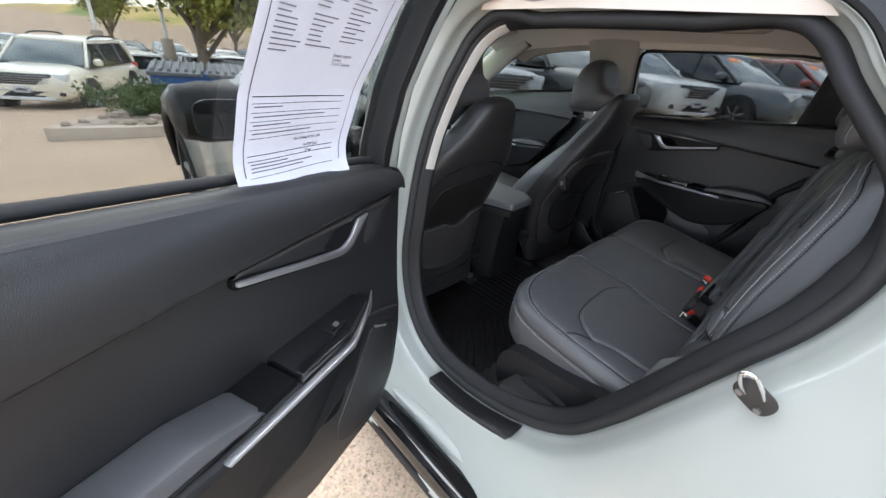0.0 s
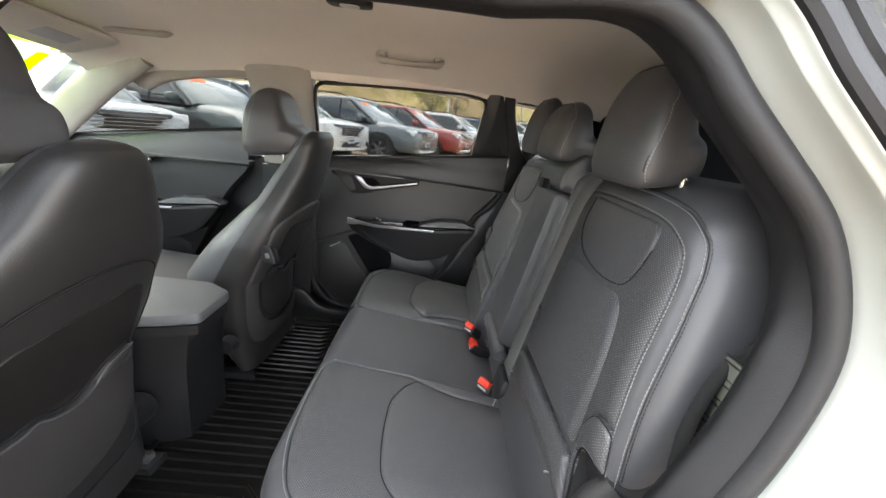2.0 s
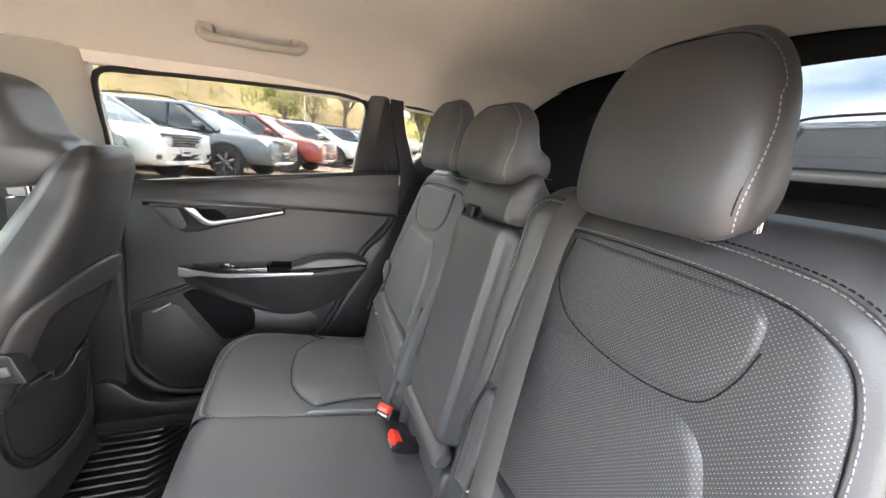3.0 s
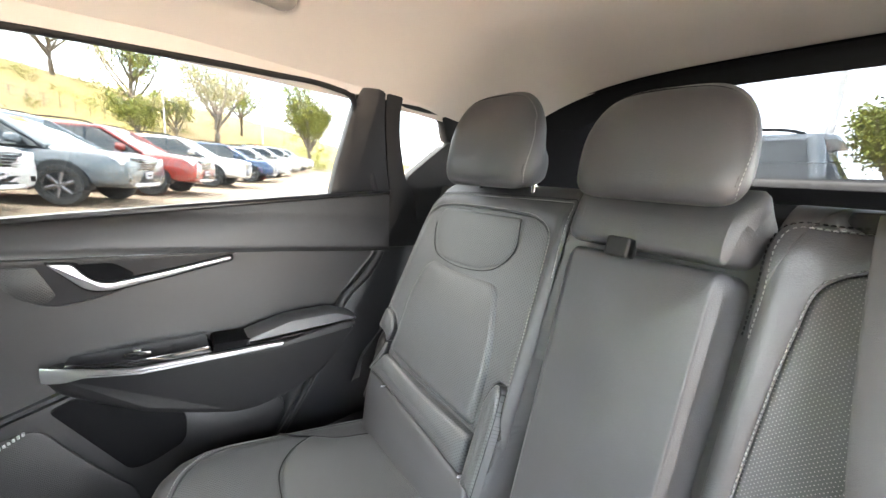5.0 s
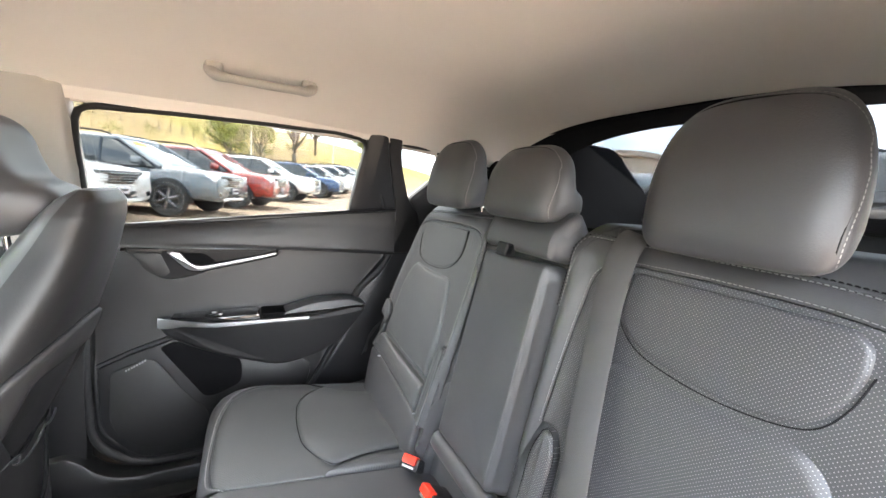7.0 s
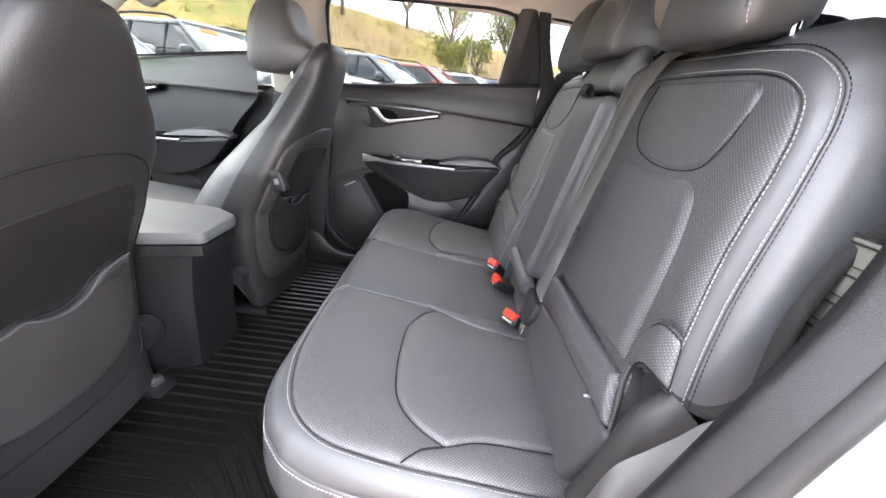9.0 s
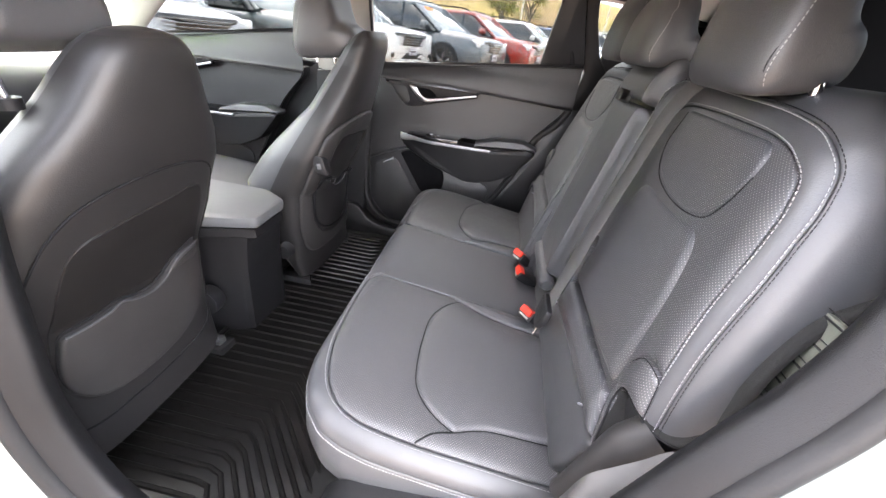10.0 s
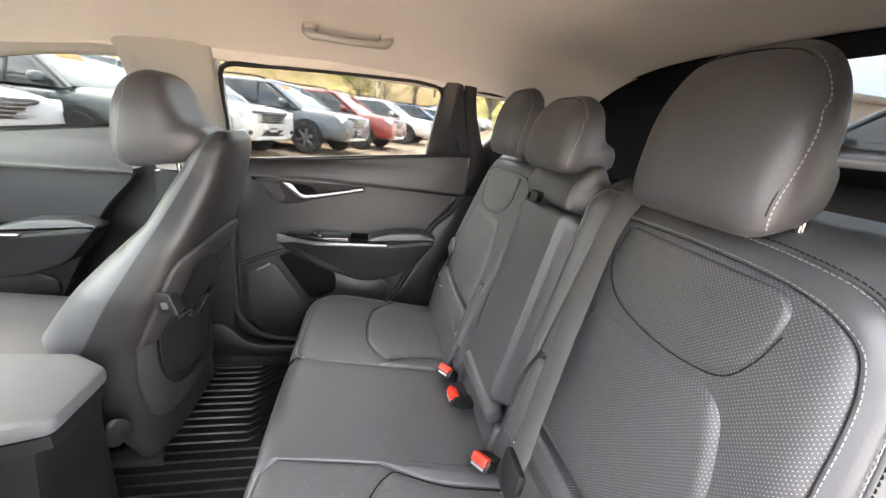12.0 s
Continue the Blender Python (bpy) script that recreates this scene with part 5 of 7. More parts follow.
# ---- front seats ----
def front_seat(cx, y_low, y_top, label):
    """A front seat seen from behind: shell, raised shoulders, back pocket, cushion, headrest."""
    seat = thing("front_seat", label, "car seat", (cx, y_low, 0.3), "front seats")
    zs = np.array([0.31, 0.36, 0.40, 0.46, 0.55, 0.66, 0.78, 0.90, 1.00, 1.07, 1.12, 1.15, 1.168])
    hw = np.array([0.205, 0.212, 0.215, 0.218, 0.225, 0.230, 0.222, 0.190, 0.144, 0.118, 0.113, 0.100, 0.080])
    th = np.array([0.045, 0.06, 0.07, 0.085, 0.095, 0.10, 0.098, 0.09, 0.08, 0.068, 0.055, 0.042, 0.02])
    lean_in = 0.0
    if cx < 0:
        zs = np.array([0.31, 0.36, 0.40, 0.46, 0.55, 0.66, 0.78, 0.90, 0.96, 1.03, 1.08, 1.11, 1.128, 1.138, 1.142])
        hw = np.array([0.205, 0.212, 0.215, 0.218, 0.225, 0.232, 0.236, 0.222, 0.190, 0.134, 0.104, 0.086, 0.066, 0.040, 0.012])
        th = np.array([0.045, 0.06, 0.07, 0.085, 0.095, 0.10, 0.098, 0.09, 0.085, 0.077, 0.068, 0.058, 0.045, 0.028, 0.010])
        lean_in = 0.028
    lean = lambda z: np.where(z < 0.66, np.interp(z, [0.31, 0.40, 0.50, 0.66], [-0.110, -0.108, -0.113, -0.125]) + y_low + np.interp(z, zs, th), np.interp(z, [0.40, 1.168], [y_low + 0.09, y_top + 0.06]))
    z_f = np.concatenate([np.linspace(0.31, zs[-3], 58), np.linspace(zs[-3], zs[-1], 9)[1:]])
    w_f, t_f = np.interp(z_f, zs, hw), np.interp(z_f, zs, th)
    y_f = lean(z_f)
    secs = []
    for z, w, t, y in zip(z_f, w_f, t_f, y_f):
        o = oval(cx + lean_in * float(np.clip((z - 0.80) / 0.25, 0, 1)), y, w, t, 2.8, 64)
        o[:, 1] = np.where(o[:, 1] > y, y + (o[:, 1] - y) * (0.8 + 1.1 * math.sin(math.pi * min(1, max(0, (z - 0.30) / 0.64)))), o[:, 1])
        secs.append(np.stack([o[:, 0], o[:, 1], np.full(64, z)], 1))
    loft("backrest", secs, LEATHER, seat, "black leather backrest")
    wrap = [31 + i for i in range(35)]
    skin = []
    for q, y in zip(secs, y_f):
        r = q[[i % 64 for i in wrap]].copy()
        r[:, :2] += (r[:, :2] - [cx, y]) * 0.012
        skin.append(r)
    nw = len(wrap)
    part("rear_cover", np.vstack(skin), [(r * nw + i, r * nw + i + 1, (r + 1) * nw + i + 1, (r + 1) * nw + i) for r in range(len(skin) - 1) for i in range(nw - 1)], PLASTIC_COVER, seat, "seat back cover, coloured darker for shade", 50)
    def rear(p):
        z = p[:, 1]
        w, t, y = np.interp(z, zs, hw), np.interp(z, zs, th), lean(z)
        r = np.clip(np.abs((p[:, 0] - cx) / w), 0, 0.995)
        return np.stack([p[:, 0], y - t * (1 - r ** 2.8) ** (1 / 2.8), z], 1)
    inb = -1 if cx > 0 else 1
    rim_o = np.array([(-0.200, 0.410), (-0.213, 0.56), (-0.213, 0.66), (-0.206, 0.729), (-0.192, 0.79), (-0.167, 0.851), (-0.134, 0.888), (-0.10, 0.904), (-0.048, 0.915), (0.045, 0.918), (0.125, 0.902), (0.175, 0.868), (0.196, 0.80), (0.206, 0.66), (0.200, 0.50), (0.170, 0.415), (0.07, 0.398), (-0.07, 0.396)])
    rim_i = np.array([(-0.158, 0.470), (-0.186, 0.55), (-0.178, 0.62), (-0.163, 0.70), (-0.158, 0.746), (-0.143, 0.808), (-0.12, 0.829), (-0.069, 0.840), (0.0, 0.847), (0.05, 0.851), (0.098, 0.855), (0.132, 0.845), (0.146, 0.80), (0.152, 0.72), (0.164, 0.635), (0.152, 0.54), (0.110, 0.480), (0.03, 0.448), (-0.052, 0.445), (-0.115, 0.451)])
    ang_s = np.linspace(-math.pi, math.pi, 200, endpoint=False)
    loops = []
    for line in (rim_o, rim_i):
        dense = curve(line, 600, True) - [-0.01, 0.66]
        a = np.arctan2(dense[:, 1], dense[:, 0])
        o = np.argsort(a)
        r = np.interp(ang_s, a[o], np.hypot(*dense[o].T), period=2 * math.pi)
        loops.append(np.stack([cx + inb * (-0.01 + r * np.cos(ang_s)), 0.66 + r * np.sin(ang_s)], 1))
    band("back_shell", loops[0], loops[1], rear, PLASTIC_BACK, seat, True, 0.007, 0.002, 0.02, 0.011, label="hard plastic shell round the seat back", flip=inb > 0)
    tube("seam", rear(loops[0]) - np.array([0, 0.003, 0]), 0.0022, THREAD_DARK, seat, "dark joint round the shell", 6, True)
    pad("recessed_panel", loops[1], rear, PLASTIC_PANEL, seat, 0.002, 0.0, 0.03, 0.0045, label="darker recessed back panel", flip=inb < 0)
    lip = [(-0.162, 0.648), (-0.127, 0.649), (-0.087, 0.653), (-0.063, 0.660), (-0.036, 0.647), (0.009, 0.640), (0.051, 0.655), (0.075, 0.687), (0.140, 0.698)]
    pocket = poly([(cx + inb * a, b) for a, b in lip + [(0.157, 0.635), (0.146, 0.54), (0.105, 0.487), (0.029, 0.457), (-0.052, 0.454), (-0.115, 0.460), (-0.152, 0.478), (-0.172, 0.510), (-0.180, 0.553), (-0.176, 0.596)]], [0.01, 0.02, 0.012, 0.012, 0.012, 0.03, 0.03, 0.02, 0.008, 0.04, 0.04, 0.05, 0.06, 0.06, 0.05, 0.04, 0.03, 0.03, 0.03], 220)
    pad("map_pocket", pocket, rear, PLASTIC_BACK, seat, 0.006, 0.004, 0.03, 0.020, label="scuffed seat-back pocket", flip=inb < 0)
    tube("seam", rear(pocket) - np.array([0, 0.006, 0]), 0.004, THREAD_DARK, seat, "dark gap round the pocket", 6, True)
    lip_p = curve([(cx + inb * a, b - 0.003) for a, b in lip], 60)
    # The paler rod paints the gloss highlight on the pocket's rolled edge.
    tube("pocket_lip", rear(lip_p) - np.array([0, 0.0195, 0]), 0.0022, LEATHER, seat, "pocket edge with its highlight as a paler rod", 8)
    # cushion
    cs = []
    for t in np.linspace(0, 1, 20):
        y = y_low + 0.10 + 0.50 * t
        o = oval(cx, 0.49 + 0.03 * t, 0.25, 0.085, 4, 48)
        cs.append(np.stack([o[:, 0], np.full(48, y), o[:, 1]], 1))
    loft("seat_cushion", cs, LEATHER, seat, "black leather seat cushion")
    box("seat_base", (cx - 0.22, y_low + 0.12, 0.28), (cx + 0.22, y_low + 0.55, 0.42), PLASTIC, seat, "black plastic seat base", 0.02)
    for sx in (-1, 1):
        box("seat_rail", (cx + sx * 0.19 - 0.02, y_low - 0.11, 0.265), (cx + sx * 0.19 + 0.02, y_low + 0.6, 0.30), RUBBER, seat, "dark steel seat rail", 0.004)
    inb = -1 if cx > 0 else 1
    knob = [np.stack([np.full(24, cx + inb * (0.235 + a)), y_low + (0.07 if cx > 0 else -0.06) + b * np.cos(np.linspace(0, 2 * math.pi, 24, endpoint=False)), 0.43 + b * np.sin(np.linspace(0, 2 * math.pi, 24, endpoint=False))], 1) for a, b in ((-0.03, 0.04), (0.0, 0.042), (0.012, 0.038), (0.016, 0.02))]
    loft("recliner_cover", knob, PLASTIC_SOFT, seat, "round plastic hinge cover")
    if cx > 0:
        sw = axes((cx + inb * 0.200, y_low - 0.165, 0.765), (0, 1, -0.2), (0, 0.2, 1), (inb, 0, 0))
        slab("switch_plate", poly([(-0.022, -0.035), (0.020, -0.020), (0.022, 0.038), (-0.016, 0.030)], 0.01, 40), sw, -0.03, 0.006, PLASTIC_SOFT, seat, "small grey seat switch plate", 0.004)
        slab("seat_switch", poly([(-0.007, -0.009), (0.007, -0.009), (0.007, 0.009), (-0.007, 0.009)], 0.002, 20), sw, 0.004, 0.009, SILVER_DARK, seat, "pale rocker switch", 0.001)
    headrest(seat, (cx - (0.055 if cx < 0 else -0.022), y_top + (0.185 if cx < 0 else 0.20), 1.204 if cx < 0 else 1.182), 0.250 if cx < 0 else 0.26, 0.228 if cx < 0 else 0.222, 0.17 if cx < 0 else 0.205, 0, 0.06, 0.06)
    return seat


front_seat(-0.405, 1.11, 0.80, "black leather driver seat with a scuffed back pocket")
front_seat(0.375, 1.02, 0.69, "black leather passenger seat reclined a little")

# ---- seat foot and latch cover by the open door ----
seat_foot = thing("seat_foot_cover", "black plastic seat foot cover with a recline lever", "seat cover", (-0.6, 0.3, 0.3))
loft("cover", [np.stack([np.full(48, x), *curve([(0.46, 0.30), (0.50, 0.40), (0.47, 0.475), (0.30, 0.50), (0.10, 0.53), (0.02, 0.52), (0.06, 0.36), (0.20, 0.30)], 48, True).T], 1) for x in (-0.60, -0.625, -0.64, -0.645)], PLASTIC, seat_foot, "black plastic seat foot cover")
loft("lever", [np.stack([np.full(40, x), *curve([(0.40, 0.425), (0.36, 0.445), (0.24, 0.425), (0.17, 0.415), (0.18, 0.395), (0.27, 0.395), (0.37, 0.41)], 40, True).T], 1) for x in (-0.645, -0.660, -0.664)], PLASTIC_SOFT, seat_foot, "dark grey fold lever")
def ruled(name, rows, material, parent, label=""):
    """A curved strip through a few curves that run side by side."""
    rows = [curve(r, 30) for r in rows]
    cols = np.array([curve(np.array([r[i] for r in rows]), 14) for i in range(30)])
    v = cols.reshape(-1, 3)
    return part(name, v, [(i * 14 + q, i * 14 + q + 1, (i + 1) * 14 + q + 1, (i + 1) * 14 + q) for i in range(29) for q in range(13)], material, parent, label, 60)


def hinge_side(m, foot):
    """The curved hinge cover and the lap belt that come out beside the cushion; m = -1 on the open side."""
    at_m = lambda rows: [[(m * -x, y, z) for x, y, z in r] for r in rows]
    ruled("hinge_cover", at_m([[(-0.576, 0.105, 0.590), (-0.576, 0.090, 0.650), (-0.576, 0.080, 0.690), (-0.576, 0.064, 0.742), (-0.576, 0.040, 0.772)],
                               [(-0.590, 0.122, 0.600), (-0.590, 0.104, 0.655), (-0.590, 0.093, 0.698), (-0.590, 0.078, 0.751), (-0.590, 0.054, 0.782)],
                               [(-0.604, 0.123, 0.598), (-0.604, 0.108, 0.645), (-0.604, 0.095, 0.700), (-0.604, 0.080, 0.755), (-0.602, 0.052, 0.789)],
                               [(-0.615, 0.117, 0.598), (-0.615, 0.104, 0.637), (-0.615, 0.089, 0.700), (-0.615, 0.075, 0.755), (-0.613, 0.050, 0.791)],
                               [(-0.632, 0.090, 0.560), (-0.632, 0.075, 0.610), (-0.632, 0.060, 0.670), (-0.632, 0.045, 0.725), (-0.630, 0.020, 0.765)],
                               [(-0.628, 0.050, 0.520), (-0.628, 0.035, 0.570), (-0.628, 0.020, 0.630), (-0.628, 0.005, 0.685), (-0.626, -0.02, 0.73)]]), PLASTIC_BACK, foot, "curved dark grey hinge cover")
    ruled("lap_belt", at_m([[(-0.634, 0.122, 0.640), (-0.640, 0.106, 0.714), (-0.640, 0.080, 0.741), (-0.640, 0.055, 0.766), (-0.641, 0.037, 0.789), (-0.645, 0.016, 0.806)],
                            [(-0.650, 0.130, 0.628), (-0.654, 0.112, 0.690), (-0.655, 0.087, 0.719), (-0.655, 0.063, 0.747), (-0.655, 0.042, 0.775), (-0.654, 0.020, 0.797)],
                            [(-0.662, 0.134, 0.612), (-0.666, 0.112, 0.658), (-0.668, 0.088, 0.692), (-0.668, 0.065, 0.724), (-0.666, 0.044, 0.757), (-0.662, 0.022, 0.786)]]), WEB, foot, "woven grey lap belt")
    ruled("notch_liner", at_m([[(-0.535, 0.098, 0.600), (-0.545, 0.070, 0.700), (-0.548, 0.050, 0.780), (-0.56, 0.030, 0.83)],
                               [(-0.585, 0.080, 0.590), (-0.592, 0.050, 0.700), (-0.592, 0.020, 0.780), (-0.60, 0.0, 0.83)],
                               [(-0.65, -0.04, 0.580), (-0.65, -0.06, 0.700), (-0.65, -0.07, 0.780), (-0.64, -0.07, 0.83)]]), PLASTIC, foot, "dark plastic lining of the notch")


hinge_side(-1, seat_foot)
far_foot = thing("seat_foot_cover", "dark plastic hinge cover with a grey lap belt", "seat cover", (0.6, 0.3, 0.3))
loft("cover", [np.stack([np.full(48, x), *curve([(0.46, 0.30), (0.50, 0.40), (0.47, 0.475), (0.30, 0.50), (0.10, 0.53), (0.02, 0.52), (0.06, 0.36), (0.20, 0.30)], 48, True).T], 1) for x in (0.60, 0.625, 0.64, 0.645)], PLASTIC, far_foot, "black plastic seat foot cover")
hinge_side(1, far_foot)
pale = thing("inner_body_vent", "pale grey-green louvred body vent behind the seat", "vent", (-0.60, -0.075, 0.9))
box("panel", (-0.640, -0.066, 0.80), (-0.575, -0.060, 0.985), mat("pale_vent_plastic", (0.105, 0.110, 0.092), 0.5, vary=0.15, vary_scale=12), pale, "", 0.001)
for i in range(6):
    for z, h in ((0.831, 0.0022), (0.840, 0.0009)):
        box("louvre", (-0.640, -0.0605, z - h / 2 + i * 0.030), (-0.575, -0.0588, z + h / 2 + i * 0.030), RUBBER, pale, "", 0.0003)

# ---- centre console ----
console = thing("centre_console", "black centre console with a padded grey lid", "console", (0, 1.1, 0.26))
secs = []
top_c = np.array([(-0.156, 1.055), (-0.110, 0.914), (0.036, 0.916), (0.086, 0.995), (0.09, 1.9), (-0.16, 1.9)])
low_c = np.array([(-0.146, 1.080), (-0.116, 0.972), (0.060, 0.958), (0.108, 1.000), (0.10, 1.9), (-0.15, 1.9)])
for z, k in ((0.27, 1.0), (0.34, 0.98), (0.50, 0.85), (0.60, 0.45), (0.625, 0.20), (0.628, 0.0), (0.655, 0.0)):
    o = poly(top_c * (1 - k) + low_c * k, [0.012, 0.010, 0.010, 0.012, 0.02, 0.02], 120)
    secs.append(np.stack([o[:, 0], o[:, 1], np.full(120, z)], 1))
loft("console_body", secs, PLASTIC, console, "black plastic console body", True, 28)
slab("console_lid", poly([(-0.160, 1.050), (-0.113, 0.908), (0.038, 0.910), (0.090, 0.995), (0.095, 1.25), (-0.165, 1.25)], [0.02, 0.015, 0.015, 0.02, 0.02, 0.02], 120), axes((0, 0, 0), (1, 0, 0), (0, 1, 0), (0, 0, 1)), 0.658, 0.692, mat("grey_padded_lid", (0.075, 0.079, 0.083), 0.5, grain=0.4, grain_scale=700, vary=0.1), console, "padded grey console lid", 0.009)

knob_c = np.array([0.088, 0.955, 0.47])
loft("hook", [np.stack([np.full(24, knob_c[0] + a), knob_c[1] + b * np.cos(np.linspace(0, 2 * math.pi, 24, endpoint=False)), knob_c[2] + b * np.sin(np.linspace(0, 2 * math.pi, 24, endpoint=False))], 1) for a, b in ((-0.02, 0.024), (0.0, 0.026), (0.014, 0.028), (0.02, 0.022), (0.022, 0.006))], PLASTIC_SOFT, console, "round plastic bag hook")

rail = thing("seat_rail_cover", "black steel seat rail end beside the console", "seat rail", (-0.21, 1.03, 0.27))
box("rail_channel", (-0.245, 0.985, 0.275), (-0.185, 1.30, 0.302), RUBBER, rail, "", 0.005)
box("rail_slide", (-0.230, 1.00, 0.300), (-0.200, 1.30, 0.318), SILVER_DARK, rail, "dark steel slide", 0.003)
for y in (1.005, 1.06):
    tube("rail_bolt", [(-0.215, y, 0.316), (-0.215, y, 0.326)], 0.009, SILVER_DARK, rail, "steel bolt", 12)

# ---- floor mat ----
floor_mat = thing("floor_mat", "black ribbed rubber floor mat", "floor mat", (0, 0.8, 0.27))
box("mat_base", (-0.64, 0.46, 0.266), (0.62, 1.06, 0.276), MAT_RUBBER, floor_mat, "", 0.004)
for i in range(38):
    x0 = -0.605 + i * 0.0325
    edge_y = 0.715 + 0.30 * np.clip(-0.31 - x0, 0, 1) if x0 < -0.05 else 0.70 + 0.25 * np.clip(x0 - 0.25, 0, 1)
    out = -1 if x0 < -0.05 else 1
    end = x0 + out * (edge_y - 0.50) * (1.15 if abs(x0) > 0.22 else 0.0)
    stop = 0.50
    if abs(end) > 0.615:
        stop = edge_y - (0.615 - abs(x0)) / 1.15 if abs(x0) < 0.6 else edge_y - 0.01
        end = out * 0.615
    tube("rib", [(x0, 1.035, 0.277), (x0, edge_y + 0.02, 0.277), (x0 + (end - x0) * 0.12, edge_y - 0.012, 0.277), (end, stop, 0.277)], 0.0062, MAT_RUBBER, floor_mat, "", 6, flat=0.8)
tube("mat_rim", [(-0.63, 0.47, 0.28), (-0.63, 1.05, 0.28), (0.61, 1.05, 0.28), (0.61, 0.47, 0.28)], 0.009, MAT_RUBBER, floor_mat, "", 8, True)

# ---- belts and buckles ----
seat_belt = thing("seat_belt", "grey seat belt lying over the backrest", "seat belt", (-0.2, 0.05, 0.7))
up_c = curve([(-0.215, -0.07, 1.178), (-0.217, -0.02, 1.170), (-0.222, 0.014, 1.125), (-0.238, 0.052, 1.0), (-0.262, 0.092, 0.86), (-0.288, 0.128, 0.73)], 60)
def ribbon(name, path, width, across, material, parent, label=""):
    p = np.asarray(path, float)
    a = np.asarray(across, float)
    tan = np.gradient(p, axis=0)
    nrm = np.cross(tan, np.tile(a, (len(p), 1)))
    nrm /= np.linalg.norm(nrm, axis=1)[:, None]
    offs = [(-0.5, 0), (-0.45, 0.5), (0.45, 0.5), (0.5, 0), (0.45, -0.5), (-0.45, -0.5)]
    secs = [np.array([p[i] + a * width * u + nrm[i] * 0.0022 * v for u, v in offs]) for i in range(len(p))]
    return loft(name, secs, material, parent, label, True, 40)


ribbon("webbing", up_c, 0.047, (0.985, 0.05, 0.17), WEB, seat_belt, "woven grey belt webbing")
slab("belt_tongue", poly([(-0.03, -0.018), (0.03, -0.018), (0.03, 0.012), (0.012, 0.04), (-0.012, 0.04), (-0.03, 0.012)], 0.006, 50), axes((-0.290, 0.134, 0.705), (0.98, 0.05, 0.17), (-0.17, 0.25, -0.95), (0, 0.96, 0.27)), -0.006, 0.008, PLASTIC, seat_belt, "black belt tongue", 0.003)
slab("tongue_plate", poly([(-0.010, 0.03), (0.010, 0.03), (0.010, 0.06), (-0.010, 0.06)], 0.003, 30), axes((-0.290, 0.134, 0.705), (0.98, 0.05, 0.17), (-0.17, 0.25, -0.95), (0, 0.96, 0.27)), -0.001, 0.002, CHROME, seat_belt, "steel tongue plate", 0.0005)

guide = thing("belt_guide", "black plastic belt guide on the backrest shoulder", "belt guide", (-0.205, -0.05, 1.168))
guide_o = oval(0, 0, 0.042, 0.020, 3.0, 48)
gp = axes((-0.212, -0.052, 1.170), (1, 0, 0), (0, 1, 0.10), (0, -0.10, 1))
loft("bezel", [gp(*(guide_o * kk).T, np.full(48, ww)) for kk, ww in ((1.0, -0.012), (1.0, 0.004), (0.94, 0.009), (0.82, 0.009), (0.76, 0.004), (0.74, -0.012))], PLASTIC, guide, "", False)


def buckle(x, y, z, turn, lean):
    b = thing("belt_buckle", "black seat belt buckle with a red button", "belt buckle", (x, y, z), "belt buckles")
    r = turned(lean, 0, turn)
    f = axes((x, y, z), r[:, 0], r[:, 1], r[:, 2])
    slab("buckle_body", poly([(-0.019, -0.075), (0.019, -0.075), (0.022, 0.020), (-0.022, 0.020)], 0.006, 40), f, -0.014, 0.014, PLASTIC, b, "", 0.005)
    slab("release_button", poly([(-0.018, 0.006), (0.018, 0.006), (0.017, 0.028), (-0.017, 0.028)], 0.003, 30), f, -0.002, 0.0165, RED, b, "red release button", 0.003)
    slab("tongue_slot", poly([(-0.015, 0.018), (0.015, 0.018), (0.015, 0.0215), (-0.015, 0.0215)], 0.001, 16), f, -0.010, -0.005, SILVER, b, "steel tongue slot", 0.0005)
    return b


buckle(0.122, 0.158, 0.592, 38, 40)
buckle(0.030, 0.150, 0.583, 4, 30)
buckle(-0.172, 0.138, 0.594, 38, 34)


# ---- roof fittings ----
def grab_handle(y):
    g = thing("grab_handle", "beige plastic roof grab handle", "grab handle", (0.45, y, 1.42), "roof grab handles")
    p = curve([(0.440, y + 0.100, 1.452), (0.428, y + 0.101, 1.436), (0.412, y + 0.092, 1.424), (0.402, y + 0.070, 1.421), (0.398, y, 1.419), (0.402, y - 0.070, 1.421), (0.412, y - 0.092, 1.424), (0.428, y - 0.101, 1.436), (0.440, y - 0.100, 1.452)], 60)
    tube("grip", p, np.interp(np.linspace(0, 1, 60), [0, 0.12, 0.25, 0.75, 0.88, 1], [0.019, 0.017, 0.0135, 0.0135, 0.017, 0.019]), PLASTIC_BEIGE, g, "", 16, flat=0.7)
    for s in (-1, 1):
        box("handle_foot", (0.418, y + s * 0.098 - 0.017, 1.430), (0.455, y + s * 0.098 + 0.017, 1.462), PLASTIC_BEIGE, g, "", 0.010)


grab_handle(0.460)
grab_handle(1.38)
lamp = thing("ceiling_lamp", "small black reading lamp set in the headliner", "ceiling lamp", (0.03, 0.57, 1.485))
slab("lamp_body", oval(0, 0, 0.026, 0.055, 3.5, 48), axes((0.035, 0.575, 1.488), (1, 0, 0), (0, 1, 0), (0, 0, 1)), -0.012, 0.006, PLASTIC, lamp, "", 0.005)
slab("lens", oval(0, 0, 0.014, 0.024, 3, 32), axes((0.035, 0.575, 1.488), (1, 0, 0), (0, 1, 0), (0, 0, 1)), -0.0145, -0.006, LAMP_LENS, lamp, "frosted grey lens", 0.002)
visor = thing("sun_visor", "beige folding sun visor", "sun visor", (0.35, 1.62, 1.40))
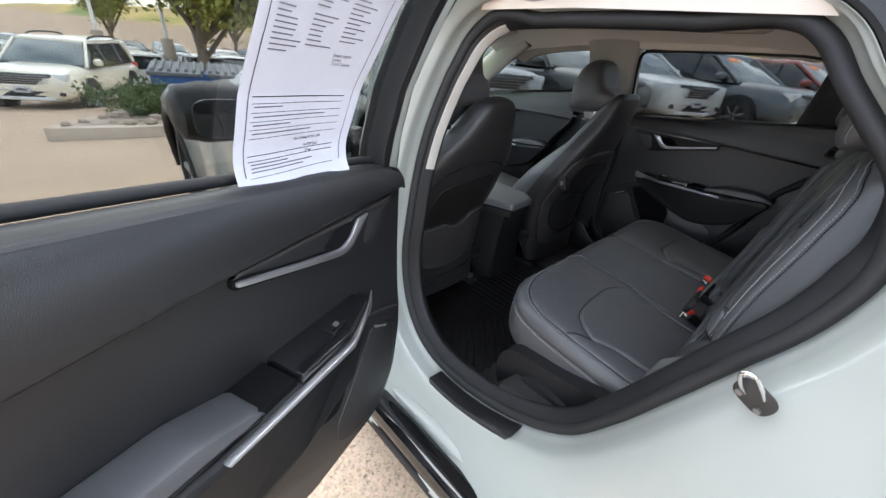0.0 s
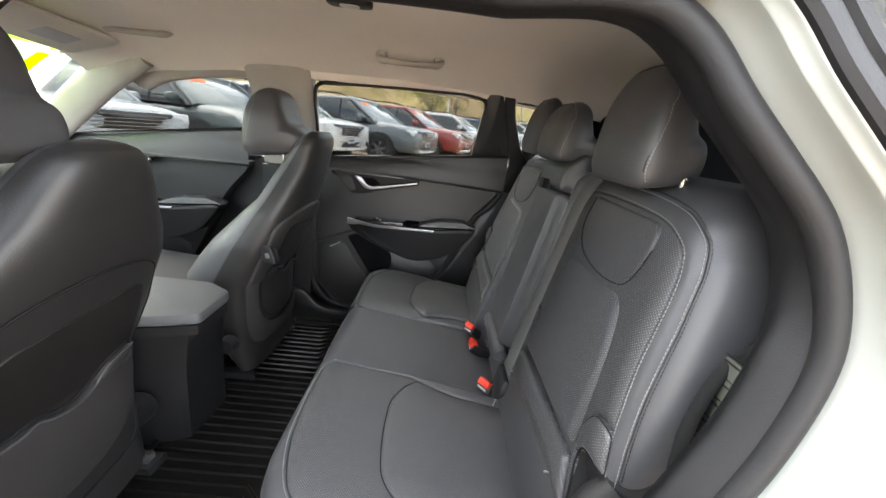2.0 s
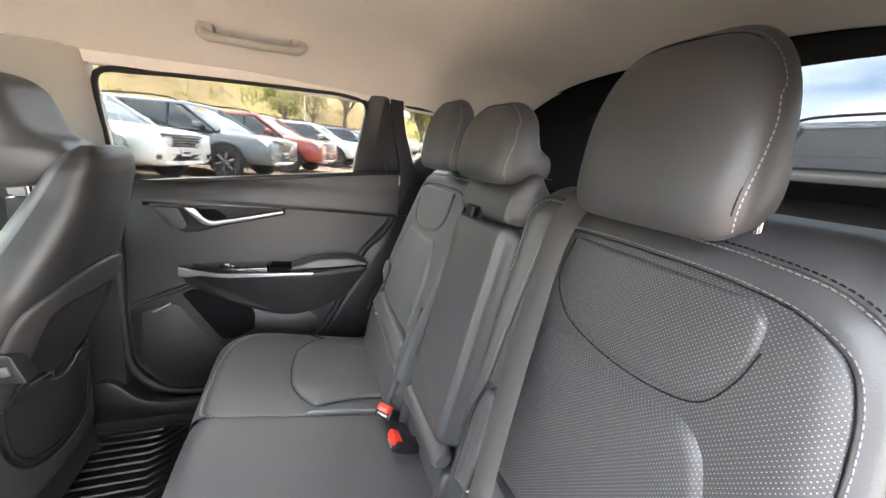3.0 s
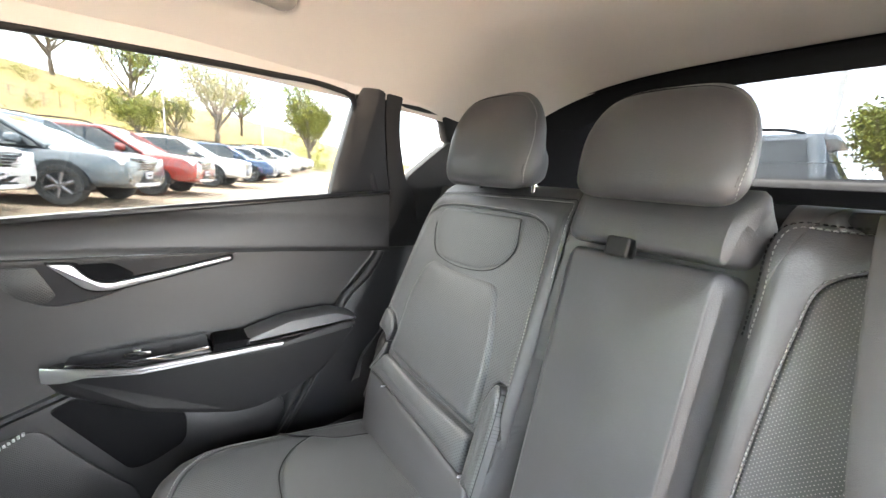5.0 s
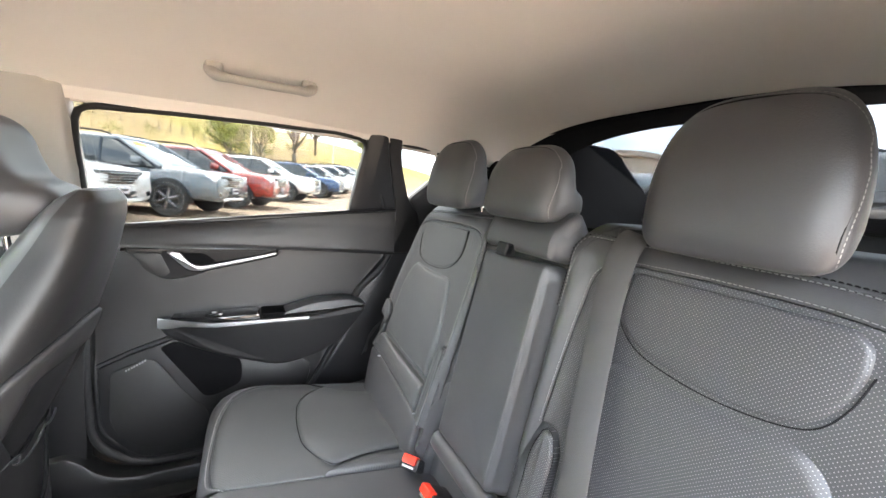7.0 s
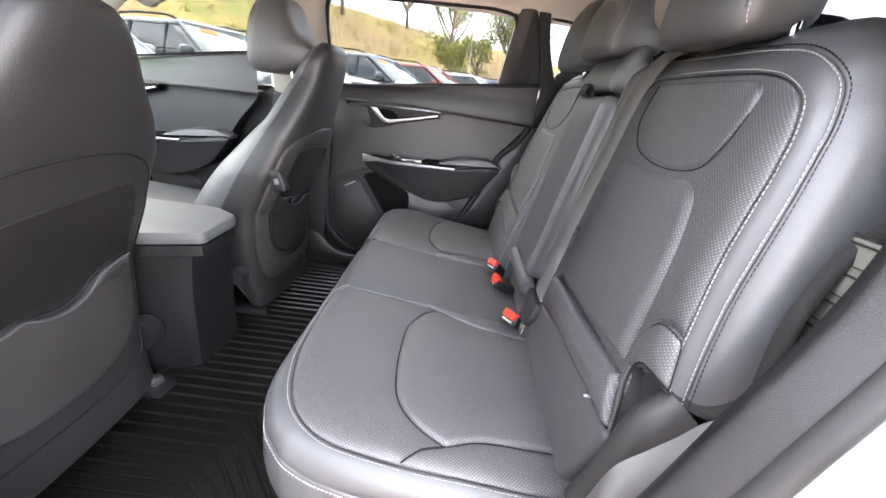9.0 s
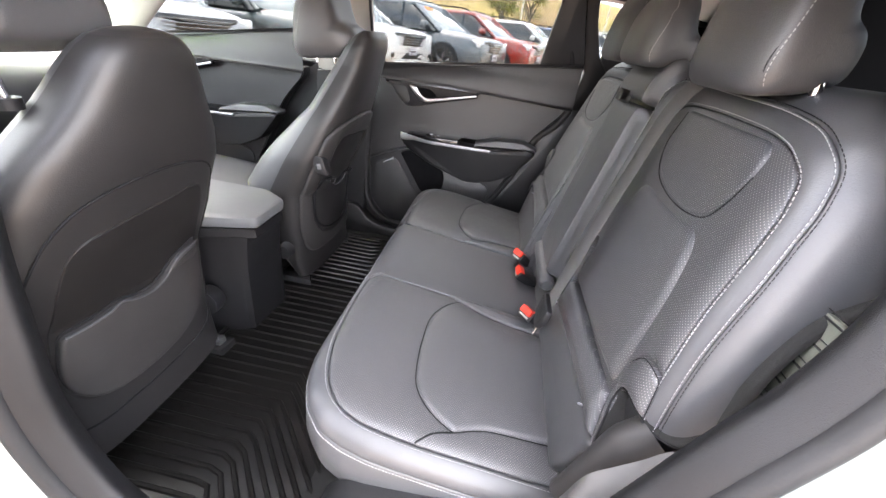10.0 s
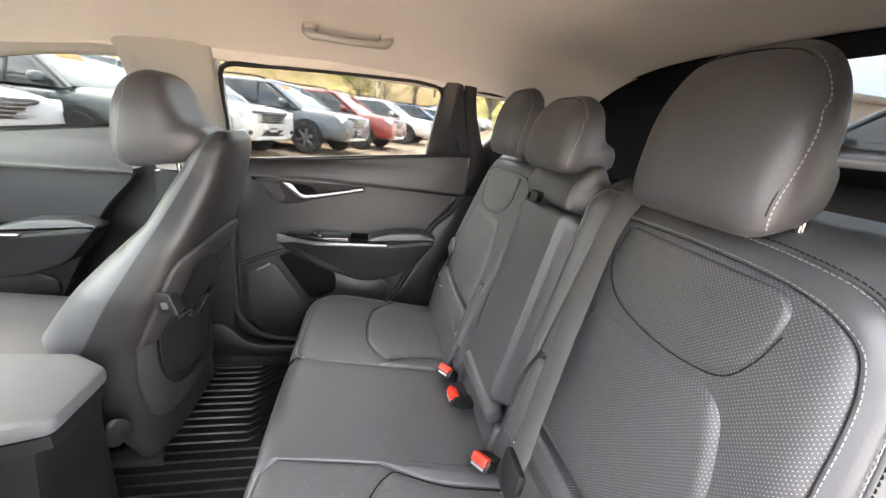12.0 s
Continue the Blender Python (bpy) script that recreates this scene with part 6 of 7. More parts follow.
slab("visor_board", poly([(0.10, -0.10), (0.49, -0.12), (0.48, 0.08), (0.12, 0.08)], 0.03, 60), axes((0, 1.60, 1.412), (1, 0, -0.10), (0, 0.95, -0.28), (0.1, 0.28, 0.95)), -0.009, 0.009, HEADLINER, visor, "", 0.008)
slab("visor_label", poly([(0.28, -0.05), (0.40, -0.05), (0.40, 0.02), (0.28, 0.02)], 0.004, 24), axes((0, 1.60, 1.412), (1, 0, -0.10), (0, 0.95, -0.28), (0.1, 0.28, 0.95)), -0.0105, 0.0, PAPER, visor, "pale warning label", 0.001)

# ---- front of the cabin ----
dash = thing("dashboard", "dark dashboard with a curved screen", "dashboard", (0, 2.2, 0.7))
secs = []
for x in np.linspace(-0.74, 0.74, 30):
    o = curve([(1.98, 0.62), (1.96, 0.80), (2.02, 0.92), (2.2, 0.965), (2.5, 0.94), (2.5, 0.5), (2.1, 0.5)], 40, True)
    secs.append(np.stack([np.full(40, x), o[:, 0], o[:, 1]], 1))
loft("dash_body", secs, PLASTIC_SOFT, dash, "dark grey dashboard body")
wheel = thing("steering_wheel", "black leather steering wheel", "steering wheel", (-0.37, 1.83, 0.90))
ang = np.linspace(0, 2 * math.pi, 48, endpoint=False)
wu, wv = np.array([1, 0, 0]), np.array([0, 0.42, 0.91])
wc = np.array([-0.37, 1.80, 0.90])
tube("rim", [wc + 0.18 * (math.cos(a) * wu + math.sin(a) * wv) for a in ang], 0.016, LEATHER, wheel, "leather rim", 12, True)
for a in (0, math.pi, -math.pi / 2):
    tube("spoke", [wc + 0.03 * (math.cos(a) * wu + math.sin(a) * wv), wc + 0.175 * (math.cos(a) * wu + math.sin(a) * wv)], 0.018, PLASTIC, wheel, "", 8, flat=0.5)
slab("hub", oval(0, 0, 0.075, 0.06, 3, 40), axes(wc, wu, wv, (0, -0.91, 0.42)), -0.02, 0.02, PLASTIC, wheel, "", 0.01)
slab("windscreen", poly([(-0.58, 0), (0.58, 0), (0.70, -0.66), (-0.70, -0.66)], 0.02, 60), axes((0, 1.80, 1.40), (1, 0, 0), (0, -0.84, 0.545), (0, 0.545, 0.84)), 0, 0.004, GLASS_SCREEN, car_body, "clear windscreen", 0.001).visible_shadow = False



def translucent(name, color):
    """A thin film that daylight shines through."""
    m = bpy.data.materials.new(name)
    m.use_nodes = True
    n, k = m.node_tree.nodes, m.node_tree.links
    tl = n.new("ShaderNodeBsdfTranslucent")
    tl.inputs[0].default_value = (*color, 1)
    k.new(tl.outputs[0], n["Material Output"].inputs["Surface"])
    return m


banner = thing("windscreen_banner", "lime green lettered film on a teal windscreen strip", "sticker", (0.4, 1.95, 1.3))
film_at = axes((0, 1.80, 1.40), (1, 0, 0), (0, -0.84, 0.545), (0, 0.545, 0.84))
slab("strip", poly([(0.16, -0.06), (0.60, -0.06), (0.645, -0.335), (0.16, -0.335)], 0.01, 40), film_at, -0.006, -0.004, translucent("teal_film", (0.42, 0.52, 0.36)), banner, "", 0.0005)
LIME = translucent("lime_film", (0.90, 0.94, 0.03))
for u in (0.20, 0.36, 0.52):
    slab("letter_block", poly([(u + 0.055, -0.10), (u + 0.10, -0.10), (u + 0.115, -0.325), (u - 0.02, -0.325), (u - 0.02, -0.285), (u + 0.045, -0.265)], 0.006, 40), film_at, -0.009, -0.0068, LIME, banner, "lime green block letter", 0.0005)

# ---- outside ----
def ground_mat():
    """Tan concrete on the lot, dry grass with green patches on the bank above it."""
    m = mat("tan_concrete_and_dry_grass", (0.36, 0.265, 0.185), 0.9, grain=0.8, grain_scale=90, vary=0.22, vary_scale=0.8)
    n, k = m.node_tree.nodes, m.node_tree.links
    b = n["Principled BSDF"]
    geo = n.new("ShaderNodeNewGeometry")
    speck = n.new("ShaderNodeTexVoronoi")
    speck.inputs["Scale"].default_value = 130
    k.new(geo.outputs["Position"], speck.inputs["Vector"])
    dull = n.new("ShaderNodeHueSaturation")
    dull.inputs["Saturation"].default_value, dull.inputs["Value"].default_value = 0.12, 1.5
    k.new(speck.outputs["Color"], dull.inputs["Color"])
    tone = n.new("ShaderNodeMix")
    tone.data_type, tone.blend_type = "RGBA", "MULTIPLY"
    tone.inputs[0].default_value = 0.6
    k.new(b.inputs["Base Color"].links[0].from_socket, tone.inputs[6])
    k.new(dull.outputs[0], tone.inputs[7])
    lot = tone.outputs[2]
    sep = n.new("ShaderNodeSeparateXYZ")
    k.new(geo.outputs["Position"], sep.inputs[0])
    rise = n.new("ShaderNodeMapRange")
    rise.inputs[1].default_value, rise.inputs[2].default_value = 1.25, 1.7
    k.new(sep.outputs["Z"], rise.inputs[0])
    noise = n.new("ShaderNodeTexNoise")
    noise.inputs["Scale"].default_value, noise.inputs["Detail"].default_value = 0.09, 9
    k.new(geo.outputs["Position"], noise.inputs["Vector"])
    ramp = n.new("ShaderNodeValToRGB")
    e = ramp.color_ramp.elements
    e[0].position, e[0].color = 0.36, (0.36, 0.25, 0.12, 1)
    e[1].position, e[1].color = 0.62, (0.16, 0.20, 0.045, 1)
    mid = ramp.color_ramp.elements.new(0.5)
    mid.color = (0.46, 0.35, 0.12, 1)
    k.new(noise.outputs["Fac"], ramp.inputs[0])
    mix = n.new("ShaderNodeMix")
    mix.data_type = "RGBA"
    k.new(rise.outputs[0], mix.inputs[0])
    k.new(lot, mix.inputs[6])
    k.new(ramp.outputs[0], mix.inputs[7])
    k.new(mix.outputs[2], b.inputs["Base Color"])
    return m


def ground_z(x, y):
    """The lot rises a little away from the car and ends in a grassy bank that is higher towards the front."""
    x, y = np.asarray(x, float), np.asarray(y, float)
    r, a = np.hypot(x, y), np.degrees(np.arctan2(y, x))
    lot = np.clip(0.018 * (x - 1.5), 0, 0.9) * np.clip((r - 1.5) / 4, 0, 1)
    top = np.interp(a, [-95, -50, -28, -20, -13, -3.6, 6.5, 12, 40, 70, 100], [0, 0.2, 2.2, 4.0, 6.0, 7.6, 9.2, 9.9, 12, 7, 3])
    foot = np.interp(a, [-95, -25, 0, 40, 70, 100], [60, 46, 40, 34, 55, 75])
    t = np.clip((r - foot) / 30, 0, 1)
    fall = np.clip((a - 48) / 20, 0, 1)
    ahead = -np.clip(0.075 * (y - 2.5), 0, 1.9) * fall * fall * (3 - 2 * fall)
    bumpy = 0.35 * np.sin(x * 0.31 + 1.7 * np.sin(y * 0.13)) * t
    behind = np.clip((-3.0 - y) / 4.0, 0, 1)
    rise = 0.40 * behind * behind * (3 - 2 * behind)
    return lot + ahead + rise + top * t * t * (3 - 2 * t) + bumpy


gx = np.concatenate([np.linspace(-400, -40, 10), np.linspace(-36, 100, 120), np.linspace(110, 500, 12)])
gy = np.concatenate([np.linspace(-400, -60, 10), np.linspace(-56, 100, 130), np.linspace(110, 500, 12)])
ground = sheet("ground", lambda g: np.stack([g[:, 0], g[:, 1], ground_z(g[:, 0], g[:, 1])], 1), gx, gy, ground_mat())
tagged(ground, "tan concrete lot with a grassy bank beyond", "ground", kind="structure")

# ---- own car in front of the doorway ----
own = lambda u, v, w: np.stack([-0.955 + 0.12 * np.clip(u - 2.9, 0, 1) ** 2 - w * 0.0 - 0.03 * np.sin(np.clip((v - 0.3) / 0.7, 0, 1) * math.pi) + w, u, v], 1)
arch = [(3.02 + 0.42 * math.cos(a), 0.36 + 0.42 * math.sin(a)) for a in np.linspace(math.pi - 0.1, 0.1, 14)]
slab("front_door_skin", poly([(0.94, 0.28), (2.02, 0.28), (2.06, 0.60), (2.10, 0.985), (0.94, 1.03)], 0.015, 80), own, 0, 0.05, PAINT, car_body, "warm white front door skin", 0.01)
slab("fender", np.array([(2.04, 0.28)] + [(2.60, 0.28)] + arch + [(3.55, 0.36), (3.70, 0.42), (3.72, 0.66), (3.50, 0.80), (2.95, 0.94), (2.45, 1.0), (2.11, 0.985), (2.07, 0.60)]), own, 0, 0.06, PAINT, car_body, "warm white front fender", 0.012)
sheet("bonnet", lambda g: np.stack([g[:, 0], g[:, 1], 1.03 - 0.085 * np.clip(g[:, 1] - 2.45, 0, 2) ** 1.6 - 0.10 * np.abs(g[:, 0] / 0.9) ** 3], 1), np.linspace(-0.87, 0.87, 25), np.linspace(2.35, 3.72, 20), PAINT, car_body, "warm white bonnet", 0.02)
tube("arch_trim", [own(np.array([3.02 + 0.415 * math.cos(a)]), np.array([0.36 + 0.415 * math.sin(a)]), np.array([0.01]))[0] for a in np.linspace(math.pi + 0.1, -0.1, 30)], 0.03, PLASTIC, car_body, "black wheel arch trim", 8)
slab("front_window", poly([(0.97, 1.035), (2.12, 0.99), (1.98, 1.12), (1.72, 1.30), (0.97, 1.37)], 0.02, 60), lambda u, v, w: np.stack([-(0.90 - 0.75 * np.clip(v - 1.0, 0, 1)) + w, u, v], 1), 0, 0.004, GLASS_SCREEN, car_body, "clear front window pane", 0.001).visible_shadow = False
slab("front_door_inner", poly([(0.97, 0.30), (2.30, 0.30), (2.35, 0.97), (0.97, 1.03)], 0.02, 60), lambda u, v, w: np.stack([-0.865 + w, u, v], 1), 0, 0.10, PLASTIC_SOFT, car_body, "dark grey front door trim", 0.01)
mirror_o = curve([(1.50, 1.085), (1.62, 1.09), (1.70, 1.03), (1.68, 0.94), (1.56, 0.90), (1.48, 0.93), (1.455, 1.0)], 40, True)
mirror = loft("door_mirror", [np.stack([np.full(40, x), *(mirror_o.mean(0) + (mirror_o - mirror_o.mean(0)) * k).T], 1) for x, k in ((-0.935, 0.4), (-0.95, 0.8), (-1.0, 1.0), (-1.10, 1.0), (-1.17, 0.85), (-1.19, 0.5))], PLASTIC, car_body, "black door mirror")
# Black stands in for the dark car side that this mirror reflects.
slab("mirror_glass", oval(0, 0, 0.085, 0.062, 3.5, 40), axes((-1.07, 1.452, 0.995), (1, 0, 0), (0, 0, 1), (0, -1, 0)), -0.03, 0.0, GLOSS, mirror, "mirror glass blackened for its dark reflection", 0.002)


far_mirror_o = curve([(1.86, 1.035), (1.97, 1.045), (2.07, 1.01), (2.09, 0.94), (2.02, 0.89), (1.90, 0.885), (1.855, 0.93)], 40, True)
far_mirror = loft("door_mirror", [np.stack([np.full(40, x), *(far_mirror_o.mean(0) + (far_mirror_o - far_mirror_o.mean(0)) * k).T], 1) for x, k in ((0.93, 0.4), (0.95, 0.8), (1.0, 1.0), (1.10, 1.0), (1.17, 0.85), (1.19, 0.5))], PLASTIC, car_body, "black door mirror")
slab("mirror_glass", oval(0, 0, 0.092, 0.062, 3.5, 40), axes((1.065, 1.850, 0.962), (1, 0, 0), (0, 0, 1), (0, -1, 0)), -0.03, 0.004, mat("mirror_silver", (0.85, 0.86, 0.86), 0.02, metal=1.0, vary=0.0), far_mirror, "silvered mirror glass", 0.002)

mirror_side = lambda u, v, w: np.stack([0.955 + 0.03 * np.sin(np.clip((v - 0.3) / 0.7, 0, 1) * math.pi) - 0.12 * np.clip(u - 2.9, 0, 1) ** 2 - w, u, v], 1)
slab("front_door_skin", poly([(0.94, 0.28), (2.02, 0.28), (2.06, 0.60), (2.10, 0.985), (0.94, 1.03)], 0.015, 80), mirror_side, 0, 0.05, PAINT, car_body, "warm white front door skin", 0.01)
slab("rear_door_skin", poly([(0.93, 0.28), (0.93, 1.03), (-0.10, 1.10), (-0.10, 0.80), (0.10, 0.45), (0.30, 0.28)], 0.03, 80), mirror_side, 0, 0.05, PAINT, car_body, "warm white rear door skin", 0.01)
slab("fender", np.array([(2.04, 0.28)] + [(2.60, 0.28)] + arch + [(3.55, 0.36), (3.70, 0.42), (3.72, 0.66), (3.50, 0.80), (2.95, 0.94), (2.45, 1.0), (2.11, 0.985), (2.07, 0.60)]), mirror_side, 0, 0.06, PAINT, car_body, "warm white front fender", 0.012)
box("bumper", (-0.86, 3.55, 0.22), (0.86, 3.80, 0.72), PAINT, car_body, "warm white front bumper", 0.06)
box("bumper", (-0.88, -1.68, 0.25), (0.88, -1.48, 0.72), PAINT, car_body, "warm white rear bumper", 0.06)
for x in (-0.92, 0.92):
    for y in (3.02, -0.68):
        a_w = np.linspace(0, 2 * math.pi, 40, endpoint=False)
        sd = 1 if x > 0 else -1
        tyre = loft("wheel", [np.stack([np.full(40, x + sd * d), y + r * np.cos(a_w), 0.36 + r * np.sin(a_w)], 1) for d, r in ((-0.22, 0.23), (-0.22, 0.34), (-0.18, 0.36), (-0.02, 0.36), (0.01, 0.34), (0.015, 0.26), (-0.01, 0.24))], RUBBER, car_body, "black tyre on a dark rim")
        for i in range(5):
            a = i * 2 * math.pi / 5
            tube("spoke", [(x, y + 0.02 * math.cos(a), 0.36 + 0.02 * math.sin(a)), (x - sd * 0.01, y + 0.25 * math.cos(a), 0.36 + 0.25 * math.sin(a))], 0.03, SILVER_DARK, tyre, "dark alloy spoke", 6, flat=0.5, up=(1, 0, 0))


# ---- vehicles ----
ORANGE = mat("orange_sticker", (0.85, 0.20, 0.04), 0.6)
LAMP = mat("headlamp_lens", (0.62, 0.64, 0.66), 0.12, coat=0.6, vary=0.2, vary_scale=25)
TYRE = mat("tyre_rubber", (0.03, 0.03, 0.031), 0.75, grain=0.4, grain_scale=120)
RIM = mat("grey_alloy", (0.20, 0.20, 0.21), 0.35, metal=0.7)
# Paler than the side glass: the sky's reflection is put into the colour.
SHIELD = mat("sky_lit_windscreen", (0.10, 0.125, 0.13), 0.05, coat=0.6, vary=0.25, vary_scale=1.2)
RIB_PLASTIC = mat("grey_lid_plastic", (0.13, 0.14, 0.15), 0.55, grain=0.3, vary=0.2)


def wheel_at(parent, x, y, r, material):
    side = 1 if x > 0 else -1
    ang = np.linspace(0, 2 * math.pi, 32, endpoint=False)
    ringx = lambda dx, rr: np.stack([np.full(32, x + side * dx), y + rr * np.cos(ang), r + rr * np.sin(ang)], 1)
    w = loft("wheel", [ringx(d, q) for d, q in ((-0.20, r * 0.62), (-0.20, r * 0.93), (-0.17, r), (0.0, r), (0.03, r * 0.95), (0.035, r * 0.72), (0.02, r * 0.66), (-0.02, r * 0.64))], TYRE, parent, "black tyre on an alloy rim")
    loft("rim", [ringx(d, q) for d, q in ((-0.05, r * 0.66), (0.02, r * 0.66), (0.02, r * 0.60), (-0.06, r * 0.56), (-0.07, 0.02))], TYRE, w, "dark wheel rim", False)
    for i in range(6):
        a = i * math.pi / 3 + 0.3
        c, s = math.cos(a), math.sin(a)
        tube("spoke", [(x + side * 0.025, y + 0.02 * c, r + 0.02 * s), (x + side * 0.020, y + r * 0.63 * c, r + r * 0.63 * s)], 0.034, material, w, "grey alloy spoke", 6, flat=0.5, up=(1, 0, 0))
    return w


def suv(label, boxy=True, sticker=True, pale_rims=False):
    """A parked sport utility vehicle at the origin, its front towards +y."""
    v = thing("suv", label, "car", (0, 0, 0), "parked cars")
    st = [(-2.45, 0.60, 0.95, 0.80), (-2.42, 0.46, 1.06, 0.91), (-2.25, 0.40, 1.12, 0.955), (-1.6, 0.37, 1.135, 0.98), (-0.8, 0.34, 1.13, 0.99), (0.2, 0.33, 1.125, 0.99),
          (1.0, 0.34, 1.125, 0.985), (1.35, 0.35, 1.14, 0.98), (1.7, 0.36, 1.125, 0.97), (2.1, 0.37, 1.085, 0.945), (2.32, 0.36, 1.045, 0.915), (2.42, 0.38, 0.99, 0.875), (2.47, 0.44, 0.90, 0.82)]
    secs = []
    for y, zb, zt, w in st:
        o = oval(0, (zb + zt) / 2, w, (zt - zb) / 2, 5.5 if boxy else 4, 56)
        o[:, 0] *= 1 - 0.05 * np.clip((o[:, 1] - 0.75) / 0.4, 0, 1)
        secs.append(np.stack([o[:, 0], np.full(56, y), o[:, 1]], 1))
    loft("body", secs, PAINT_CAR, v, "", True, 40)
    rake = 0.95 if boxy else 0.75
    cab = [np.array([[x, y, z] for x, y in poly([(-w, -2.28 + t * 0.30), (w, -2.28 + t * 0.30), (w, 1.25 - t * rake), (-w, 1.25 - t * rake)], 0.12, 64)]) for z, w, t in ((1.08, 0.925, 0.0), (1.2, 0.90, 0.2), (1.45, 0.82, 0.65), (1.66, 0.745, 1.0))]
    loft("side_glass", cab, GLASS_DARK, v, "dark tinted side glass")
    loft("roof", [np.array([[x, y, z] for x, y in poly([(-w, -2.16 + d), (w, -2.16 + d), (w, 1.32 - rake - d), (-w, 1.32 - rake - d)], 0.14, 64)]) for z, w, d in ((1.625, 0.77, 0.0), (1.66, 0.765, 0.0), (1.70, 0.735, 0.04), (1.735, 0.60, 0.16), (1.745, 0.40, 0.4))], PAINT_CAR, v)
    slope = np.array([0, -rake, 0.58]) / math.hypot(rake, 0.58)
    out = np.array([0, 0.58, rake]) / math.hypot(rake, 0.58)
    scr = axes((0, 1.262, 1.09), (1, 0, 0), slope, out)
    ln = math.hypot(rake, 0.58)
    slab("windscreen", poly([(-0.84, 0.04), (0.84, 0.04), (0.68, ln * 0.95), (-0.68, ln * 0.95)], 0.06, 50), scr, 0.0, 0.012, SHIELD, v, "glossy windscreen toned paler for the sky's reflection", 0.004)
    if sticker:
        slab("sticker", poly([(0.05, ln * 0.76), (0.46, ln * 0.76), (0.44, ln * 0.90), (0.05, ln * 0.90)], 0.01, 20), scr, 0.010, 0.016, ORANGE, v, "orange paper windscreen sticker", 0.002)
    for s in (-1, 1):
        tube("a_pillar", [(s * 0.895, 1.26, 1.08), (s * 0.735, 1.28 - rake, 1.66)], 0.04, PAINT_CAR, v, "", 8)
        tube("b_pillar", [(s * 0.912, 0.05, 1.10), (s * 0.752, 0.0, 1.65)], 0.035, GLASS_DARK, v, "", 6)
        tube("c_pillar", [(s * 0.912, -1.05, 1.10), (s * 0.752, -1.1, 1.65)], 0.04, GLASS_DARK, v, "", 6)
        tube("d_pillar", [(s * 0.88, -2.05, 1.10), (s * 0.73, -1.92, 1.65)], 0.10, PAINT_CAR, v, "", 8)
        tube("roof_rail", curve([(s * 0.66, 0.15, 1.72), (s * 0.67, 0.0, 1.775), (s * 0.67, -1.6, 1.775), (s * 0.66, -1.8, 1.72)], 20), 0.022, PLASTIC, v, "black roof rail", 6)
        loft("mirror", [np.array([[s * x, y, z] for y, z in 0.5 * k * oval(0, 0, 0.2, 0.17, 3, 20) + [0.86, 1.20]]) for x, k in ((0.92, 0.4), (0.98, 1.0), (1.08, 1.0), (1.12, 0.6))], PAINT_CAR, v)
        box("headlamp", (min(s * 0.62, s * 0.88), 2.20, 0.83), (max(s * 0.62, s * 0.88), 2.44, 1.0), LAMP, v, "clear headlamp", 0.03)
        box("sill_trim", (min(s * 0.90, s * 1.0), -1.0, 0.30), (max(s * 0.90, s * 1.0), 1.0, 0.44), PLASTIC, v, "black sill cladding", 0.02)
        box("fog_lamp", (min(s * 0.66, s * 0.80), 2.30, 0.50), (max(s * 0.66, s * 0.80), 2.478, 0.60), GLOSS, v, "", 0.02)
        for y in (1.45, -1.48):
            pts = [(y + 0.475 * math.cos(a), 0.39 + 0.475 * math.sin(a)) for a in np.linspace(-0.15, math.pi + 0.15, 22)]
            slab("wheel_arch", np.array(pts), lambda a, b, w, s=s: np.stack([s * w, a, b], 1), 0.80, 1.0, PLASTIC, v, "black wheel arch cladding", 0.01)
            wheel_at(v, s * 0.985, y, 0.39, LAMP if pale_rims else RIM)
        box("door_handle", (min(s * 0.98, s * 1.005), 0.10, 0.98), (max(s * 0.98, s * 1.005), 0.30, 1.005), PAINT_CAR, v, "", 0.008)
        box("tail_lamp", (min(s * 0.62, s * 0.90), -2.47, 0.90), (max(s * 0.62, s * 0.90), -2.2, 1.05), RED, v, "red tail lamp", 0.02)
    front = lambda a, b, w: np.stack([a, 2.465 + w - 0.09 * np.abs(a / 0.8) ** 3, b], 1)
    slab("grille", poly([(-0.56, 0.74), (0.56, 0.74), (0.62, 0.985), (-0.62, 0.985)], 0.04, 60), front, -0.06, 0.022, GLOSS, v, "black front grille", 0.01)
    for i in range(4):
        slab("grille_bar", poly([(-0.54, 0.775 + i * 0.05), (0.54, 0.775 + i * 0.05), (0.55, 0.793 + i * 0.05), (-0.55, 0.793 + i * 0.05)], 0.006, 40), front, 0.0, 0.032, RIM, v, "grey grille bar", 0.004)
    slab("lower_intake", poly([(-0.62, 0.42), (0.62, 0.42), (0.66, 0.60), (-0.66, 0.60)], 0.04, 60), front, -0.06, 0.026, PLASTIC, v, "black lower bumper intake", 0.01)
    slab("bumper_trim", poly([(-0.60, 0.40), (0.60, 0.40), (0.52, 0.47), (-0.52, 0.47)], 0.02, 40), front, -0.02, 0.036, LAMP, v, "silver bumper trim", 0.008)
    plate = slab("number_plate", poly([(-0.15, 0.56), (0.15, 0.56), (0.15, 0.70), (-0.15, 0.70)], 0.01, 20), front, 0.02, 0.040, PAPER, v, "white plate with a dark bar", 0.003)
    slab("plate_bar", poly([(-0.10, 0.61), (0.10, 0.61), (0.10, 0.65), (-0.10, 0.65)], 0.006, 16), front, 0.03, 0.043, INK, plate, "", 0.001)
    return v


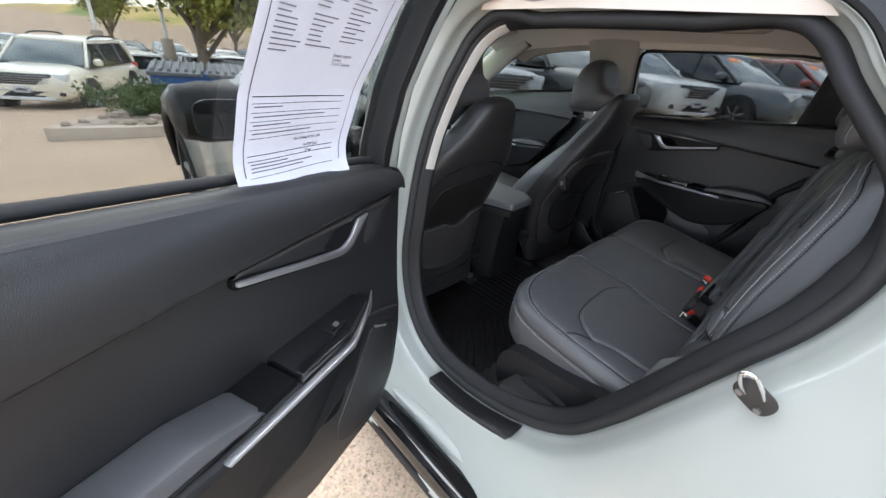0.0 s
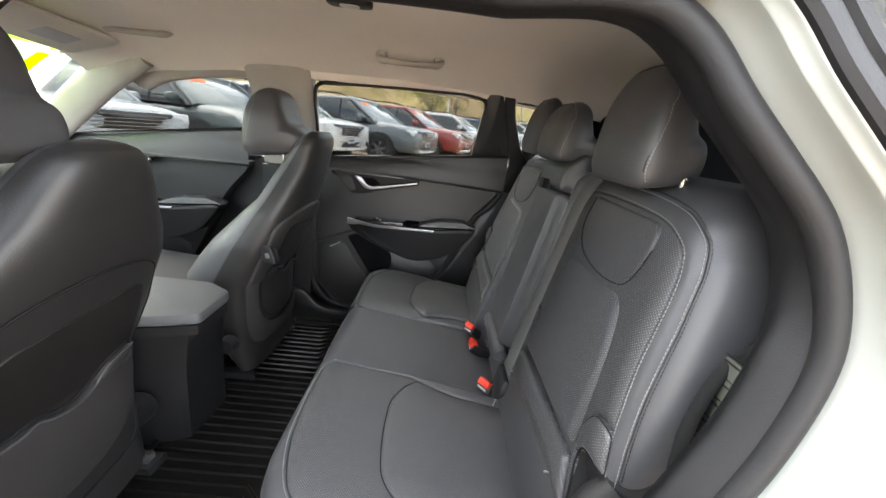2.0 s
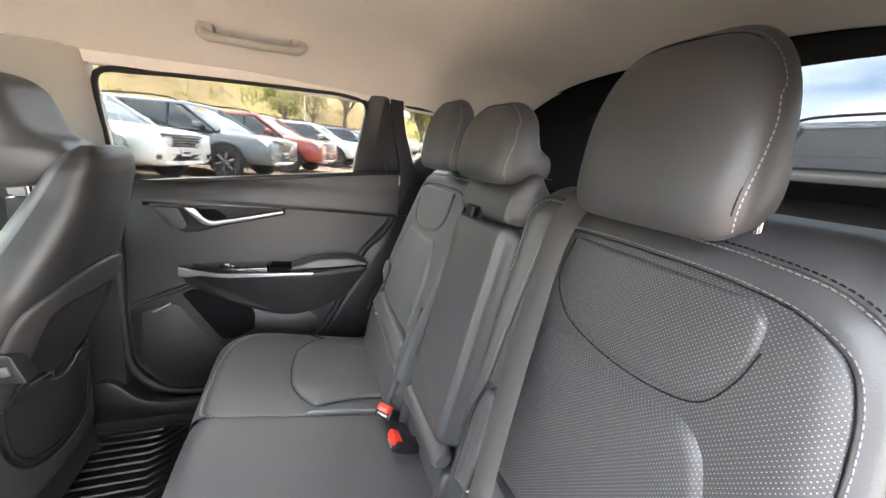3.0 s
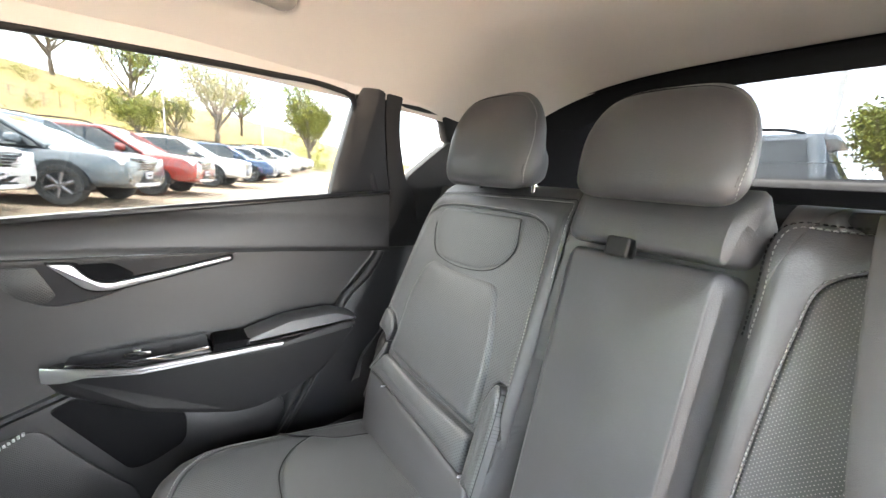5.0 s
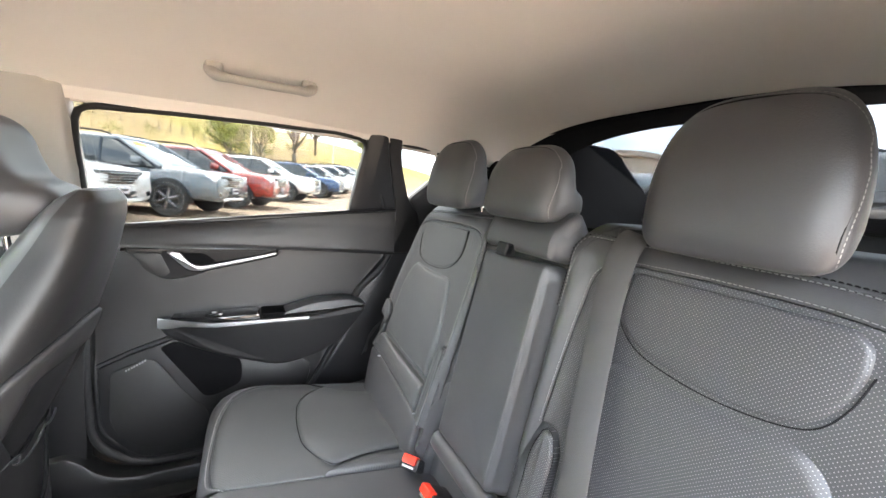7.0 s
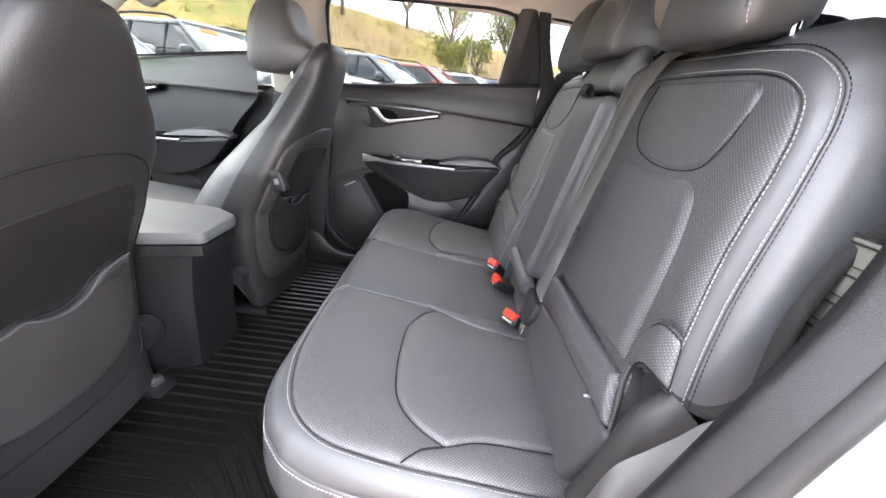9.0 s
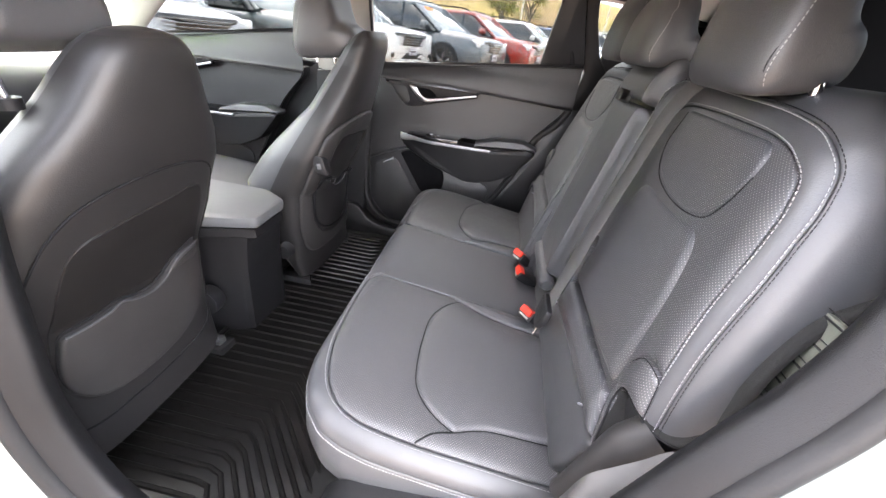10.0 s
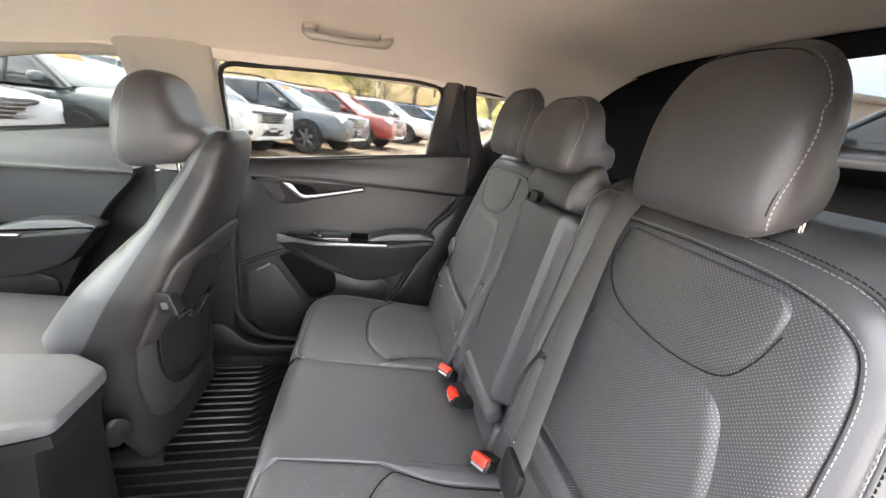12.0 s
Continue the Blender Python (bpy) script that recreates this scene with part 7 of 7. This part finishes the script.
def park(src, x, y, heading, color, label=""):
    """Sets a vehicle down with its middle at (x, y), its front along heading in degrees from +x."""
    m = Matrix.Translation((x, y, float(ground_z(x, y)))) @ Matrix.Rotation(radians(heading - 90), 4, "Z")
    v = copy_thing(src, m) if src.get("placed") else src
    src["placed"] = 1
    v.matrix_basis = m
    for o in v.children_recursive:
        o.color = (*color, 1)
    if label:
        tagged(v, label)
    return v


WHITE_P, GREY_P, RED_P, BLUE_P, SILVER_P, BLACK_P, GREEN_P = (0.55, 0.56, 0.56), (0.075, 0.09, 0.105), (0.24, 0.022, 0.014), (0.02, 0.05, 0.13), (0.32, 0.34, 0.36), (0.02, 0.025, 0.025), (0.045, 0.06, 0.06)
tall = suv("white sport utility vehicle with black grille in a row")
head = math.degrees(math.atan2(-0.93, -0.36))
hv = np.array([math.cos(radians(head)), math.sin(radians(head))])
rv = np.array([hv[1], -hv[0]])
ROW = [((4.1, 6.1), SILVER_P, "silver"), ((6.2, 4.8), GREEN_P, "dark green"), ((8.0, 3.9), WHITE_P, "white"), ((9.8, 2.1), GREY_P, "slate grey"), ((12.4, 0.8), RED_P, "red"), ((16.2, -0.9), WHITE_P, "white"),
       ((20.2, -2.85), BLUE_P, "blue"), ((23.5, -4.4), WHITE_P, "white"), ((26.8, -5.9), WHITE_P, "white"), ((30.2, -7.5), WHITE_P, "white"), ((33.6, -9.0), WHITE_P, "white")]
for (cx, cy), col, word in ROW:
    c = np.array([cx, cy]) - 0.985 * rv - 1.45 * hv
    park(tall, c[0], c[1], head, col, f"{word} sport utility vehicle with black grille in a row")
# the row behind, of which mostly roofs show
for i, (col, word) in enumerate(((WHITE_P, "white"), (BLACK_P, "black"), (WHITE_P, "white"), (SILVER_P, "silver"), (WHITE_P, "white"), (BLUE_P, "blue"), (WHITE_P, "white"), (WHITE_P, "white"))):
    c = np.array([8.0 + i * 3.3, 10.2 - i * 1.5]) - 0.985 * rv - 1.45 * hv
    park(tall, c[0], c[1], head + 180, col, f"{word} sport utility vehicle behind the front row")
# behind the car
low = suv("grey crossover with roof rails parked behind", False, False)
park(low, 3.0, -7.2, 3, (0.17, 0.19, 0.20))
park(low, 7.4, -10.3, 150, WHITE_P, "white crossover parked behind")
# in front of the car
cream = suv("cream white crossover beside a planted kerb island", False, False, True)
park(cream, -1.13, 16.0, -114, (0.70, 0.66, 0.54))
for x, y, hd, col, word in ((-5.0, 20.5, -75, (0.05, 0.09, 0.16), "dark blue"), (-1.9, 24.0, -80, WHITE_P, "white"), (1.2, 24.5, 98, WHITE_P, "white"), (3.9, 25.0, 98, BLACK_P, "black"), (-5.0, 29.0, -85, WHITE_P, "white"),
                            (-7.8, 30.0, -85, WHITE_P, "white"), (6.6, 30.0, 95, WHITE_P, "white"), (-1.0, 33.5, -85, BLACK_P, "black"), (2.0, 34.0, -85, SILVER_P, "silver"), (8.5, 36.0, -85, WHITE_P, "white"), (11.5, 37.0, -85, GREY_P, "grey"),
                            (-7.0, 40.0, -85, BLUE_P, "blue"), (-3.5, 41.0, -85, SILVER_P, "silver"), (0.0, 42.0, -85, WHITE_P, "white"), (3.5, 43.0, -85, BLACK_P, "black"), (6.5, 44.0, -85, WHITE_P, "white"), (14.5, 38.0, -85, WHITE_P, "white")):
    park(low, x, y, hd, col, f"{word} car parked across the lot")

# ---- kerb island with stones and a shrub ----
STONE = mat("tan_field_stone", (0.30, 0.24, 0.19), 0.9, grain=0.8, grain_scale=60, vary=0.35, vary_scale=9)
KERB = mat("pale_worn_kerb", (0.44, 0.37, 0.30), 0.9, grain=0.7, grain_scale=90, vary=0.2, vary_scale=4)
LEAF = mat("spring_leaves", (0.20, 0.22, 0.035), 0.7, vary=0.4, vary_scale=0.6, tint=(0.32, 0.33, 0.06))
LEAF_DARK = mat("shrub_leaves", (0.075, 0.11, 0.03), 0.7, vary=0.5, vary_scale=3)
BARK = mat("grey_brown_bark", (0.15, 0.12, 0.095), 0.9, grain=0.8, grain_scale=60, vary=0.3, vary_scale=7)
BANK = poly([(-1.85, 8.05), (-0.7, 7.85), (2.3, 8.3), (2.6, 10.3), (0.9, 11.0), (-0.9, 9.3)], [0.15, 0.2, 0.3, 0.3, 0.4, 0.4], 120)
island = thing("kerb_island", "kerbed island strewn with tan stones", "kerb", (0, 7, 0), kind="structure")
flatp = axes((0, 0, 0), (1, 0, 0), (0, 1, 0), (0, 0, 1))
BASE = -0.36
slab("kerb", BANK, flatp, BASE - 0.3, BASE + 0.13, KERB, island, "pale worn concrete kerb", 0.02)
slab("soil", BANK.mean(0) + (BANK - BANK.mean(0)) * 0.87, flatp, BASE + 0.10, BASE + 0.138, STONE, island, "bare tan soil", 0.01)
rng = random.Random(5)
stone_meshes = []
for i in range(110):
    while True:
        x, y = rng.uniform(-1.8, 2.6), rng.uniform(7.9, 11.0)
        if near(np.array([[x, y]]), BANK)[0][0] < -0.14:
            break
    r = rng.uniform(0.05, 0.13)
    secs = []
    for z, k in ((BASE + 0.12, 0.8), (BASE + 0.12 + r * 0.4, 1.0), (BASE + 0.12 + r * 0.8, 0.75), (BASE + 0.12 + r, 0.3)):
        secs.append(np.array([[x + r * k * rng.uniform(0.8, 1.2) * math.cos(a), y + r * k * rng.uniform(0.7, 1.1) * math.sin(a), z] for a in np.linspace(0, 2 * math.pi, 7, endpoint=False)]))
    loft("stone", secs, STONE, island, "", True, 20)


def leaves(name, centres, spread, count, size, material, parent, seed, label=""):
    """Many small leaves scattered round a list of twig ends."""
    r = np.random.default_rng(seed)
    c = np.asarray(centres)[r.integers(0, len(centres), count)] + r.normal(0, 1, (count, 3)) * spread
    a = r.normal(0, 1, (count, 3))
    a /= np.linalg.norm(a, axis=1)[:, None]
    b = np.cross(a, r.normal(0, 1, (count, 3)))
    b /= np.linalg.norm(b, axis=1)[:, None]
    s = size * r.uniform(0.6, 1.4, (count, 1))
    v = np.stack([c - a * s, c + b * s * 0.45, c + a * s, c - b * s * 0.45], 1).reshape(-1, 3)
    f = np.arange(count * 4).reshape(-1, 4)
    return part(name, v, f, material, parent, label, 0)


def tree(at, height, seed, label, leafy=2600, lean=0.0, spread=0.34, leaf=0.09, material=None):
    """A tree with a tapered trunk, forked limbs and a loose crown of small leaves."""
    t = thing("tree", label, "tree", at, "trees")
    r = random.Random(seed)
    at = np.array(at, float)
    top = at + [lean * height, 0, height * 0.42]
    tube("trunk", curve([at - [0, 0, 0.2], (at + top) / 2 + [r.uniform(-.1, .1), r.uniform(-.1, .1), 0], top], 12), np.linspace(height * 0.032, height * 0.02, 12), BARK, t, "grey-brown trunk", 8)
    ends = []
    for i in range(9):
        a = i * 2.4 + r.uniform(-.3, .3)
        f = r.uniform(0.35, 1.0)
        s = at + (top - at) * f
        reach = height * spread * r.uniform(0.6, 1.1)
        e = s + np.array([math.cos(a) * reach, math.sin(a) * reach, height * (1.0 - 0.42 * f) * r.uniform(0.55, 0.98)])
        m = (s + e) / 2 + np.array([math.cos(a), math.sin(a), 0]) * reach * 0.15
        path = curve([s, m, e], 10)
        tube("limb", path, np.linspace(height * 0.016, height * 0.004, 10), BARK, t, "", 6)
        for q in (4, 6, 8):
            b = path[q] + np.array([r.uniform(-1, 1), r.uniform(-1, 1), r.uniform(0.2, 1)]) * height * 0.13
            tube("twig", [path[q], (path[q] + b) / 2 + [0, 0, 0.05], b], np.array([0.006, 0.004, 0.002]) * height, BARK, t, "", 4)
            ends += [b, (b + path[q]) / 2]
        ends += [e, path[7], path[5]]
    leaves("crown", ends, height * 0.055, leafy, leaf, material or LEAF, t, seed, "loose yellow-green spring leaves")
    return t


def at_bearing(az, dist):
    x, y = -0.2 + dist * math.cos(radians(az)), 0.5 + dist * math.sin(radians(az))
    return (x, y, float(ground_z(x, y)))


shrub = thing("shrub", "low green shrub on the kerb island", "shrub", (0.0, 9.2, -0.23))
rr = np.random.default_rng(3)
stems = np.stack([-0.42 + rr.normal(0, 0.26, 60), 9.2 + rr.normal(0, 0.25, 60), -0.2 + rr.uniform(0, 0.40, 60)], 1)
for s in stems[:14]:
    tube("stem", [(-0.42, 9.2, -0.24), (-0.42 + (s[0] + 0.42) * 0.6, 9.2 + (s[1] - 9.2) * 0.6, s[2] * 0.7 - 0.07), tuple(s)], 0.008, BARK, shrub, "", 4)
leaves("foliage", stems, 0.09, 4200, 0.035, LEAF_DARK, shrub, 4, "small dark green leaves")

for az, dist, h, seed, leafy, sp in ((8.6, 62, 5.6, 1, 1100, 0.42), (2.4, 56, 6.2, 2, 1900, 0.36), (2.0, 46, 3.4, 21, 1500, 0.40), (-5.8, 50, 6.6, 3, 2400, 0.34), (-8.5, 58, 4.2, 31, 900, 0.4), (-16.8, 46, 6.0, 4, 4200, 0.24), (17, 60, 6, 5, 1500, 0.4), (26, 55, 7, 6, 2600, 0.36), (-1.5, 50, 3.6, 41, 900, 0.4)):
    tree(at_bearing(az, dist), h * 1.5, seed, "sparse spring tree on the grassy bank", int(leafy * 2.2), 0.0, sp, 0.14)
for x, y, h, seed, leafy in ((3.2, 20.5, 7.5, 7, 9000), (-9, 60, 7, 8, 5000), (4, 62, 8, 9, 6000), (16, 58, 8, 10, 6000), (-20, 55, 8, 11, 5000), (26, 50, 8, 12, 5000), (1.6, -32, 7, 13, 5000), (6.8, -34, 5, 14, 4000)):
    tree((x, y, float(ground_z(x, y))), h, seed, "leafy green tree beyond the parked cars", leafy, 0.05, 0.4, 0.16)

# shrubs along the foot of the bank
tufts = []
rs = np.random.default_rng(8)
for _ in range(260):
    a, d = rs.uniform(-24, 75), rs.uniform(42, 78)
    p = at_bearing(a, d)
    tufts += [(p[0] + rs.normal(0, 0.4), p[1] + rs.normal(0, 0.4), p[2] + rs.uniform(0.05, 0.6)) for _ in range(4)]
bank_scrub = leaves("bank_scrub", tufts, 0.32, 26000, 0.10, LEAF, None, 15)
tagged(bank_scrub, "scattered green scrub on the dry bank", "scrub", kind="stuff")


# ---- lamp posts, fence, dumpster, buildings ----
POST = mat("white_painted_post", (0.75, 0.74, 0.71), 0.5, vary=0.08)


def lamp_post(at, height, arm=0.0):
    lp = thing("lamp_post", "white lot lamp post", "lamp post", at, "lamp posts")
    x, y, z = at
    tube("pole", [(x, y, z - 0.2), (x, y, z + height)], 0.09, POST, lp, "", 8)
    tube("base", [(x, y, z - 0.2), (x, y, z + 0.7)], 0.26, KERB, lp, "round concrete base", 14)
    box("lamp_head", (x - 0.55, y - 0.18, z + height - 0.05), (x + 0.55, y + 0.18, z + height + 0.10), POST, lp, "flat lamp head", 0.03)


lamp_post(at_bearing(-0.4, 46), 5.9)
lamp_post(at_bearing(-11.0, 50), 5.6)
lamp_post((0.7, 30.0, 0), 7.5)
lamp_post((2.8, 24.0, 0), 7.5)
lamp_post((1.9, -12.6, 0), 6.5)
fence = thing("fence", "grey wire fence with thin posts on the bank", "fence", at_bearing(8, 52))
rail = [np.array(at_bearing(a, 53)) for a in np.linspace(-2, 22, 22)]
for p in rail:
    tube("fence_post", [p - [0, 0, 0.2], p + [0, 0, 1.2]], 0.035, RIM, fence, "", 5)
for h in (0.35, 0.75, 1.15):
    tube("wire", [p + [0, 0, h] for p in rail], 0.014, RIM, fence, "", 4)

dumpster = thing("dumpster", "blue steel dumpster with a grey ribbed lid", "dumpster", (1.05, 10.6, -0.56))
dr = turned(0, 0, -14)
dbox = lambda name, lo, hi, m, label="", bev=0.02, tilt=0: box(name, np.array(lo) + [1.05, 10.6, -0.56], np.array(hi) + [1.05, 10.6, -0.56], m, dumpster, label, bev, dr @ turned(tilt, 0, 0), (1.05, 10.6, 0.05))
BLUE_STEEL = mat("blue_painted_steel", (0.025, 0.095, 0.30), 0.45, grain=0.2, vary=0.25, vary_scale=5)
dbox("bin", (-1.0, -0.6, 0.12), (1.0, 0.6, 0.95), BLUE_STEEL, "blue painted steel bin")
dbox("rim", (-1.04, -0.64, 0.88), (1.04, 0.64, 0.96), BLUE_STEEL, "", 0.015)
dbox("lid", (-1.04, -0.66, 0.96), (-0.02, 0.62, 1.04), RIB_PLASTIC, "grey plastic lid", 0.02, 6)
dbox("lid", (0.02, -0.66, 0.96), (1.04, 0.62, 1.04), RIB_PLASTIC, "grey plastic lid", 0.02, 6)
for i in range(14):
    x = -0.97 + i * 0.147
    dbox("lid_rib", (x, -0.60, 1.03), (x + 0.06, 0.55, 1.09), RIB_PLASTIC, "", 0.02, 6)

hall = thing("building", "low tan stucco building behind the lot", "building", (22, -22, 0))
STUCCO = mat("tan_stucco", (0.50, 0.42, 0.33), 0.9, grain=0.5, grain_scale=60, vary=0.1)
box("wall", (18, -34, 0), (34, -24, 5.0), STUCCO, hall, "tan stucco wall", 0.05)
box("roof_edge", (17.7, -34.3, 4.9), (34.3, -23.7, 5.3), KERB, hall, "pale roof edge", 0.05)
for i in range(5):
    box("window", (19.5 + i * 2.9, -24.06, 1.2), (21.3 + i * 2.9, -23.96, 3.4), GLASS_DARK, hall, "", 0.02)

banner = thing("banner", "lime green advertising banner on two thin poles", "banner", (10.6, 11.8, 0.1))
LIME = mat("lime_green_cloth", (0.30, 0.62, 0.02), 0.8, vary=0.08)
for q in (-1.2, 1.2):
    tube("pole", [(10.6 - q * 0.7, 11.8 + q * 0.7, 0), (10.6 - q * 0.7, 11.8 + q * 0.7, 3.4)], 0.03, RIM, banner, "", 6)
sheet("cloth", lambda g: np.stack([10.6 - g[:, 0] * 0.7, 11.8 + g[:, 0] * 0.7 + 0.06 * np.sin(g[:, 0] * 4), g[:, 1]], 1), np.linspace(-1.15, 1.15, 20), np.linspace(1.7, 3.3, 8), LIME, banner, "lime green cloth", 0.01)
